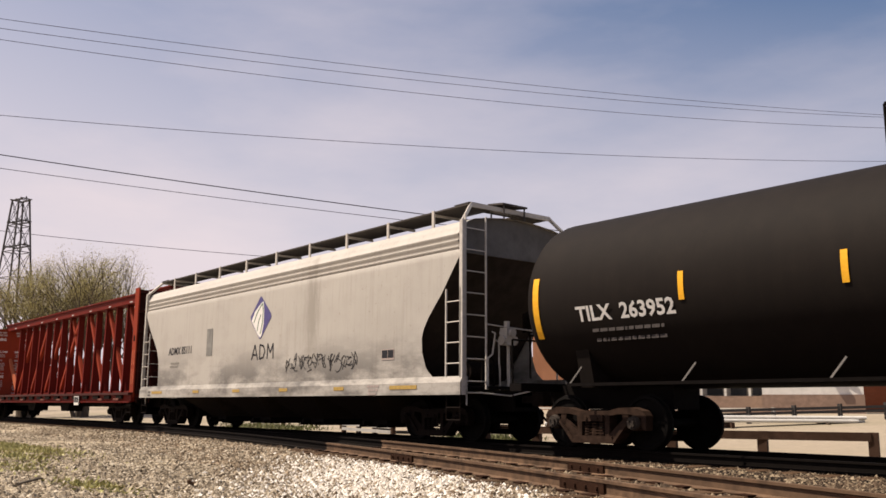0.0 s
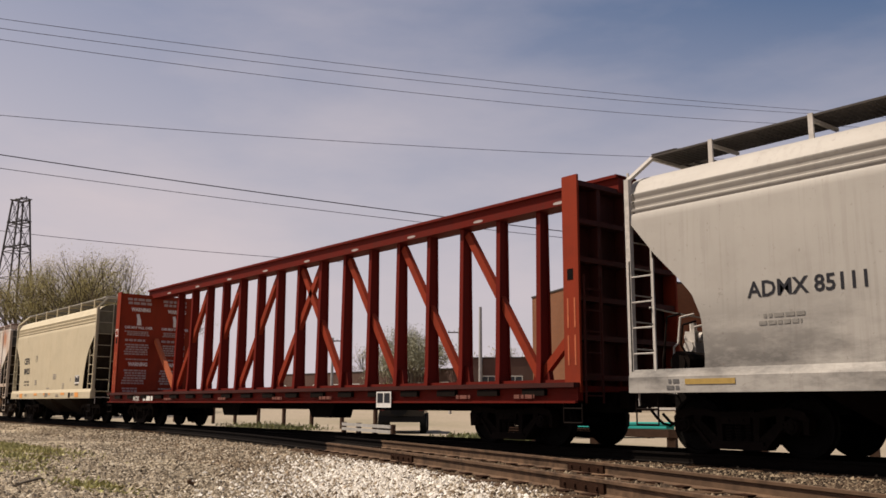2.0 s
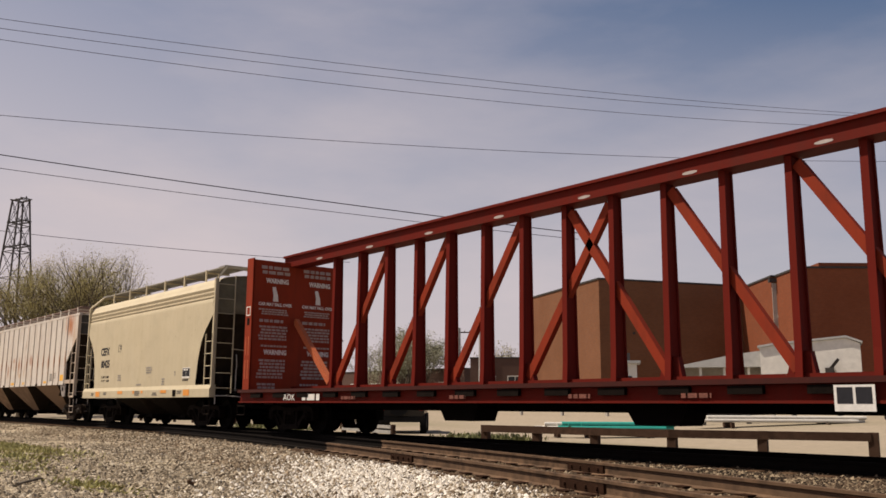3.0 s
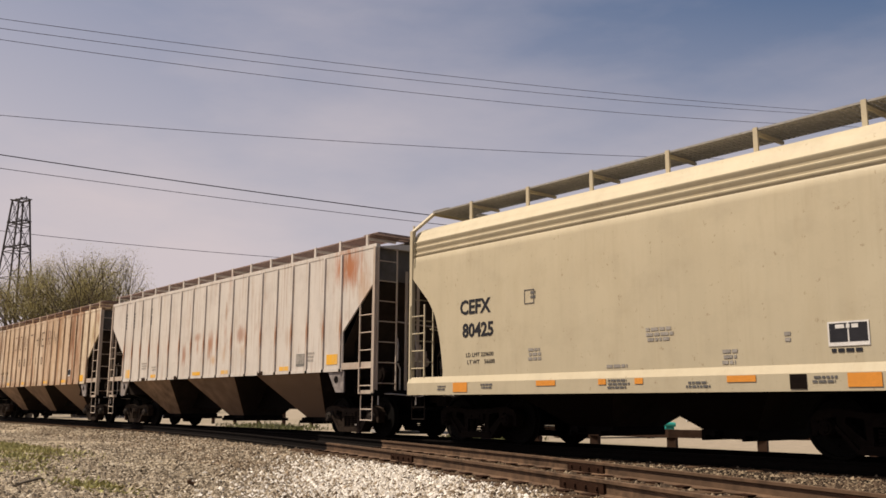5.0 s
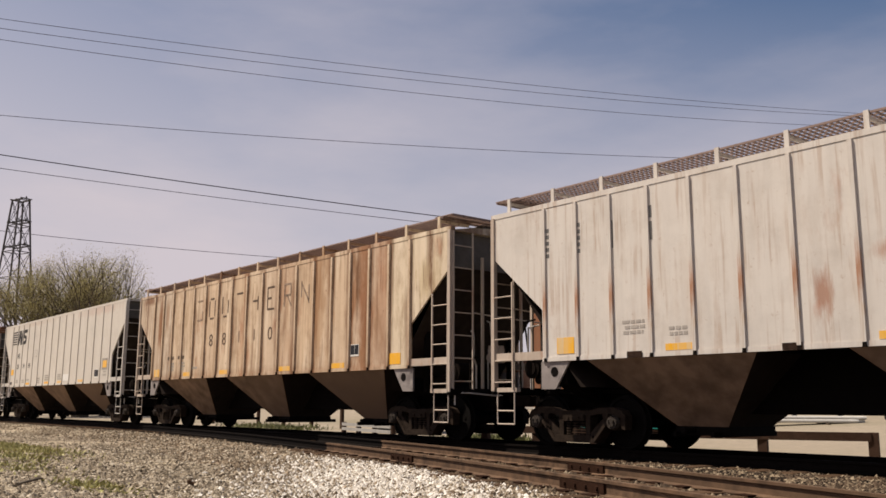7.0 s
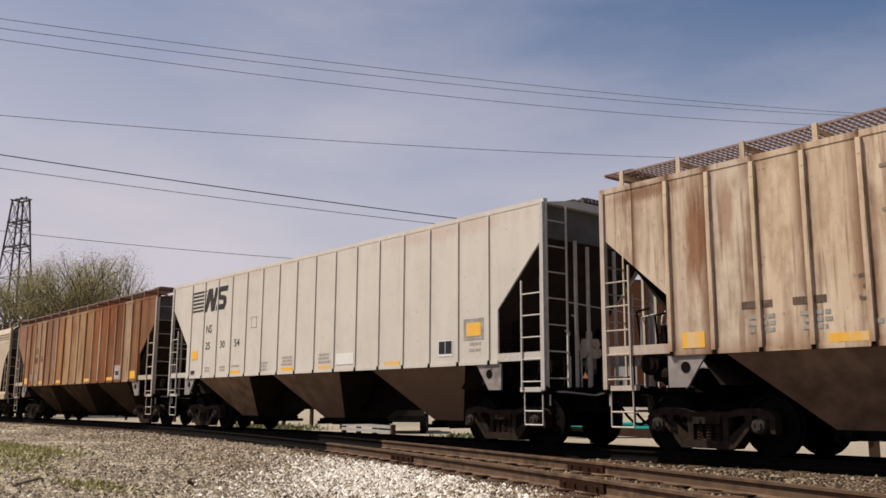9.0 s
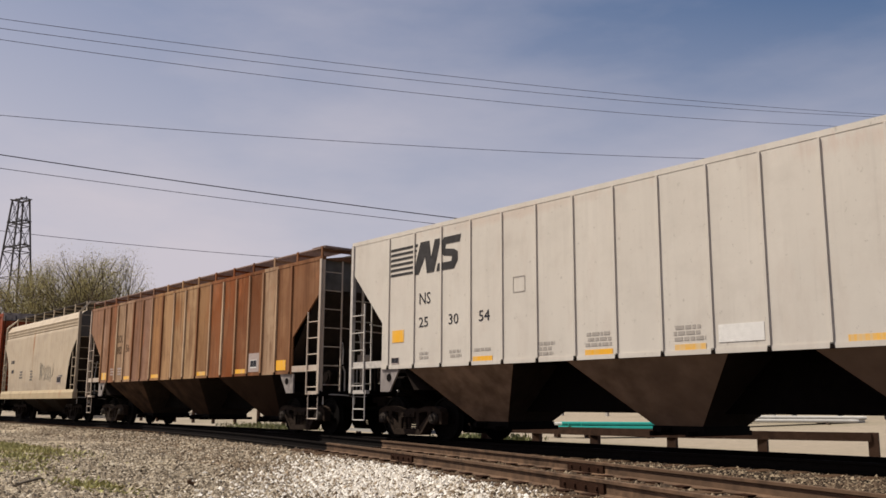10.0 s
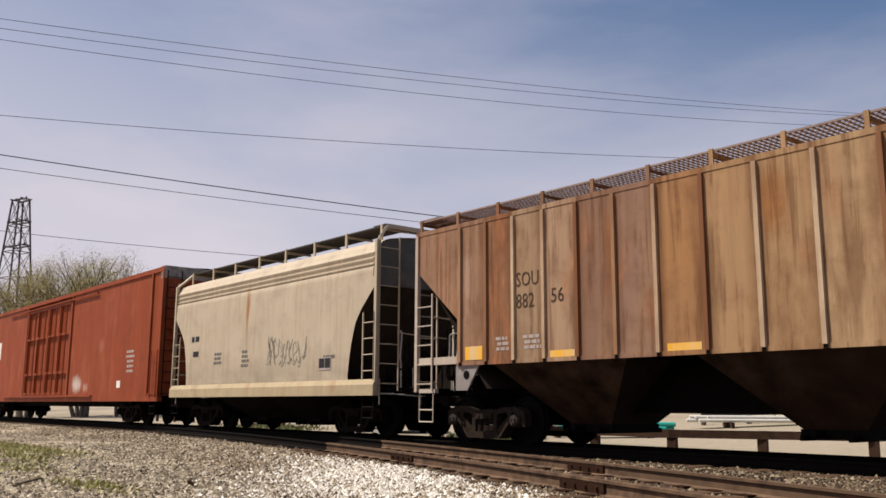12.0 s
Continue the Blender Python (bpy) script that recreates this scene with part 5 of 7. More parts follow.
                while y < y0 + wd - 0.05:
                    w = hh * (0.8 + 2.0 * rnd.random())
                    box(bm, xi, xi + 0.004, y, min(y + w, y0 + wd), z - hh, z)
                    y += w + hh * 0.45
            part("notice_block", bm, M["dull_mark"], car, "faded white notice lettering")
        bm = bmesh.new()
        prism(bm, [(y0 + 0.45, 3.62), (y0 + 0.62, 3.62), (y0 + 0.60, 3.80), (y0 + 0.52, 4.04), (y0 + 0.42, 4.02), (y0 + 0.46, 3.80)], "x", xi, xi + 0.004)
        part("notice_sign", bm, M["white_mark"], car, "faded white warning mark")
    for x0, x1 in ((5.61, 6.15),):
        patch(car, "test_panel", M["white_mark"], x0, x1, -1.575, 0.68, 1.02, "white-framed black stencil panel")
        patch(car, "test_panel", M["dark_mark"], x0 + 0.04, (x0 + x1) / 2 - 0.02, -1.579, 0.78, 0.99)
        patch(car, "test_panel", M["dark_mark"], (x0 + x1) / 2 + 0.02, x1 - 0.04, -1.579, 0.78, 0.99)
    hollow(car, -hb + 0.06, -1.422, 3.18, 0.24, 0.26, 0.03, M["white_mark"], "data_box")
    lettering(car, "AOK", -8.9, -1.545, 0.84, 0.16, M["white_mark"], 1.2)
    stencil_lines(car, -8.0, -1.545, 0.99, 0.9, 1, 0.15, M["white_mark"], 0.5, 8)
    for x in (-6.2, -2.3, 0.9, 3.2, 8.2, 9.9):
        stencil_lines(car, x, -1.56, 0.93, 0.6, 1, 0.07, M["faint_red_mark"], 0.5, int(x * 10) + 70)
    for k in range(2):
        bm = bmesh.new()
        prism(bm, [(1.5 - 5.0 * k, 0.85), (2.9 - 5.0 * k, 0.85), (2.7 - 5.0 * k, 0.42), (1.8 - 5.0 * k, 0.42)], "y", -0.9, -0.3)
        part("brake_rigging", bm, M["dark_steel"], car)
    return car, h


cb, cb_h = centerbeam()


def boxcar():
    car, h = car_empty("boxcar", 152.85, 178.35, "long brownish red boxcar with ribbed double doors", "boxcar")
    red = M["box_red"]
    z0, z1 = 1.02, 5.24
    dw = 3.2
    for sy in (-1, 1):
        for a, b in ((-h, -dw), (-dw, dw), (dw, h)):
            bm = bmesh.new()
            inset = 0.16 if abs(a) == dw and abs(b) == dw else 0.0
            box(bm, a, b, *sorted((sy * (1.50 - inset), sy * (1.44 - inset))), z0, z1)
            part("side_wall", bm, red, car)
        bm = bmesh.new()
        box(bm, -h, h, *sorted((sy * 1.55, sy * 1.38)), z1 - 0.12, z1 + 0.03)
        part("top_chord", bm, red, car)
        bm = bmesh.new()
        box(bm, -h, h, *sorted((sy * 1.545, sy * 1.38)), z0 - 0.20, z0 + 0.06)
        part("side_sill", bm, red, car)
        for x in (-h + 0.05, h - 0.05, h - 0.95, -h + 0.95, dw + 0.06, -dw - 0.06):
            bm = bmesh.new()
            box(bm, x - 0.05, x + 0.05, *sorted((sy * 1.56, sy * 1.49)), z0, z1 - 0.1)
            part("side_post", bm, red, car)
        bm = bmesh.new()
        box(bm, -2 * dw, 2 * dw, *sorted((sy * 1.62, sy * 1.54)), z0 - 0.02, z0 + 0.03)
        box(bm, -2 * dw, 2 * dw, *sorted((sy * 1.60, sy * 1.54)), z1 - 0.30, z1 - 0.25)
        part("door_track", bm, red, car)
        for k in (-1, 1):
            bm = bmesh.new()
            x0, x1 = sorted((0.02 * k, dw * k))
            box(bm, x0, x1, *sorted((sy * 1.43, sy * 1.38)), z0 + 0.06, z1 - 0.32)
            door = part("door", bm, red, car, "red ribbed plug door")
            for z in (z0 + 0.08, z0 + 0.95, z0 + 2.55, z1 - 0.42):
                bm = bmesh.new()
                box(bm, x0, x1, *sorted((sy * 1.535, sy * 1.425)), z, z + 0.10)
                part("door_bar", bm, red, door)
            for x in (0.08, 1.6, 3.1):
                bm = bmesh.new()
                box(bm, k * x - 0.045, k * x + 0.045, *sorted((sy * 1.54, sy * 1.425)), z0 + 0.075, z1 - 0.33)
                part("door_stile", bm, red, door)
            for x in (0.4, 1.15, 1.9, 2.6):
                bm = bmesh.new()
                rod(bm, (k * x, sy * 1.545, z0 + 0.1), (k * x, sy * 1.545, z1 - 0.45), 0.03, 6)
                part("lock_rod", bm, red, door)
    bm = bmesh.new()
    prism(bm, [(-1.5, z1), (0, z1 + 0.10), (1.5, z1)], "x", -h, h)
    part("roof", bm, M["grating"], car)
    for s in (-1, 1):
        bm = bmesh.new()
        box(bm, *sorted((s * (h - 0.02), s * (h - 0.08))), -1.48, 1.48, z0, z1)
        part("end_wall", bm, red, car)
        for k in range(11):
            z = z0 + 0.15 + k * 0.33
            bm = bmesh.new()
            box(bm, *sorted((s * (h + 0.05), s * (h - 0.05))), -1.35, 1.35, z, z + 0.14)
            part("end_rib", bm, red, car)
        bm = bmesh.new()
        box(bm, *sorted((s * (h + 0.02), s * (h - 0.30))), -1.53, 1.53, z1 - 0.35, z1 + 0.06)
        part("end_cap", bm, M["end_cap"], car, "scuffed pale end cap")
        ladder(car, (s * (h + 0.1), -1.45, 0.95), (s * (h + 0.1), -1.45, z1 - 0.1), (0, 0.5, 0), 12, M["dark_steel"])
        ladder(car, (s * (h - 0.62), -1.58, 0.95), (s * (h - 0.62), -1.58, 2.5), (s * 0.5, 0, 0), 4, M["box_red"])
        stirrup(car, s * (h - 0.5) - 0.2, -1.5, 0.42, 0.9, M["dark_steel"])
        truck(car, s * (h - 3.6), DARK_FRAME)
    underframe(car, h)
    stencil_lines(car, h - 3.1, -1.503, 2.6, 0.8, 5, 0.09, M["dull_mark"], 0.9, 3)
    patch(car, "stencil_plate", M["white_mark"], h - 3.9, h - 3.55, -1.503, 1.3, 1.55)
    patch(car, "route_emblem", M["white_mark"], -9.1, -7.9, -1.503, 2.9, 3.75, "off-white shield emblem")
    return car, h


bx, bx_h = boxcar()

# ---------------------------------------------------------------- ground and tracks


def sheet(name, pts_fn, nx, ny, mat, label, category):
    bm = bmesh.new()
    g = [[bm.verts.new(pts_fn(i / nx, j / ny)) for i in range(nx + 1)] for j in range(ny + 1)]
    for j in range(ny):
        for i in range(nx):
            bm.faces.new((g[j][i], g[j][i + 1], g[j + 1][i + 1], g[j + 1][i]))
    ob = part(name, bm, mat, None)
    return tagged(ob, label, category, kind="structure")


def ground_z(x, y):
    """The lie of the land: a low ballast bed under the rails, flat elsewhere."""
    d = abs(y) if y > 0 else max(0.0, -y - max(0.0, -siding_y(x)) * 0.9)
    bed = max(0.0, min(1.0, (3.4 - d) / 1.6))
    return -0.34 + 0.14 * bed + 0.02 * noise.noise((x * 0.5, y * 0.5, 0)) + 0.012 * noise.noise((x * 2, y * 2, 3))


def siding_y(x):
    """Middle line of the track that curves off towards the camera."""
    t = max(0.0, x + 38.0)
    return -0.0050 * t * t if t < 34 else -0.0050 * 34 * 34 - 0.34 * (t - 34)


def ground_pt(u, v):
    x = -4900 + 9800 * u if u in (0, 1) else -70 + 90 * (u - 0.01) / 0.98
    y = -4900 + 9800 * v if v in (0, 1) else -16 + 36 * (v - 0.01) / 0.98
    return (x, y, ground_z(x, y) if u not in (0, 1) and v not in (0, 1) else -0.34)


sheet("ground", ground_pt, 150, 100, M["ground"], "stony grey-brown yard ground with sparse dry grass", "ground")


def rail_bm(bm, line, z):
    """A rail of true section swept along points (x, y)."""
    sec = [(-0.07, 0), (0.07, 0), (0.07, 0.012), (0.012, 0.03), (0.012, 0.125), (0.037, 0.135), (0.037, 0.165), (-0.037, 0.165), (-0.037, 0.135), (-0.012, 0.125), (-0.012, 0.03), (-0.07, 0.012)]
    prev = None
    for k, (x, y) in enumerate(line):
        a, b = line[max(0, k - 1)], line[min(len(line) - 1, k + 1)]
        d = Vector((b[0] - a[0], b[1] - a[1], 0)).normalized()
        nrm = Vector((-d.y, d.x, 0))
        ring = [bm.verts.new(Vector((x, y, z - 0.165 + h)) + nrm * o) for o, h in sec]
        if prev:
            for i in range(len(sec)):
                j = (i + 1) % len(sec)
                bm.faces.new((prev[i], prev[j], ring[j], ring[i]))
        prev = ring


JOIN = -16.0          # beyond this the side track is coloured black like the main line's painted shadow


def tracks():
    line = new("main_track")
    tagged(line, "rusty main line track on dark ties in ballast", "railway track", kind="structure")
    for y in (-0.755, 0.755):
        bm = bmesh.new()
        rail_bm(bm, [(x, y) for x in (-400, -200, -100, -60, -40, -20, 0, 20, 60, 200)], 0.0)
        part("rail", bm, M["rail_shadow"], line)
    side = new("side_track")
    tagged(side, "rusty side track curving away from the main line", "railway track", kind="structure")
    xs = [-31 + 0.75 * i for i in range(60)]
    for o in (-0.755, 0.755):
        pts = []
        for x in xs:
            sl = (siding_y(x + 0.1) - siding_y(x - 0.1)) / 0.2
            k = math.hypot(1, sl)
            pts.append((x - o * sl / k, siding_y(x) + o / k))
        pts = [p for p in pts if p[1] < -0.80]
        for run, mat in (([p for p in pts if p[0] <= JOIN + 0.75], M["rail_shadow"]), ([p for p in pts if p[0] > JOIN], M["rail_side"])):
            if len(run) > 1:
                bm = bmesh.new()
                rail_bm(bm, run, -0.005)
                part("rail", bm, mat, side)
    plate = bmesh.new()
    box(plate, -0.10, 0.10, -0.17, 0.17, -0.168, -0.150)
    plate_me = make_mesh("tie_plate", plate, M["joint_steel"])
    joint = bmesh.new()
    for q in (-1, 1):
        box(joint, -0.45, 0.45, *sorted((q * 0.014, q * 0.042)), -0.145, -0.04)
        for k in range(4):
            rod(joint, (-0.33 + 0.22 * k, q * 0.04, -0.09), (-0.33 + 0.22 * k, q * 0.065, -0.09), 0.022, 6)
    joint_me = make_mesh("joint_bar", joint, M["joint_steel"])
    for x, o in ((-11.5, -0.755), (-6.3, -0.755), (-8.6, 0.755), (-3.9, 0.755)):
        sl = (siding_y(x + 0.1) - siding_y(x - 0.1)) / 0.2
        k = math.hypot(1, sl)
        linked("joint_bar", joint_me, pose(x - o * sl / k, siding_y(x) + o / k, -0.005, 0, 0, math.degrees(math.atan(sl))), side)
    tie = bmesh.new()
    box(tie, -0.115, 0.115, -1.3, 1.3, -0.33, -0.165)
    bmesh.ops.bevel(tie, geom=tie.edges[:], offset=0.012, segments=1, affect="EDGES")
    tie_me = make_mesh("tie", tie, M["tie"])
    rnd = random.Random(4)
    for i in range(150):
        x = -72 + i * 0.53
        linked("tie", tie_me, pose(x, rnd.uniform(-0.05, 0.05), rnd.uniform(-0.012, 0.004), 0, 0, rnd.uniform(-1.5, 1.5)), line)
    for i in range(50):
        x = -16.0 + i * 0.5
        sl = math.degrees(math.atan(-0.0098 * max(0, x + 38) if x < -4 else -0.333))
        linked("tie", tie_me, pose(x, siding_y(x) + rnd.uniform(-0.06, 0.06), rnd.uniform(-0.010, 0.004), 0, 0, sl + rnd.uniform(-2, 2)), side)
        for o in (-0.755, 0.755):
            t = math.radians(sl)
            linked("tie_plate", plate_me, pose(x - o * math.sin(t), siding_y(x) + o * math.cos(t), 0, 0, 0, sl), side)


tracks()


def scatter(name, count, region, size, mat, label, seed):
    """Loose stones joined into one mesh; region(rng) gives x, y."""
    rng = np.random.default_rng(seed)
    base = np.array([(1, 0, 0), (-1, 0, 0), (0, 1, 0), (0, -1, 0), (0, 0, 1), (0, 0, -0.6)], float)
    tri = np.array([(0, 2, 4), (2, 1, 4), (1, 3, 4), (3, 0, 4), (2, 0, 5), (1, 2, 5), (3, 1, 5), (0, 3, 5)])
    xy = region(rng, count)
    count = len(xy)
    zz = np.array([ground_z(x, y) for x, y in xy])
    s = size * (0.5 + rng.random((count, 1, 1)) ** 2 * 1.1)
    v = base[None] * (0.55 + 0.7 * rng.random((count, 6, 3))) + rng.normal(0, 0.16, (count, 6, 3))
    ang = rng.random(count) * 6.283
    c, q = np.cos(ang)[:, None], np.sin(ang)[:, None]
    vx, vy = v[:, :, 0] * c - v[:, :, 1] * q, v[:, :, 0] * q + v[:, :, 1] * c
    v = np.stack((vx, vy, v[:, :, 2] * 0.75), 2) * s
    v += np.concatenate((xy, (zz + size * 0.2)[:, None]), 1)[:, None, :]
    f = (tri[None] + (np.arange(count) * 6)[:, None, None]).reshape(-1, 3)
    me = bpy.data.meshes.new(name)
    me.from_pydata(v.reshape(-1, 3).tolist(), [], f.tolist())
    me.materials.append(mat)
    return tagged(new(name, me), label, "gravel", kind="stuff")


def fan(near, far, lo, hi):
    """Even ground cover, denser near the camera: bearings lo..hi in degrees from +y towards -x."""
    def region(rng, n):
        a = np.radians(lo + (hi - lo) * rng.random(n))
        d = near * (far / near) ** rng.random(n)
        return np.stack((EYE[0] - d * np.sin(a), EYE[1] + d * np.cos(a)), 1)
    return region


def clump(cx, cy, rx, ry, turn):
    def region(rng, n):
        p = rng.normal(0, 1, (n, 2)) * (rx, ry)
        a = math.radians(turn)
        return np.stack((cx + p[:, 0] * math.cos(a) - p[:, 1] * math.sin(a), cy + p[:, 0] * math.sin(a) + p[:, 1] * math.cos(a)), 1)
    return region


def keep(region, test):
    """Only those places of a region that pass a test."""
    def cut(rng, n):
        p = region(rng, int(n * 3))
        return p[[test(x, y) for x, y in p]][:n]
    return cut


def beside_track(x, y):
    return y > siding_y(x) - 1.35 or y > -2.0


scatter("ballast", 70000, keep(fan(8.0, 60.0, 22, 82), lambda x, y: not beside_track(x, y) and (noise.noise((x * 0.25, y * 0.6, 5.0)) * 1.6 + (y + 6.6) * 0.5 + (x + 14) * 0.12 > -0.15 or math.sin(x * 91.7 + y * 57.3) > 0.35)), 0.032, M["pebble"], "loose grey and tan ballast stones on the ground", 3)
scatter("track_ballast", 38000, keep(fan(8.0, 45.0, 20, 82), lambda x, y: beside_track(x, y) and y < 2.6 and x > JOIN - 1.5 + 1.5 * math.sin(x * 37.1 + y * 91.3)), 0.034, M["pebble_dark"], "rust-stained dark ballast between the rails", 7)


scatter("ballast_earth", 26000, keep(fan(8.5, 60.0, 28, 80), lambda x, y: -3.5 + 1.0 * noise.noise((x * 0.4, y * 0.4, 2.0)) < y - siding_y(x) < -1.1 and y < -1.2), 0.036, M["pebble_earth"], "brown earth-stained ballast beside the side track", 9)


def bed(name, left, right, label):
    """A strip of oil-and-shadow-dark ballast; left and right give y at x."""
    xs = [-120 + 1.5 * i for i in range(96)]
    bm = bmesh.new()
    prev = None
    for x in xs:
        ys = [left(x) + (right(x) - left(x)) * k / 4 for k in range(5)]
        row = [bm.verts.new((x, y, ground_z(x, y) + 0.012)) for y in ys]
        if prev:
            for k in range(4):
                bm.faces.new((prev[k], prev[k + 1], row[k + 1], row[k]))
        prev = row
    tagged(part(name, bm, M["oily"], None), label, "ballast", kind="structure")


bed("track_bed", lambda x: min(-1.5, siding_y(x) - 1.2), lambda x: 1.6, "ballast bed under the tracks, dark with oil and painted shadow")

scatter("ballast_white", 15000, keep(clump(-9.7, -6.0, 2.1, 0.8, -26), lambda x, y: y < siding_y(x) - 1.15), 0.036, M["pebble_white"], "heap of bright white limestone ballast", 5)

# ---------------------------------------------------------------- beyond the track

def lot_z(y):
    """The lot climbs gently away from the railway."""
    k = max(0.0, min(1.0, (y - 9.0) / 20.0))
    return -0.315 + 0.78 * k * k * (3 - 2 * k)


sheet("lot", lambda u, v: (-140 + 190 * u, 2.9 + 150 * v ** 1.6, lot_z(2.9 + 150 * v ** 1.6)), 20, 40, M["lot"], "pale dusty lot beside the railway", "ground")


def guard_fence():
    posts = [(-9.0, 6.0), (-10.95, 5.0), (-12.7, 4.15), (-14.75, 3.87), (-16.6, 3.75), (-18.35, 3.55)]
    fence = new("post_and_rail_fence")
    tagged(fence, "low brown timber post and rail fence", "fence")
    bm = bmesh.new()
    box(bm, -0.1, 0.1, -0.1, 0.1, -0.4, 0.22)
    me = make_mesh("post", bm, M["post_wood"])
    for x, y in posts:
        linked("post", me, pose(x, y, 0, 0, 0, 20), fence)
    for a, b in zip(posts, posts[1:]):
        bm = bmesh.new()
        bar(bm, (a[0], a[1] - 0.1, 0.13), (b[0], b[1] - 0.1, 0.13), 0.06, 0.18)
        part("rail", bm, M["post_wood"], fence)


guard_fence()


# ---------------------------------------------------------------- lettering and marks on the cars


def tape(car, spans, y, z0, z1, mat, label="amber reflective strip"):
    for c, w in spans:
        patch(car, "reflective_strip", mat, c - w / 2, c + w / 2, y, z0, z1, label)


def framed(car, x0, x1, y, z0, z1, paper, ink):
    """A stencil panel: a pale frame with two dark fields."""
    panel = patch(car, "test_panel", paper, x0, x1, y, z0, z1, "framed stencil panel")
    m = (x1 - x0) * 0.04
    mid = (x0 + x1) / 2
    for a, b in ((x0 + m, mid - m / 2), (mid + m / 2, x1 - m)):
        bm = bmesh.new()
        box(bm, a, b, y - 0.008, y - 0.004, z0 + m + (z1 - z0) * 0.10, z1 - m)
        part("field", bm, ink, panel)


def scribble(car, x0, x1, y, z0, z1, mat, seed, n=13):
    """Sprayed scrawl: loops and slashes along a line."""
    rnd = random.Random(seed)
    bm = bmesh.new()
    w, tall = (x1 - x0) / n, z1 - z0
    for i in range(n):
        cx, cz = x0 + w * (i + 0.5) + rnd.uniform(-0.2, 0.2) * w, z0 + tall * rnd.uniform(0.35, 0.65)
        for _ in range(2):
            a0, turn = rnd.random() * 6.28, rnd.choice((-1, 1)) * rnd.uniform(1.4, 3.6)
            rx, rz, k = w * rnd.uniform(0.3, 0.75), tall * rnd.uniform(0.2, 0.5), rnd.uniform(-0.5, 0.5)
            pts = [(cx + rx * math.cos(a0 + turn * q / 8) + k * rz * math.sin(a0 + turn * q / 8), cz + rz * math.sin(a0 + turn * q / 8)) for q in range(9)]
            for a, b in zip(pts, pts[1:]):
                bar(bm, (a[0], y - 0.002, a[1]), (b[0], y - 0.002, b[1]), 0.004, rnd.uniform(0.014, 0.026))
        for _ in range(2):
            bar(bm, (cx - w * rnd.uniform(0.1, 0.6), y - 0.002, z0 + tall * rnd.random()), (cx + w * rnd.uniform(0.1, 0.6), y - 0.002, z0 + tall * rnd.random()), 0.004, 0.02)
    part("sprayed_scrawl", bm, mat, car, "grey-black sprayed scrawl")


def grey_hopper_marks(car):
    y = -1.604
    bm = bmesh.new()
    prism(bm, [(0.0, 3.62), (0.56, 3.12), (0.60, 3.02), (0.06, 2.48), (-0.02, 2.46), (-0.54, 2.98), (-0.57, 3.10), (-0.06, 3.60)], "y", y - 0.003, y)
    emblem = part("emblem", bm, M["blue_mark"], car, "violet-blue diamond emblem with a pale leaf")
    bm = bmesh.new()
    prism(bm, [(-0.50, 2.98), (-0.32, 3.22), (0.0, 3.42), (0.14, 3.47), (0.19, 3.2), (0.19, 2.86), (0.10, 2.58), (0.02, 2.49), (-0.14, 2.60)], "y", y - 0.007, y - 0.003)
    part("leaf", bm, M["white_mark"], emblem, "off-white leaf")
    bm = bmesh.new()
    pts = [(-0.36, 2.92), (-0.22, 3.14), (-0.04, 3.32), (0.10, 3.42), (0.14, 3.2), (0.12, 2.9), (0.02, 2.6)]
    for a, b in zip(pts, pts[1:]):
        bar(bm, (a[0], y - 0.009, a[1]), (b[0], y - 0.009, b[1]), 0.004, 0.035)
    pts = [(-0.16, 2.68), (-0.10, 2.92), (0.02, 3.12)]
    for a, b in zip(pts, pts[1:]):
        bar(bm, (a[0], y - 0.009, a[1]), (b[0], y - 0.009, b[1]), 0.004, 0.03)
    part("leaf_vein", bm, M["green_mark"], emblem, "green leaf vein")
    # wordmark below the emblem: three thin outlined marks
    for strokes in ((((-0.42, 1.92), (-0.25, 2.32)), ((-0.25, 2.32), (-0.08, 1.92)), ((-0.35, 2.05), (-0.15, 2.05))),
                    (((0.02, 1.92), (0.02, 2.32)), ((0.02, 2.31), (0.22, 2.27)), ((0.22, 2.27), (0.30, 2.12)), ((0.30, 2.12), (0.22, 1.97)), ((0.22, 1.97), (0.02, 1.93))),
                    (((0.42, 1.92), (0.44, 2.32)), ((0.74, 1.92), (0.72, 2.32)), ((0.44, 2.30), (0.58, 2.08)), ((0.72, 2.30), (0.58, 2.08)))):
        bm = bmesh.new()
        for a, b in strokes:
            bar(bm, (a[0], y - 0.002, a[1]), (b[0], y - 0.002, b[1]), 0.004, 0.042)
        part("outlined_mark", bm, M["dark_mark"], car, "thin dark outlined mark")
    lettering(car, "ADMX 85111", -5.93, y, 2.27, 0.225, M["dark_mark"], 0.98, bold=0.006)
    stencil_lines(car, -5.8, y, 2.02, 0.75, 2, 0.055, M["grey_ghost"], 0.8, 2)
    patch(car, "grey_plate", M["grey_plate"], -3.20, -2.82, y, 2.14, 2.93, "dull grey plate")
    scribble(car, 1.35, 4.55, y, 1.50, 1.95, M["spray"], 4, 15)
    framed(car, 5.46, 5.92, y, 1.70, 1.93, M["dull_mark"], M["dark_mark"])
    tape(car, [(-6.55, 0.85), (-3.67, 0.42), (-1.13, 0.42), (1.40, 0.42), (3.90, 0.42), (6.30, 0.95)], -1.659, 1.06, 1.14, M["ochre"])
    stencil_lines(car, 5.0, -1.659, 1.16, 0.5, 3, 0.05, M["dull_mark"], 0.6, 21)
    stencil_lines(car, -7.3, -1.659, 1.14, 0.3, 2, 0.06, M["grey_mark"], 0.6, 22)


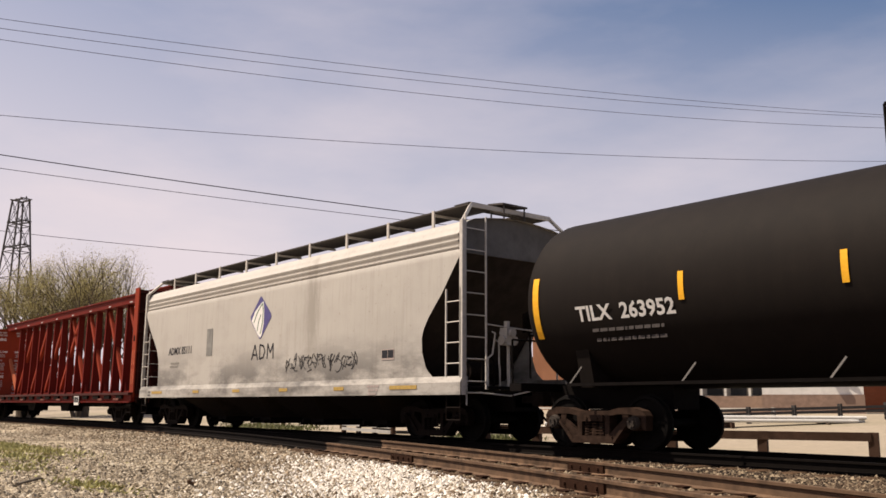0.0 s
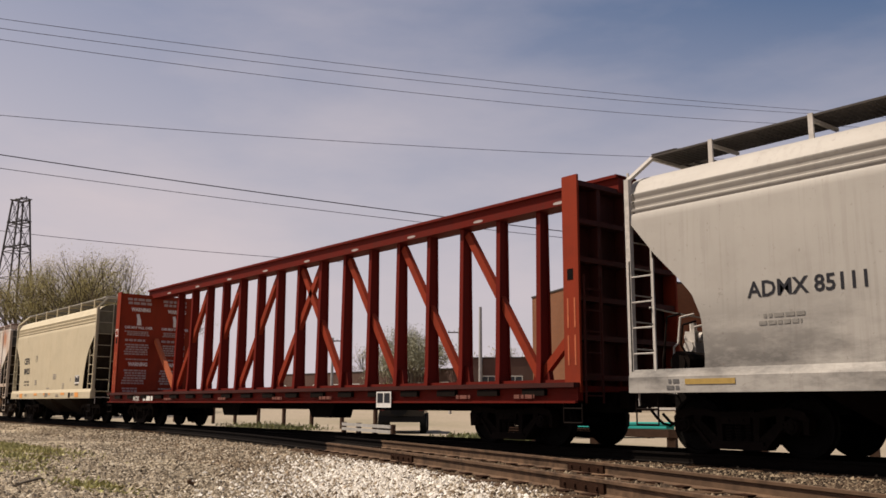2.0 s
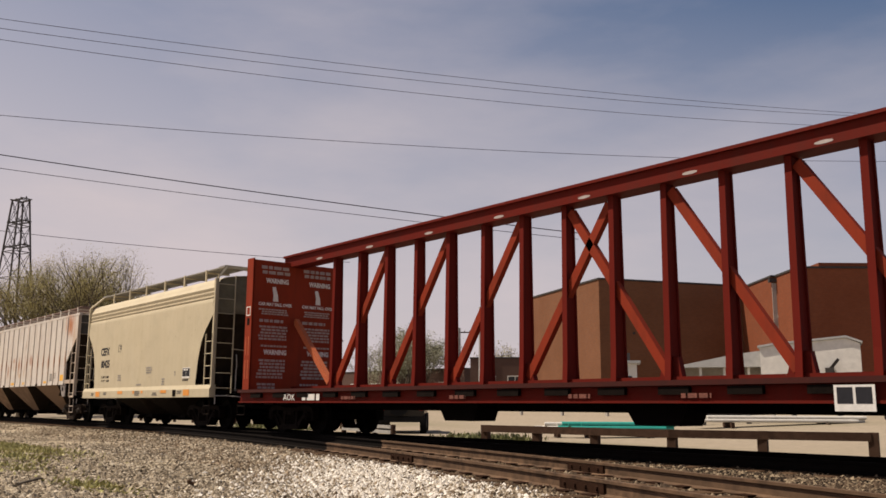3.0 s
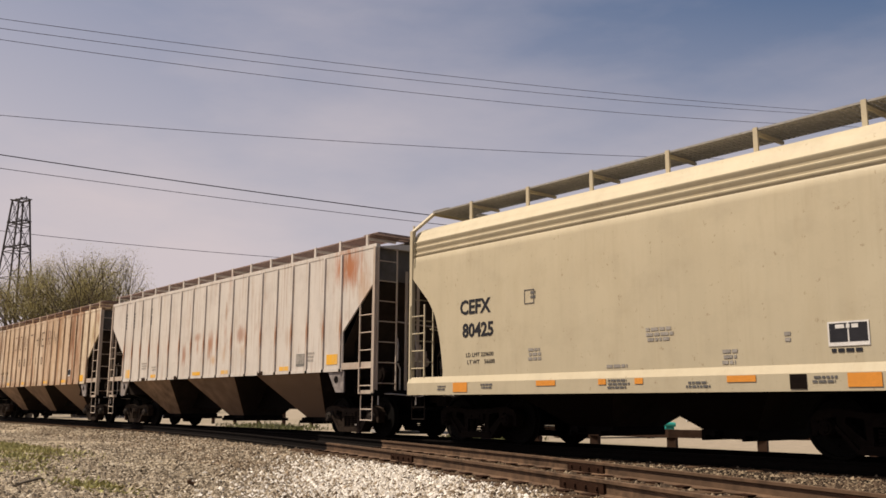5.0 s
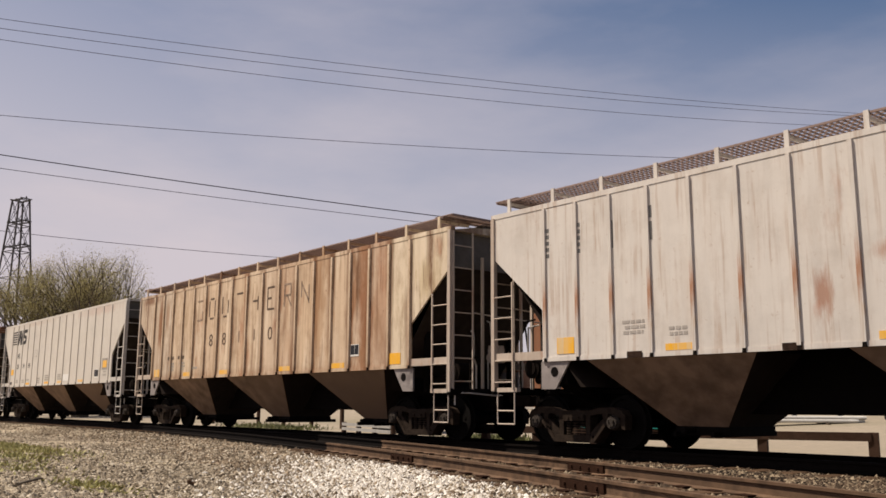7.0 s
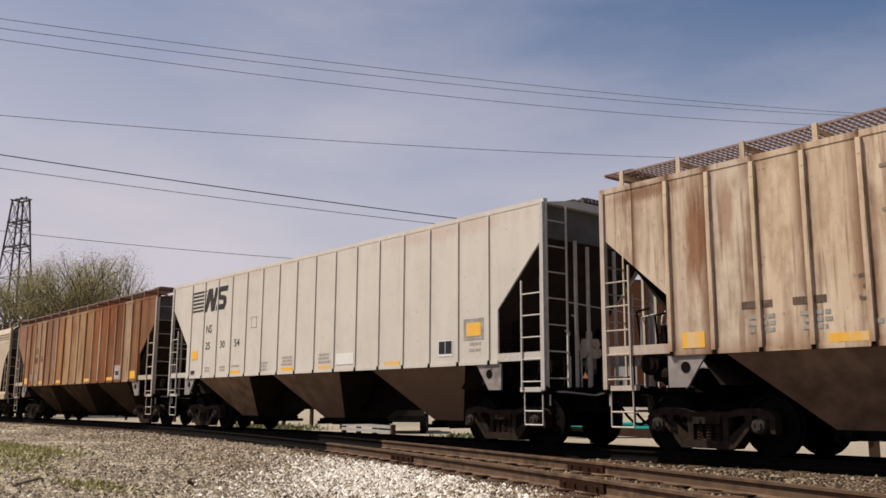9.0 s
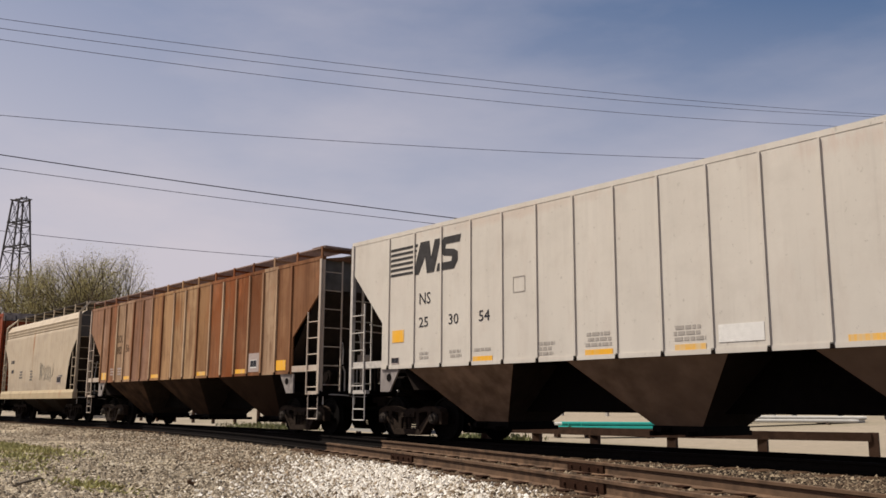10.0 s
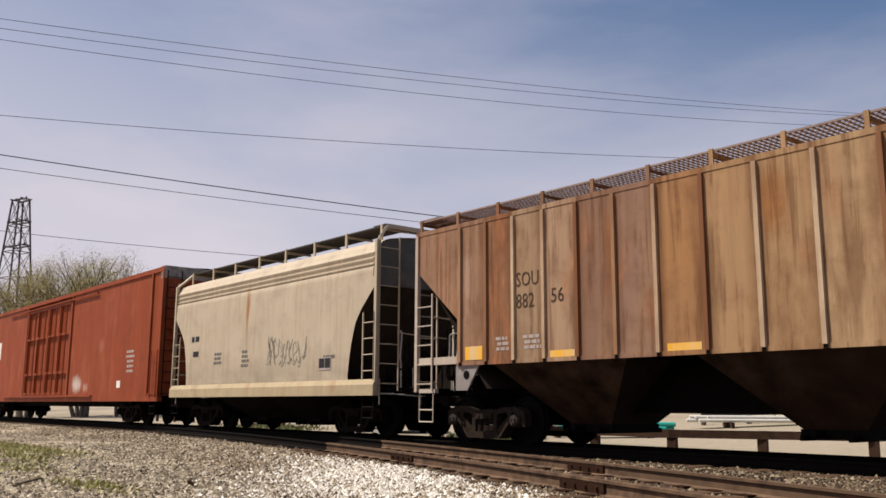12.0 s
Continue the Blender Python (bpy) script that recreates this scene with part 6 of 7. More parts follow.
bm = bmesh.new()
prism(bm, [(7.68, 5.02), (8.16, 4.97), (8.16, 4.93), (7.68, 4.98)], "y", -0.36, 0.36)
for x in (7.72, 8.12):
    for q in (-0.3, 0.3):
        rod(bm, (x, q, 4.5), (x, q, 4.95), 0.02, 5)
part("hatch_platform", bm, M["grating"], adm, "small raised roof grating")
before = set(adm.children)
grey_hopper_marks(adm)
for mark in set(adm.children) - before:      # the marks spread a little with the length of the car
    xs = [(mark.matrix_basis @ v.co).x for v in mark.data.vertices]
    mark.matrix_basis = Matrix.Translation((0.015 * (min(xs) + max(xs)) - 0.05, 0, 0)) @ mark.matrix_basis


def cream_hopper_marks(car):
    y = -1.604
    lettering(car, "CEFX", -3.97, y, 2.50, 0.27, M["dark_mark"], 0.96, bold=0.012)
    lettering(car, "80425", -3.89, y, 2.05, 0.26, M["dark_mark"], 0.98, bold=0.012)
    lettering(car, "LD LMT 229600", -3.79, y, 1.66, 0.08, M["dark_mark"], 1.05)
    lettering(car, "LT WT    56600", -3.75, y, 1.52, 0.08, M["dark_mark"], 1.05)
    hollow(car, -2.16, y, 2.56, 0.25, 0.26, 0.014, M["grey_mark"], "test_box")
    stencil_lines(car, -2.0, y, 2.78, 0.16, 2, 0.05, M["grey_mark"], 0.6, 31)
    for x, z, w, n, sd in ((0.55, 1.95, 0.6, 3, 32), (-2.1, 1.75, 0.35, 3, 33), (1.9, 1.55, 0.3, 3, 34), (-0.3, 1.40, 0.5, 1, 35), (2.9, 1.75, 0.1, 2, 36)):
        stencil_lines(car, x, y, z, w, n, 0.05, M["pale_mark"], 0.6, sd)
    framed(car, 3.53, 4.08, y, 1.52, 1.84, M["white_mark"], M["dark_mark"])
    stencil_lines(car, 3.60, y - 0.009, 1.80, 0.40, 1, 0.05, M["white_mark"], 1.2, 38)
    stencil_lines(car, 3.55, y, 1.49, 0.5, 1, 0.05, M["dark_mark"], 1.2, 39)
    tape(car, [(-3.90, 0.42), (4.0, 0.44)], -1.659, 0.99, 1.17, M["orange"], "orange reflective patch")
    tape(car, [(-1.60, 0.46), (2.24, 0.46), (-0.32, 0.16), (0.43, 0.16)], -1.659, 1.08, 1.17, M["orange"], "orange reflective patch")
    for x, z, w, n, sd in ((-0.22, 1.16, 0.5, 3, 41), (1.3, 1.10, 0.5, 2, 42), (-3.3, 1.14, 0.35, 2, 43), (3.3, 1.14, 0.4, 2, 44), (-4.6, 1.12, 0.3, 2, 45)):
        stencil_lines(car, x, -1.659, z, w, n, 0.035, M["grey_mark"], 0.6, sd)
    patch(car, "rusty_placard", M["truck_steel"], 2.98, 3.22, -1.659, 0.97, 1.17, "rusty placard holder")


cream_hopper_marks(cefx)


def old_hopper_marks(car):
    y = -1.604
    stencil_lines(car, -4.2, y, 2.75, 0.62, 1, 0.16, M["dark_mark"], 0.5, 51)
    stencil_lines(car, -4.15, y, 2.30, 0.72, 1, 0.16, M["dark_mark"], 0.5, 52)
    for x, z, w, n, sd in ((-2.6, 2.2, 0.5, 3, 53), (-0.9, 2.2, 0.5, 4, 54), (3.4, 1.9, 0.5, 1, 55)):
        stencil_lines(car, x, y, z, w, n, 0.07, M["grey_mark"], 0.8, sd)
    scribble(car, 0.6, 2.6, y, 1.7, 2.5, M["dull_spray"], 9, 10)
    framed(car, 3.2, 3.75, y, 1.55, 1.85, M["dull_mark"], M["dark_mark"])


old_hopper_marks(old)


def ns_marks(car):
    y = -1.572
    for i in range(6):
        z = 3.50 + i * 0.112
        bm = bmesh.new()
        prism(bm, [(-6.62, z), (-5.82 + i * 0.03, z), (-5.80 + i * 0.03, z + 0.055), (-6.60, z + 0.055)], "y", y - 0.004, y)
        part("emblem_stripe", bm, M["emblem_dark"], car, "dark emblem stripe")
    for pts in ([(-5.80, 3.46), (-5.62, 3.46), (-5.40, 3.82), (-5.34, 3.46), (-5.10, 3.46), (-4.88, 4.14), (-5.08, 4.14), (-5.20, 3.78), (-5.26, 4.14), (-5.56, 4.14)],
                [(-5.02, 3.46), (-4.46, 3.46), (-4.34, 3.62), (-4.34, 3.80), (-4.46, 3.86), (-4.74, 3.90), (-4.72, 3.99), (-4.28, 3.99), (-4.24, 4.14), (-4.78, 4.14), (-4.90, 4.0), (-4.90, 3.84), (-4.78, 3.76), (-4.52, 3.72), (-4.54, 3.62), (-4.98, 3.62)]):
        bm = bmesh.new()
        prism(bm, pts, "y", y - 0.004, y)
        part("emblem_block", bm, M["emblem_dark"], car, "dark slanting emblem block")
    lettering(car, "NS", -5.60, y - 0.003, 2.82, 0.24, M["dark_mark"], 0.95)
    for t, x in (("25", -5.60), ("30", -4.64), ("54", -3.72)):
        lettering(car, t, x, y - 0.003, 2.34, 0.21, M["dark_mark"], 1.12)
    patch(car, "worn_patch", M["pale_mark"], 6.00, 6.60, y + 0.004, 1.98, 2.40, "worn grey square behind the strip")
    tape(car, [(6.30, 0.42), (-6.32, 0.42)], y, 2.06, 2.32, M["yellow"])
    tape(car, [(3.62, 0.58), (0.90, 0.56), (-0.90, 0.60), (-3.60, 0.56)], y, 1.575, 1.665, M["yellow"])
    framed(car, 5.22, 5.66, y, 1.70, 2.02, M["white_mark"], M["dark_mark"])
    patch(car, "repaint_patch", M["white_mark"], 1.40, 2.14, y, 1.66, 1.92, "fresh white repaint patch")
    for x, z, w, n, sd in ((6.15, 1.94, 0.4, 1, 61), (6.1, 1.82, 0.5, 1, 62), (0.6, 1.95, 0.6, 3, 63), (-1.2, 1.95, 0.6, 3, 64), (-5.6, 1.82, 0.4, 2, 65), (-4.6, 1.82, 0.4, 2, 66), (-3.85, 1.82, 0.5, 1, 67), (-2.2, 1.85, 0.5, 3, 68)):
        stencil_lines(car, x, y, z, w, n, 0.055, M["chalk_ghost"], 0.6, sd)
    hollow(car, -2.75, y, 2.80, 0.32, 0.30, 0.016, M["chalk_ghost"], "test_box")
    framed(car, -6.55, -6.28, y, 1.60, 1.74, M["dull_mark"], M["dark_mark"])


before = set(ns.children)
ns_marks(ns)
for mark in set(ns.children) - before:
    mark.matrix_basis = Matrix.Translation((-0.13 if (mark.matrix_basis @ mark.data.vertices[0].co).x < -2 else 0.06, 0, 0)) @ mark.matrix_basis


def white_hopper_marks(car):
    y = -1.572
    tape(car, [(6.67, 0.48)], y, 1.67, 1.91, M["yellow"])
    tape(car, [(4.43, 0.54), (1.0, 0.46), (-0.9, 0.55), (-4.2, 0.52)], y, 1.585, 1.69, M["yellow"])
    tape(car, [(-6.55, 0.40)], y, 1.62, 1.90, M["yellow"])
    framed(car, 5.0, 5.40, y, 1.68, 1.98, M["grey_plate"], M["pale_mark"])
    bm = bmesh.new()
    for x in (-6.98, -6.24):
        for i in range(5):
            box(bm, x, x + 0.07, y - 0.004, y, 3.34 + i * 0.115, 3.41 + i * 0.115)
    part("reporting_blocks", bm, M["grey_mark"], car, "small faded dark blocks")
    for x, z0, z1 in ((-5.54, 3.33, 3.80), (-4.74, 3.36, 3.66), (-4.74, 3.72, 3.92)):
        patch(car, "dark_bar", M["grey_mark"], x, x + 0.10, y, z0, z1, "dark upright bar marking")
    for x in (-5.2, -2.5, 3.0):
        patch(car, "tie_bracket", M["truck_rust"], x, x + 0.3, y - 0.02, 1.50, 1.60)
    for x, z, w, n, sd in ((5.5, 2.0, 0.4, 3, 71), (-5.3, 2.1, 0.5, 3, 72), (-4.4, 1.95, 0.4, 2, 73)):
        stencil_lines(car, x, y, z, w, n, 0.05, M["chalk_ghost"], 0.7, sd)


white_hopper_marks(g5)


def tan_hopper_marks(car):
    y = -1.572
    ribs = rib_places({})
    # tall worn strokes, one broken figure to a panel
    worn = {4: [(0, 0, 1, 0), (1, 0, 1, 0.45), (0, 1, 1, 1)],
            5: [(0, 0.1, 0, 0.9), (1, 0.1, 1, 0.9), (0.15, 0, 0.85, 0), (0.15, 1, 0.85, 1)],
            6: [(0, 0.15, 0, 1), (1, 0.15, 1, 0.8), (0.2, 0, 0.8, 0)],
            7: [(0, 1, 1, 1)],
            8: [(1, 0.05, 1, 0.7), (0.2, 0.5, 1, 0.5)],
            9: [(0, 0, 0, 1), (0, 0, 1, 0), (0, 0.5, 0.6, 0.5), (0, 1, 1, 1)],
            10: [(0, 0, 0, 1), (0, 1, 0.9, 1), (0.9, 0.55, 0.9, 1), (0, 0.5, 0.9, 0.5), (0.4, 0.5, 1, 0)],
            11: [(0, 0.3, 0, 1), (0, 0.9, 1, 0.1), (1, 0, 1, 0.8)]}
    for k, strokes in worn.items():
        x = (ribs[k] + ribs[k + 1]) / 2 - 0.18
        bm = bmesh.new()
        for ax, az, bx, bz in strokes:
            bar(bm, (x + 0.36 * ax, y - 0.002, 3.24 + 0.58 * az), (x + 0.36 * bx, y - 0.002, 3.24 + 0.58 * bz), 0.004, 0.05)
        part("faded_figure", bm, M["pale_ink" if k in (4, 10, 11) else "faded_ink"], car, "faded dark painted strokes")
    for k, t in ((5, "8"), (6, "8"), (9, "0")):
        lettering(car, t, (ribs[k] + ribs[k + 1]) / 2 - 0.13, y - 0.002, 2.42, 0.36, M["faded_ink"], 1.1)
    for k in (7, 8):
        x = (ribs[k] + ribs[k + 1]) / 2
        patch(car, "faded_bar", M["pale_ink"], x, x + 0.06, y, 2.46, 2.76, "faded dark bar")
    tape(car, [(6.48, 0.46), (-6.62, 0.40)], y, 1.60, 1.84, M["yellow"])
    tape(car, [(4.25, 0.55), (1.75, 0.55), (-1.75, 0.5), (-4.25, 0.55)], y, 1.58, 1.70, M["yellow"])
    framed(car, 4.78, 5.12, y, 1.83, 2.10, M["white_mark"], M["dark_mark"])
    for x in (-5.78, -4.99):
        patch(car, "painted_out_bar", M["faded_ink"], x, x + 0.48, y, 2.12, 2.22, "painted-out dark bar")
    for x, z, w, n, sd in ((-5.7, 2.02, 0.5, 3, 81), (-4.9, 2.02, 0.5, 3, 82), (-4.0, 1.85, 0.5, 1, 83)):
        stencil_lines(car, x, y, z, w, n, 0.06, M["pale_mark"], 0.6, sd)
    lettering(car, "3", -4.1, y, 2.1, 0.36, M["faded_ink"], 1.0)


tan_hopper_marks(g6)


def brown_hopper_marks(car):
    y = -1.572
    lettering(car, "SOU", -5.44, y - 0.002, 2.90, 0.27, M["brown_ink"], 0.80)
    lettering(car, "882", -5.44, y - 0.002, 2.50, 0.27, M["brown_ink"], 0.84)
    lettering(car, "56", -4.56, y - 0.002, 2.54, 0.26, M["brown_ink"], 0.9)
    tape(car, [(6.56, 0.5), (-6.62, 0.5)], y, 1.60, 1.86, M["yellow"])
    tape(car, [(4.3, 0.58), (1.78, 0.58), (-1.78, 0.62), (-4.3, 0.58)], y, 1.57, 1.69, M["yellow"])
    patch(car, "pale_panel", M["dull_mark"], 4.78, 5.38, y, 1.60, 2.10, "pale repainted panel")
    framed(car, 4.90, 5.26, y - 0.006, 1.70, 1.92, M["white_mark"], M["dark_mark"])
    for x, z, w, n, sd in ((-6.0, 2.0, 0.4, 3, 91), (-5.3, 2.0, 0.5, 3, 92)):
        stencil_lines(car, x, y, z, w, n, 0.06, M["dull_mark"], 0.6, sd)


brown_hopper_marks(g8)

# ---------------------------------------------------------------- buildings across the lot


def window(parent, x, y, z0, z1, w, frame_mat):
    """A sash window in a wall that faces -y: recessed dark glass, frame, bar and sill."""
    bm = bmesh.new()
    box(bm, x - w / 2, x + w / 2, y - 0.01, y + 0.05, z0, z1)
    win = part("window", bm, M["glass_dark"], parent, "dark sash window")
    bm = bmesh.new()
    t = 0.08
    for a, b, c, d in ((x - w / 2 - t, x - w / 2, z0, z1), (x + w / 2, x + w / 2 + t, z0, z1), (x - w / 2 - t, x + w / 2 + t, z1, z1 + t), (x - w / 2, x + w / 2, (z0 + z1) / 2 - 0.03, (z0 + z1) / 2 + 0.03), (x - 0.025, x + 0.025, z0, z1)):
        box(bm, a, b, y - 0.05, y - 0.008, c, d)
    part("frame", bm, frame_mat, win)
    bm = bmesh.new()
    box(bm, x - w / 2 - 0.15, x + w / 2 + 0.15, y - 0.14, y + 0.02, z0 - 0.14, z0)
    part("sill", bm, M["concrete"], win)


def block(name, at, yaw, lx, ly, hgt, mat, label):
    """A flat-roofed building: its near corner at the origin, lx along its front, ly deep."""
    b = new(name)
    b.matrix_basis = pose(*at, 0, 0, yaw)
    tagged(b, label, "building")
    t = 0.35
    for a in ((0, lx, 0, t), (0, lx, ly - t, ly), (0, t, t, ly - t), (lx - t, lx, t, ly - t)):
        bm = bmesh.new()
        box(bm, *a, -0.5, hgt)
        part("wall", bm, mat, b)
    bm = bmesh.new()
    box(bm, t, lx - t, t, ly - t, hgt - 0.7, hgt - 0.5)
    part("roof", bm, M["roof_dark"], b)
    bm = bmesh.new()
    for a in ((-0.06, lx + 0.06, -0.06, t + 0.05), (-0.06, lx + 0.06, ly - t - 0.05, ly + 0.06), (-0.06, t + 0.05, t + 0.05, ly - t - 0.05), (lx - t - 0.05, lx + 0.06, t + 0.05, ly - t - 0.05)):
        box(bm, *a, hgt, hgt + 0.12)
    part("coping", bm, M["roof_dark"], b)
    return b


brown = block("brick_warehouse", (-39.8, 33.3, 0), 68.0, 17.5, 11.5, 9.25, M["brick_brown"], "large brown brick warehouse with a plain blind wall")
for i in range(3):
    bm = bmesh.new()
    box(bm, 2.5 + i * 1.2, 2.65 + i * 1.2, -0.06, -0.005, 5.6, 5.75)
    part("anchor_plate", bm, M["roof_dark"], brown)

red = block("brick_shop", (-30.95, 40.0, 0), 50.5, 3.1, 8.0, 9.1, M["brick_red"], "two-storey red brick shop with sash windows")
for x in (0.7, 2.35):
    window(red, x, 0.0, 6.6, 7.95, 0.62, M["white_wood"])
bm = bmesh.new()
box(bm, -0.2, 3.35, -0.22, 0.1, 8.75, 9.0)
part("cornice", bm, M["roof_dark"], red)
# Pale strip painted as the sunlit edge of the corner wall.
bm = bmesh.new()
box(bm, 0.0, 0.35, -0.05, 0.0, -0.4, 8.7)
part("lit_corner_strip", bm, M["concrete"], red)
red2 = block("brick_hall", (-27.85, 37.8, 0), 50.5, 26.0, 9.0, 9.1, M["brick_red"], "tall red brick hall with a white downpipe")
bm = bmesh.new()
rod(bm, (-0.12, -0.12, 3.6), (-0.12, -0.12, 9.1), 0.12, 8)
part("downpipe", bm, M["white_wood"], red2, "white downpipe")
bm = bmesh.new()
box(bm, 1.4, 26.0, 0.3, 8.5, 9.22, 9.5)
part("upper_parapet", bm, M["brick_red"], red2)

shed = new("white_shed")
shed.matrix_basis = pose(-24.2, 27.0, 0, 0, 0, 28.0)
tagged(shed, "low white-painted shed beside a grey canopy", "building")
bm = bmesh.new()
prism(bm, [(0.0, -0.5), (4.5, -0.5), (4.5, 3.75), (3.9, 4.02), (0.6, 3.72), (0.0, 3.62)], "y", 0.0, 7.0)
part("wall", bm, M["white_wall"], shed)
bm = bmesh.new()
box(bm, -0.03, 4.53, -0.05, 0.0, -0.5, 1.35)
part("plinth", bm, M["tan_base"], shed, "dusty pinkish tan plinth")
bm = bmesh.new()
prism(bm, [(-0.1, 3.62), (0.6, 3.73), (3.9, 4.03), (4.6, 3.75), (4.6, 3.85), (3.9, 4.13), (0.6, 3.83), (-0.1, 3.72)], "y", -0.1, 7.1)
part("roof", bm, M["metal_roof"], shed)
bm = bmesh.new()
bar(bm, (3.1, -0.06, 2.5), (3.5, -0.3, 3.0), 0.12, 0.14)
box(bm, 2.9, 3.3, -0.35, -0.02, 2.35, 2.6)
part("wall_lamp", bm, M["roof_dark"], shed)

canopy = new("canopy_building")
canopy.matrix_basis = pose(-29.2, 27.0, 0, 0, 0, 28.0)
tagged(canopy, "low storefront under a pale metal canopy roof", "building")
bm = bmesh.new()
prism(bm, [(-0.3, 2.78), (5.2, 2.78), (5.2, 3.62), (4.2, 3.58), (3.0, 3.42)], "y", -0.4, 6.0)
part("roof", bm, M["metal_roof"], canopy)
bm = bmesh.new()
box(bm, 0.0, 5.0, 0.6, 6.0, -0.5, 2.78)
part("wall", bm, M["grey_wall"], canopy)
bm = bmesh.new()
box(bm, -0.1, 5.0, -0.32, -0.26, -0.5, 1.3)
part("front_railing", bm, M["tan_base"], canopy, "dusty pinkish tan boarded front")
for x in (0.1, 1.3, 2.5, 3.7, 4.8):
    bm = bmesh.new()
    box(bm, x - 0.06, x + 0.06, -0.25, -0.13, -0.5, 2.78)
    part("post", bm, M["white_wood"], canopy)
for x in (0.7, 1.9, 3.1, 4.2):
    bm = bmesh.new()
    box(bm, x - 0.4, x + 0.4, 0.56, 0.64, 1.35, 2.3)
    part("window", bm, M["glass_dark"], canopy)

kiosk = new("white_kiosk")
kiosk.matrix_basis = pose(-32.6, 26.1, 0, 0, 0, 40)
tagged(kiosk, "small cluttered white kiosk with a rooftop unit", "building")
bm = bmesh.new()
box(bm, 0, 1.2, 0, 1.6, -0.5, 3.1)
part("wall", bm, M["white_wall"], kiosk)
bm = bmesh.new()
box(bm, -0.2, 1.4, -0.2, 1.8, 3.1, 3.25)
part("roof", bm, M["metal_roof"], kiosk)
bm = bmesh.new()
box(bm, 0.35, 0.85, 0.4, 1.0, 3.25, 3.7)
part("roof_unit", bm, M["galv"], kiosk)
for x in (0.3, 0.8):
    bm = bmesh.new()
    box(bm, x - 0.12, x + 0.12, -0.03, 0.02, 1.4, 2.4)
    part("window", bm, M["glass_dark"], kiosk)

low = block("low_brick_building", (-60.5, 39.8, 0), 40.0, 10.5, 8.0, 4.9, M["brick_dark"], "long low dark brick building with a flat roof")
for x in (1.6, 4.0, 6.4, 8.8):
    window(low, x, 0.0, 1.8, 3.3, 1.2, M["white_wood"])
low2 = block("low_brick_building", (-108.0, 46.0, 0), 5.0, 36.0, 10.0, 4.6, M["brick_dark"], "long low dark brick building in the distance")
for i in range(9):
    window(low2, 2.5 + i * 3.8, 0.0, 1.6, 3.2, 1.5, M["white_wood"])

# ---------------------------------------------------------------- poles, tower and wires


def lattice_tower(at, base, top, height, levels):
    tw = new("lattice_tower")
    tw.matrix_basis = pose(*at, 0, 0, 18)
    tagged(tw, "grey steel lattice transmission tower", "tower")

    def corner(k, z):
        w = base + (top - base) * (z / height)
        return Vector(((-1, 1, 1, -1)[k] * w / 2, (-1, -1, 1, 1)[k] * w / 2, z))
    for k in range(4):
        bm = bmesh.new()
        bar(bm, corner(k, 0), corner(k, height), 0.15, 0.15)
        part("leg", bm, M["galv"], tw)
        for i in range(levels):
            z0, z1 = height * i / levels, height * (i + 1) / levels
            j = (k + 1) % 4
            for a, b, t in ((corner(k, z0), corner(j, z1), 0.05), (corner(j, z0), corner(k, z1), 0.05), (corner(k, z1), corner(j, z1), 0.08)):
                bm = bmesh.new()
                bar(bm, a, b, t, t)
                part("brace", bm, M["galv"], tw)
    for z, w in ((height, 2.0), (height - 2.6, 2.5), (height - 5.4, 2.9)):
        bm = bmesh.new()
        for y in (-0.5, 0.5):
            bar(bm, (-w / 2, y, z), (w / 2, y, z), 0.14, 0.14)
        for x in (-w / 2, w / 2):
            bar(bm, (x, -0.7, z + 0.1), (x, 0.7, z + 0.1), 0.12, 0.12)
            rod(bm, (x, 0, z), (x, 0, z + 0.35), 0.09, 6)
        part("crossarm", bm, M["galv"], tw)


lattice_tower((-108.1, 12.9, -0.4), 4.4, 1.3, 24.1, 8)


def utility_pole(at, height, arms):
    p = new("utility_pole")
    p.matrix_basis = pose(*at)
    tagged(p, "weathered grey utility pole with crossarms", "pole")
    bm = bmesh.new()
    rod(bm, (0, 0, -0.5), (0, 0, height), 0.20, 10, 0.13)
    part("shaft", bm, M["pale_pole"], p)
    for z in arms:
        bm = bmesh.new()
        bar(bm, (-0.9, -0.9, z), (0.9, 0.9, z), 0.12, 0.12)
        for q in (-0.8, -0.4, 0.4, 0.8):
            rod(bm, (q, q, z), (q, q, z + 0.2), 0.04, 6)
        part("crossarm", bm, M["post_wood"], p)


utility_pole((-59.7, 40.3, -0.4), 9.9, ())
utility_pole((-90.0, 44.0, -0.4), 9.0, (8.6,))
utility_pole((-74.0, 50.0, -0.4), 9.5, (9.0,))


def cable(name, a, b, sag, r, pieces=40):
    """A cable hanging between two points, drawn on past both."""
    a, b = Vector(a), Vector(b)
    bm = bmesh.new()
    prev = None
    for i in range(pieces + 1):
        u = -0.35 + 1.7 * i / pieces
        p = a.lerp(b, u) + Vector((0, 0, -4 * sag * u * (1 - u)))
        ring = [bm.verts.new(p + Vector((0, r * math.cos(k * 2.094), r * math.sin(k * 2.094)))) for k in range(3)]
        if prev:
            for k in range(3):
                bm.faces.new((prev[k], prev[(k + 1) % 3], ring[(k + 1) % 3], ring[k]))
        prev = ring
    ob = part(name, bm, M["wire"], None)
    tagged(ob, "thin dark overhead power cable against the sky", "cable", "overhead cables")


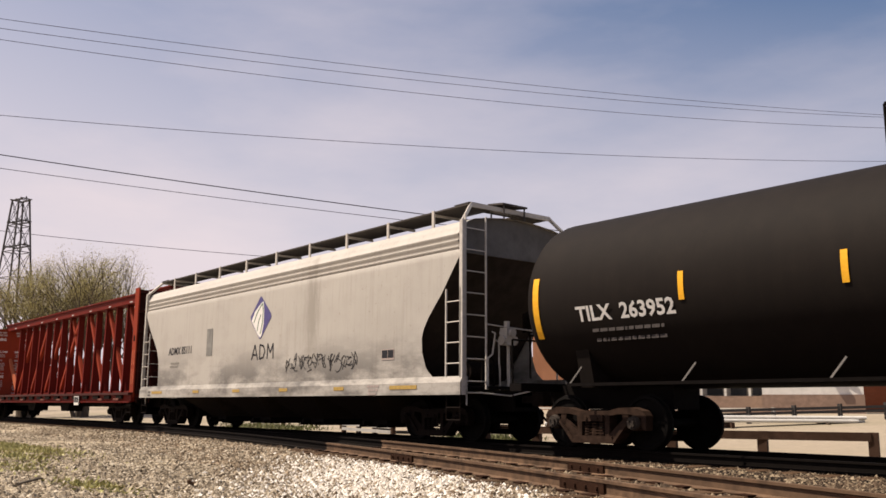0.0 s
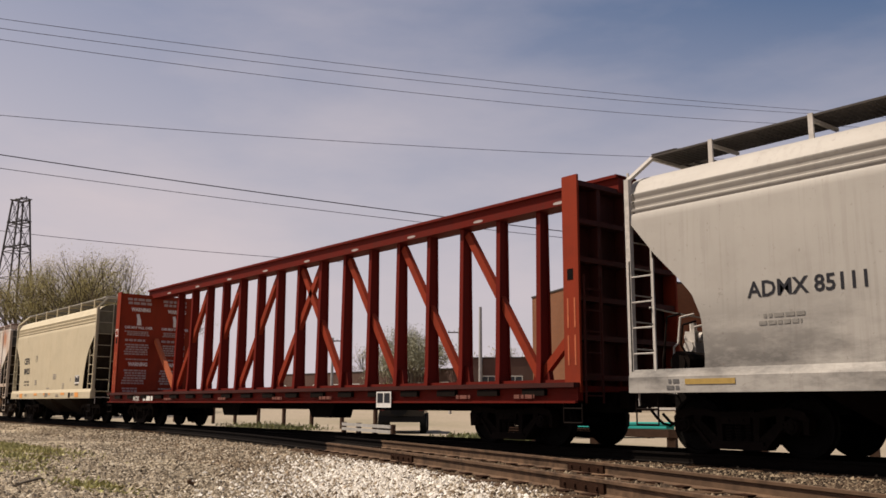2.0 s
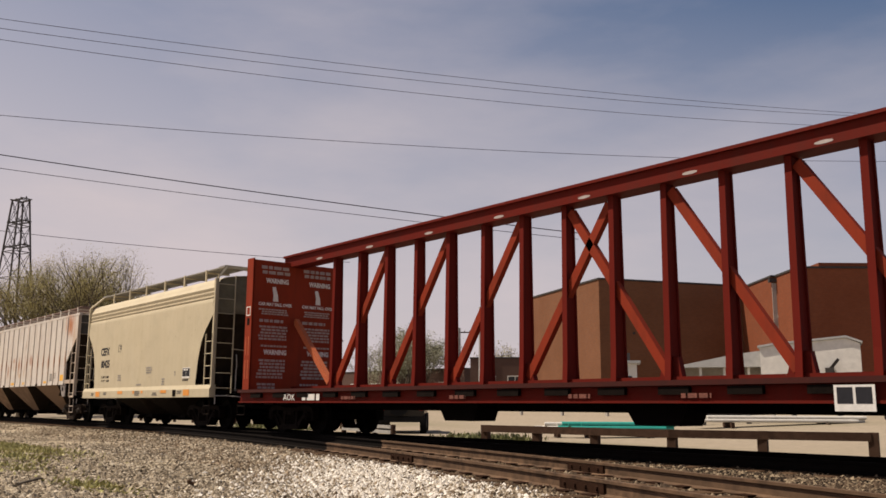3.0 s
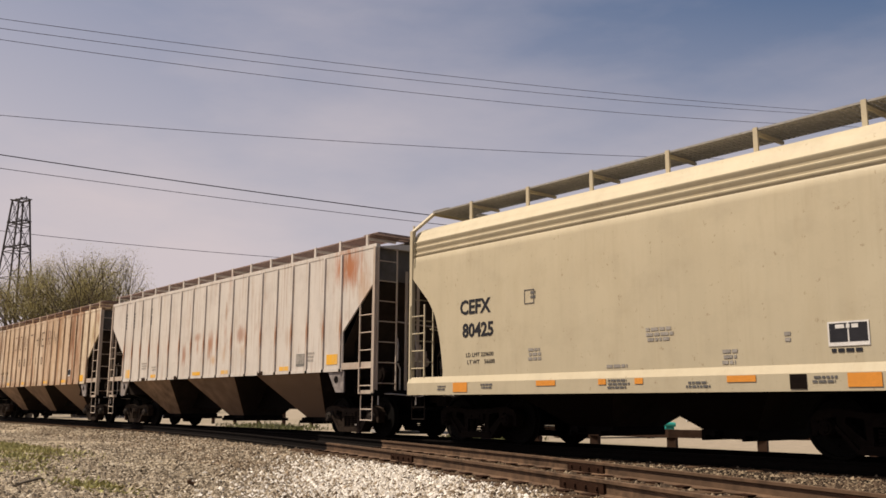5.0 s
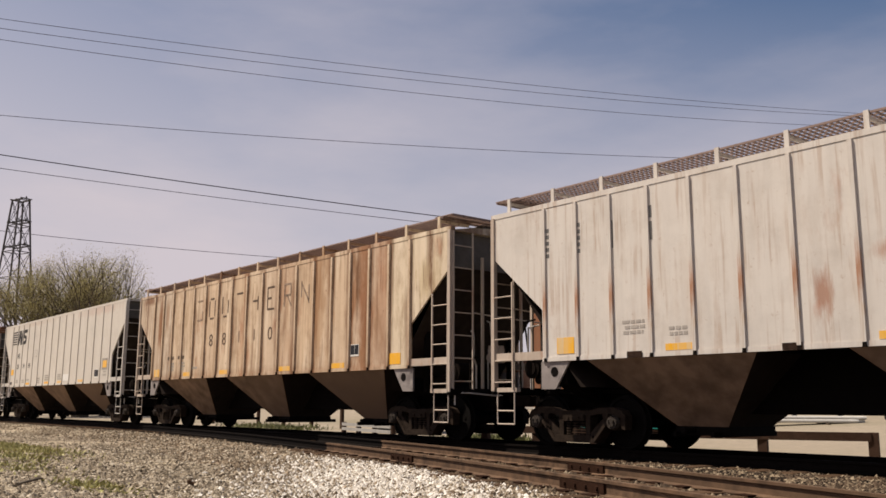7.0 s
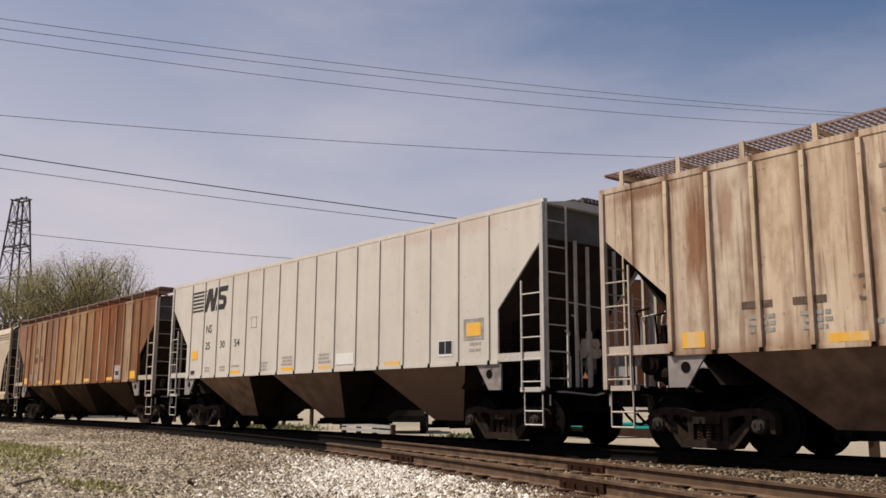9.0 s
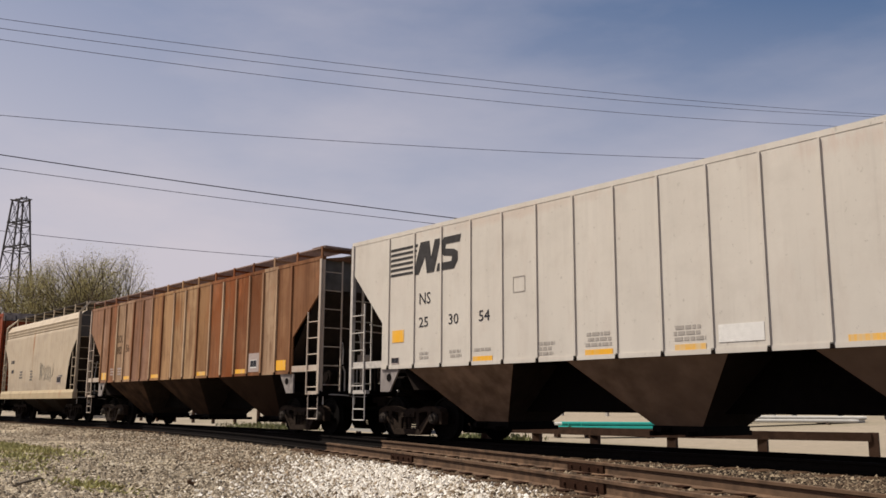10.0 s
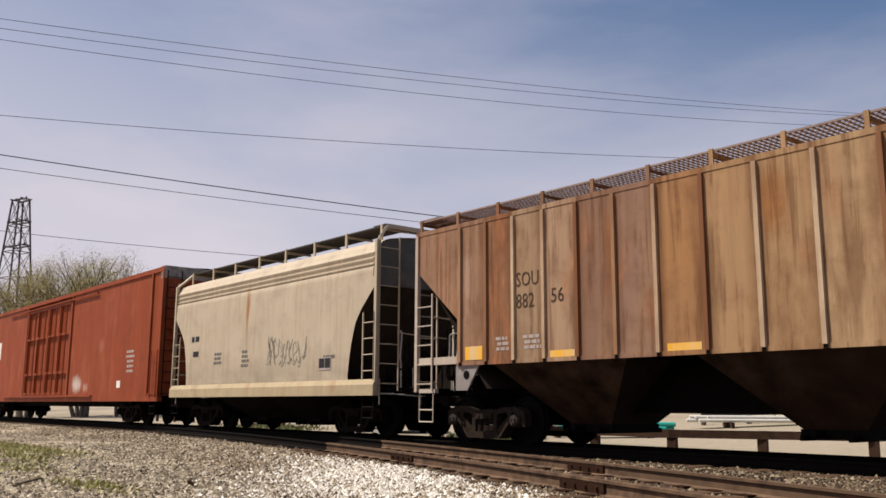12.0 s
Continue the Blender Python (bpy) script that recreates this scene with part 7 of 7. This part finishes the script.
cable("power_cable", (-66.51, 0.53, 27.82), (-42.25, 85.22, 32.77), 0.82, 0.025)
cable("power_cable", (-66.47, 0.58, 27.09), (-42.26, 85.2, 32.51), 0.99, 0.025)
cable("power_cable", (-66.42, 0.64, 26.24), (-42.32, 85.12, 31.27), 1.16, 0.025)
cable("power_cable", (-82.62, 4.55, 25.6), (-49.23, 100.34, 31.68), 1.01, 0.031)
cable("power_cable", (-87.9, 6.0, 23.44), (-69.56, 44.08, 19.91), 0.15, 0.055)
cable("power_cable", (-87.83, 6.09, 22.14), (-69.56, 44.09, 19.08), 0.15, 0.034)
cable("power_cable", (-112.44, 15.51, 20.7), (-100.41, 41.19, 19.27), 0.13, 0.037)

# ---------------------------------------------------------------- trees


def tree(name, at, height, spread, seed, leaves, leaf, label, lean=(0, 0), stems=5, mat=None):
    """Tapered stems that fork into limbs and twigs, with many small leaves at the tips."""
    rnd = random.Random(seed)
    t = new(name)
    t.matrix_basis = pose(*at)
    tagged(t, label, "tree", "trees")
    bm = bmesh.new()
    tips = []

    def limb(p, d, length, r, depth):
        q = p + d * length
        rod(bm, p, q, r, 5 if depth < 2 else 3, r * 0.66)
        if depth >= 5 or r < 0.012:
            tips.append((q, d))
            return
        if depth >= 3:
            tips.append((q, d))
        for _ in range(3 if depth < 3 else 2):
            nd = (d + Vector((rnd.uniform(-1, 1) * spread, rnd.uniform(-1, 1) * spread, rnd.uniform(-0.25, 0.5)))).normalized()
            limb(q, nd, length * rnd.uniform(0.62, 0.86), r * 0.62, depth + 1)

    for i in range(stems):
        a = 6.283 * i / stems + rnd.random()
        k = 0.35 if stems > 1 else 0.02
        limb(Vector((0.4 * math.cos(a) * (stems > 1), 0.4 * math.sin(a) * (stems > 1), -0.4)), Vector((k * math.cos(a) * rnd.random(), k * math.sin(a) * rnd.random(), 1)).normalized(), height * 0.27, height * 0.014, 0)
    part("trunk", bm, M["bark"], t)
    if leaves:
        rng = np.random.default_rng(seed)
        P = np.array([q for q, _ in tips])
        idx = rng.integers(0, len(P), leaves)
        c = P[idx] + rng.normal(0, 0.34, (leaves, 3))
        u = rng.normal(0, 1, (leaves, 3))
        v = rng.normal(0, 1, (leaves, 3))
        u *= leaf / np.linalg.norm(u, axis=1, keepdims=True)
        v *= leaf * 0.6 / np.linalg.norm(v, axis=1, keepdims=True)
        V = np.stack((c - u, c + v, c + u, c - v), 1).reshape(-1, 3)
        F = np.arange(leaves * 4).reshape(-1, 4)
        me = bpy.data.meshes.new("crown")
        me.from_pydata(V.tolist(), [], F.tolist())
        me.materials.append(mat or M["bud"])
        cr = new("crown", me)
        cr.parent = t
    return t


tree("budding_tree", (-76.0, 6.8, -0.4), 13.7, 0.62, 3, 42000, 0.046, "multi-stemmed tree just coming into olive leaf", stems=6)
tree("budding_tree", (-73.5, 10.4, -0.4), 13.7, 0.60, 8, 42000, 0.046, "multi-stemmed tree just coming into olive leaf", stems=6)
tree("budding_tree", (-71.8, 13.0, -0.4), 11.6, 0.55, 12, 12000, 0.046, "sparse multi-stemmed tree with thin olive buds", stems=5)
tree("budding_tree", (-86.0, 3.0, -0.4), 11.5, 0.6, 15, 12000, 0.062, "sparse multi-stemmed tree with thin olive buds", stems=5)
tree("bare_tree", (-75.6, 44.6, -0.4), 9.8, 0.6, 21, 16000, 0.09, "hazy grey-green tree behind the low buildings", stems=5, mat=M["haze_leaf"])
tree("bare_tree", (-80.0, 46.5, -0.4), 8.0, 0.6, 22, 9000, 0.09, "hazy grey-green tree behind the low buildings", stems=5, mat=M["haze_leaf"])
tree("bare_tree", (-104.0, 60.0, -0.4), 10.5, 0.55, 24, 900, 0.10, "leafless grey tree with a few buds", stems=3)
tree("bare_tree", (-73.0, 55.7, -0.4), 8.8, 0.55, 27, 900, 0.10, "leafless grey tree with a few buds", stems=3)
tree("evergreen_shrub", (-84.0, 50.5, -0.4), 5.0, 0.6, 31, 5000, 0.12, "dark green shrub behind the far fence", stems=6, mat=M["weed"])

# ---------------------------------------------------------------- things on the lot


def pipe_stack(name, a, b, n, r, mat, label):
    """Long pipes laid on two timber bearers, in two layers."""
    a, b = Vector((*a, 0)), Vector((*b, 0))
    d = (b - a).normalized()
    side = Vector((-d.y, d.x, 0))
    base = lot_z(a.y) + 0.02
    st = new(name)
    tagged(st, label, "pipes")
    for k in (0.2, 0.8):
        bm = bmesh.new()
        p = a.lerp(b, k)
        bar(bm, p + side * -0.2 + Vector((0, 0, base + 0.12)), p + side * (n * 2 * r + 0.2) + Vector((0, 0, base + 0.12)), 0.12, 0.24)
        part("bearer", bm, M["post_wood"], st)
    for layer, cnt in ((0, n), (1, n - 1)):
        for i in range(cnt):
            o = side * ((2 * i + 1 + layer) * r) + Vector((0, 0, base + 0.24 + r + layer * 1.75 * r))
            bm = bmesh.new()
            k = 0.4 * math.sin(i * 2.3 + layer)
            rod(bm, a + o + d * k, b + o + d * k, r * 0.97, 10)
            part("pipe", bm, mat, st)


pipe_stack("teal_pipe_stack", (-20.5, 9.3), (-18.5, 11.7), 6, 0.075, M["teal"], "stack of teal plastic pipes on timber bearers")
pipe_stack("white_pipe_stack", (-20.2, 16.0), (-16.4, 20.6), 5, 0.07, M["white_wood"], "stack of white pipes on timber bearers")
pipe_stack("white_pipe_stack", (-21.3, 9.0), (-20.2, 10.4), 3, 0.07, M["white_wood"], "short white pipes beside the teal stack")


def suv(at, yaw):
    c = new("parked_car")
    c.matrix_basis = pose(*at, 0, 0, yaw)
    tagged(c, "dark parked off-road car with a spare wheel", "car")
    bm = bmesh.new()
    prism(bm, [(-2.0, 0.45), (2.0, 0.45), (2.05, 0.95), (1.0, 1.05), (0.7, 1.70), (-1.95, 1.72), (-2.05, 0.95)], "y", -0.85, 0.85)
    bmesh.ops.bevel(bm, geom=bm.edges[:], offset=0.06, segments=2, affect="EDGES")
    part("body", bm, M["car_dark"], c)
    for x in (-1.3, 1.3):
        for s in (-1, 1):
            bm = bmesh.new()
            rod(bm, (x, s * 0.68, 0.38), (x, s * 0.92, 0.38), 0.38, 18)
            tyre = part("wheel", bm, M["rubber"], c)
            bm = bmesh.new()
            rod(bm, (x, s * 0.90, 0.38), (x, s * 0.93, 0.38), 0.20, 12)
            part("rim", bm, M["galv"], tyre)
    bm = bmesh.new()
    rod(bm, (-2.25, 0.1, 1.0), (-2.03, 0.1, 1.0), 0.36, 18)
    part("spare_wheel", bm, M["rubber"], c)
    for s in (-1, 1):
        bm = bmesh.new()
        box(bm, -2.09, -2.0, s * 0.72 - 0.07, s * 0.72 + 0.07, 0.85, 1.1)
        part("tail_lamp", bm, M["car_red"], c, "dark red tail lamp")
        bm = bmesh.new()
        box(bm, -1.5, 0.5, s * 0.853 - 0.01, s * 0.853 + 0.01, 1.12, 1.58)
        part("side_window", bm, M["glass_dark"], c)
    bm = bmesh.new()
    box(bm, -2.06, -1.99, -0.65, 0.65, 1.15, 1.6)
    part("rear_window", bm, M["glass_dark"], c)
    bm = bmesh.new()
    box(bm, -2.15, -1.98, -0.85, 0.85, 0.42, 0.6)
    part("bumper", bm, M["rubber"], c)


suv((-29.0, 8.8, -0.31), 140)


def board_fence(name, a, b, n, z, mat, label, rails=(0.25, 0.5), post_mat=None):
    a, b = Vector((*a, 0)), Vector((*b, 0))
    f = new(name)
    tagged(f, label, "fence")
    for i in range(n):
        p = a.lerp(b, i / (n - 1))
        bm = bmesh.new()
        g = lot_z(p.y)
        box(bm, p.x - 0.07, p.x + 0.07, p.y - 0.07, p.y + 0.07, g - 0.3, g + z + 0.3)
        part("post", bm, post_mat or mat, f)
    for q in rails:
        bm = bmesh.new()
        bar(bm, a + Vector((0, -0.08, lot_z(a.y) + q)), b + Vector((0, -0.08, lot_z(b.y) + q)), 0.04, 0.11)
        part("rail", bm, mat, f)


board_fence("white_board_fence", (-30.0, 6.6), (-25.0, 5.3), 4, 0.10, M["pale_pole"], "low weathered grey-white board fence on brown posts", (0.15, 0.32), M["post_wood"])
board_fence("pipe_fence", (-21.4, 18.0), (-11.5, 28.0), 9, 0.36, M["roof_dark"], "dark steel pipe fence across the lot", (0.40, 0.55))
board_fence("wire_fence", (-60.0, 9.0), (-32.0, 9.5), 12, 0.9, M["post_wood"], "thin brown post fence by the grass", (0.9,))
board_fence("kerb_rail", (-42.0, 22.0), (-21.0, 22.5), 8, 0.16, M["concrete"], "long low pale parking rail", (0.38,))

for x, y, r in ((-19.6, 4.6, 0.55), (-18.9, 4.9, 0.35), (-20.8, 5.2, 0.5), (-34.0, 6.5, 0.7), (-38.0, 7.0, 0.8)):
    rng = np.random.default_rng(int(-x * 10))
    n = 900
    c = rng.normal(0, 1, (n, 3)) * (r, r, 0.06) + (x, y, -0.26)
    c[:, 2] = np.maximum(c[:, 2], -0.32)
    u = rng.normal(0, 0.04, (n, 3)) + (0, 0, 0.08)
    w = rng.normal(0, 0.022, (n, 3))
    V = np.stack((c - w, c + w, c + u), 1).reshape(-1, 3)
    me = bpy.data.meshes.new("weed_clump")
    me.from_pydata(V.tolist(), [], np.arange(n * 3).reshape(-1, 3).tolist())
    me.materials.append(M["weed"])
    tagged(new("weed_clump", me), "clump of green weeds at the foot of the fence", "weeds", kind="stuff")


# ---------------------------------------------------------------- litter on the near ground


def grass_patch(cx, cy, rx, ry, n, seed):
    rng = np.random.default_rng(seed)
    p = rng.normal(0, 1, (n, 2)) * (rx, ry) + (cx, cy)
    c = np.array([(x, y, ground_z(x, y)) for x, y in p])
    u = rng.normal(0, 0.035, (n, 3)) + (0, 0, 0.022)
    w = rng.normal(0, 0.018, (n, 3))
    V = np.stack((c - w, c + w, c + u), 1).reshape(-1, 3)
    me = bpy.data.meshes.new("short_grass")
    me.from_pydata(V.tolist(), [], np.arange(n * 3).reshape(-1, 3).tolist())
    me.materials.append(M["grass"])
    tagged(new("short_grass", me), "thin patch of short yellow-green grass among stones", "grass", kind="stuff")


grass_patch(-24.2, -7.1, 2.2, 0.34, 9000, 3)
grass_patch(-19.6, -8.0, 1.1, 0.20, 900, 5)
grass_patch(-16.6, -8.8, 1.0, 0.25, 700, 4)
grass_patch(-12.2, -8.95, 0.6, 0.14, 900, 6)


def litter(name, at, seed, n, size, mat, label, category):
    """A small heap of broken pieces."""
    rnd = random.Random(seed)
    ob = new(name)
    ob.matrix_basis = pose(*at)
    tagged(ob, label, category)
    for _ in range(n):
        bm = bmesh.new()
        a = Vector((rnd.uniform(-1, 1) * size, rnd.uniform(-0.5, 0.5) * size, rnd.uniform(0.02, 0.08)))
        d = Vector((rnd.uniform(-1, 1), rnd.uniform(-1, 1), rnd.uniform(-0.1, 0.25))) * size * 0.6
        bar(bm, a - d, a + d, 0.05, 0.035)
        part("fragment", bm, mat, ob)


litter("broken_timber", (-36.6, -1.9, -0.30), 5, 9, 0.45, M["tie"], "dark broken timber scraps lying on the ballast", "debris")
litter("dark_clod", (-11.4, -7.95, -0.34), 6, 5, 0.05, M["tie"], "small dark clod on the gravel", "debris")


def stick(a, b, label):
    ob = new("fallen_stick")
    tagged(ob, label, "stick")
    bm = bmesh.new()
    a, b = Vector(a), Vector(b)
    mid = a.lerp(b, 0.5) + Vector((0.05, 0.08, 0.03))
    rod(bm, a, mid, 0.022, 6, 0.018)
    rod(bm, mid, b, 0.018, 6, 0.010)
    part("branch", bm, M["bark"], ob)


stick((-12.78, -9.70, -0.31), (-13.33, -9.24, -0.29), "thin dark stick lying on the gravel")


def motions():
    """The whole train rolls at one steady speed; each wheelset turns with it."""
    for ob, x in MOVING:
        walk(ob, [(t, pose(x + SPEED * t, 0, 0)) for t in TIMES])
    steps = [2 * i / 30 for i in range(181)]
    for w, x in SPINNING:
        walk(w, [(t, pose(x, 0, WHEEL_R, 0, math.degrees(SPEED * t / WHEEL_R) % 360, 0)) for t in steps])


motions()
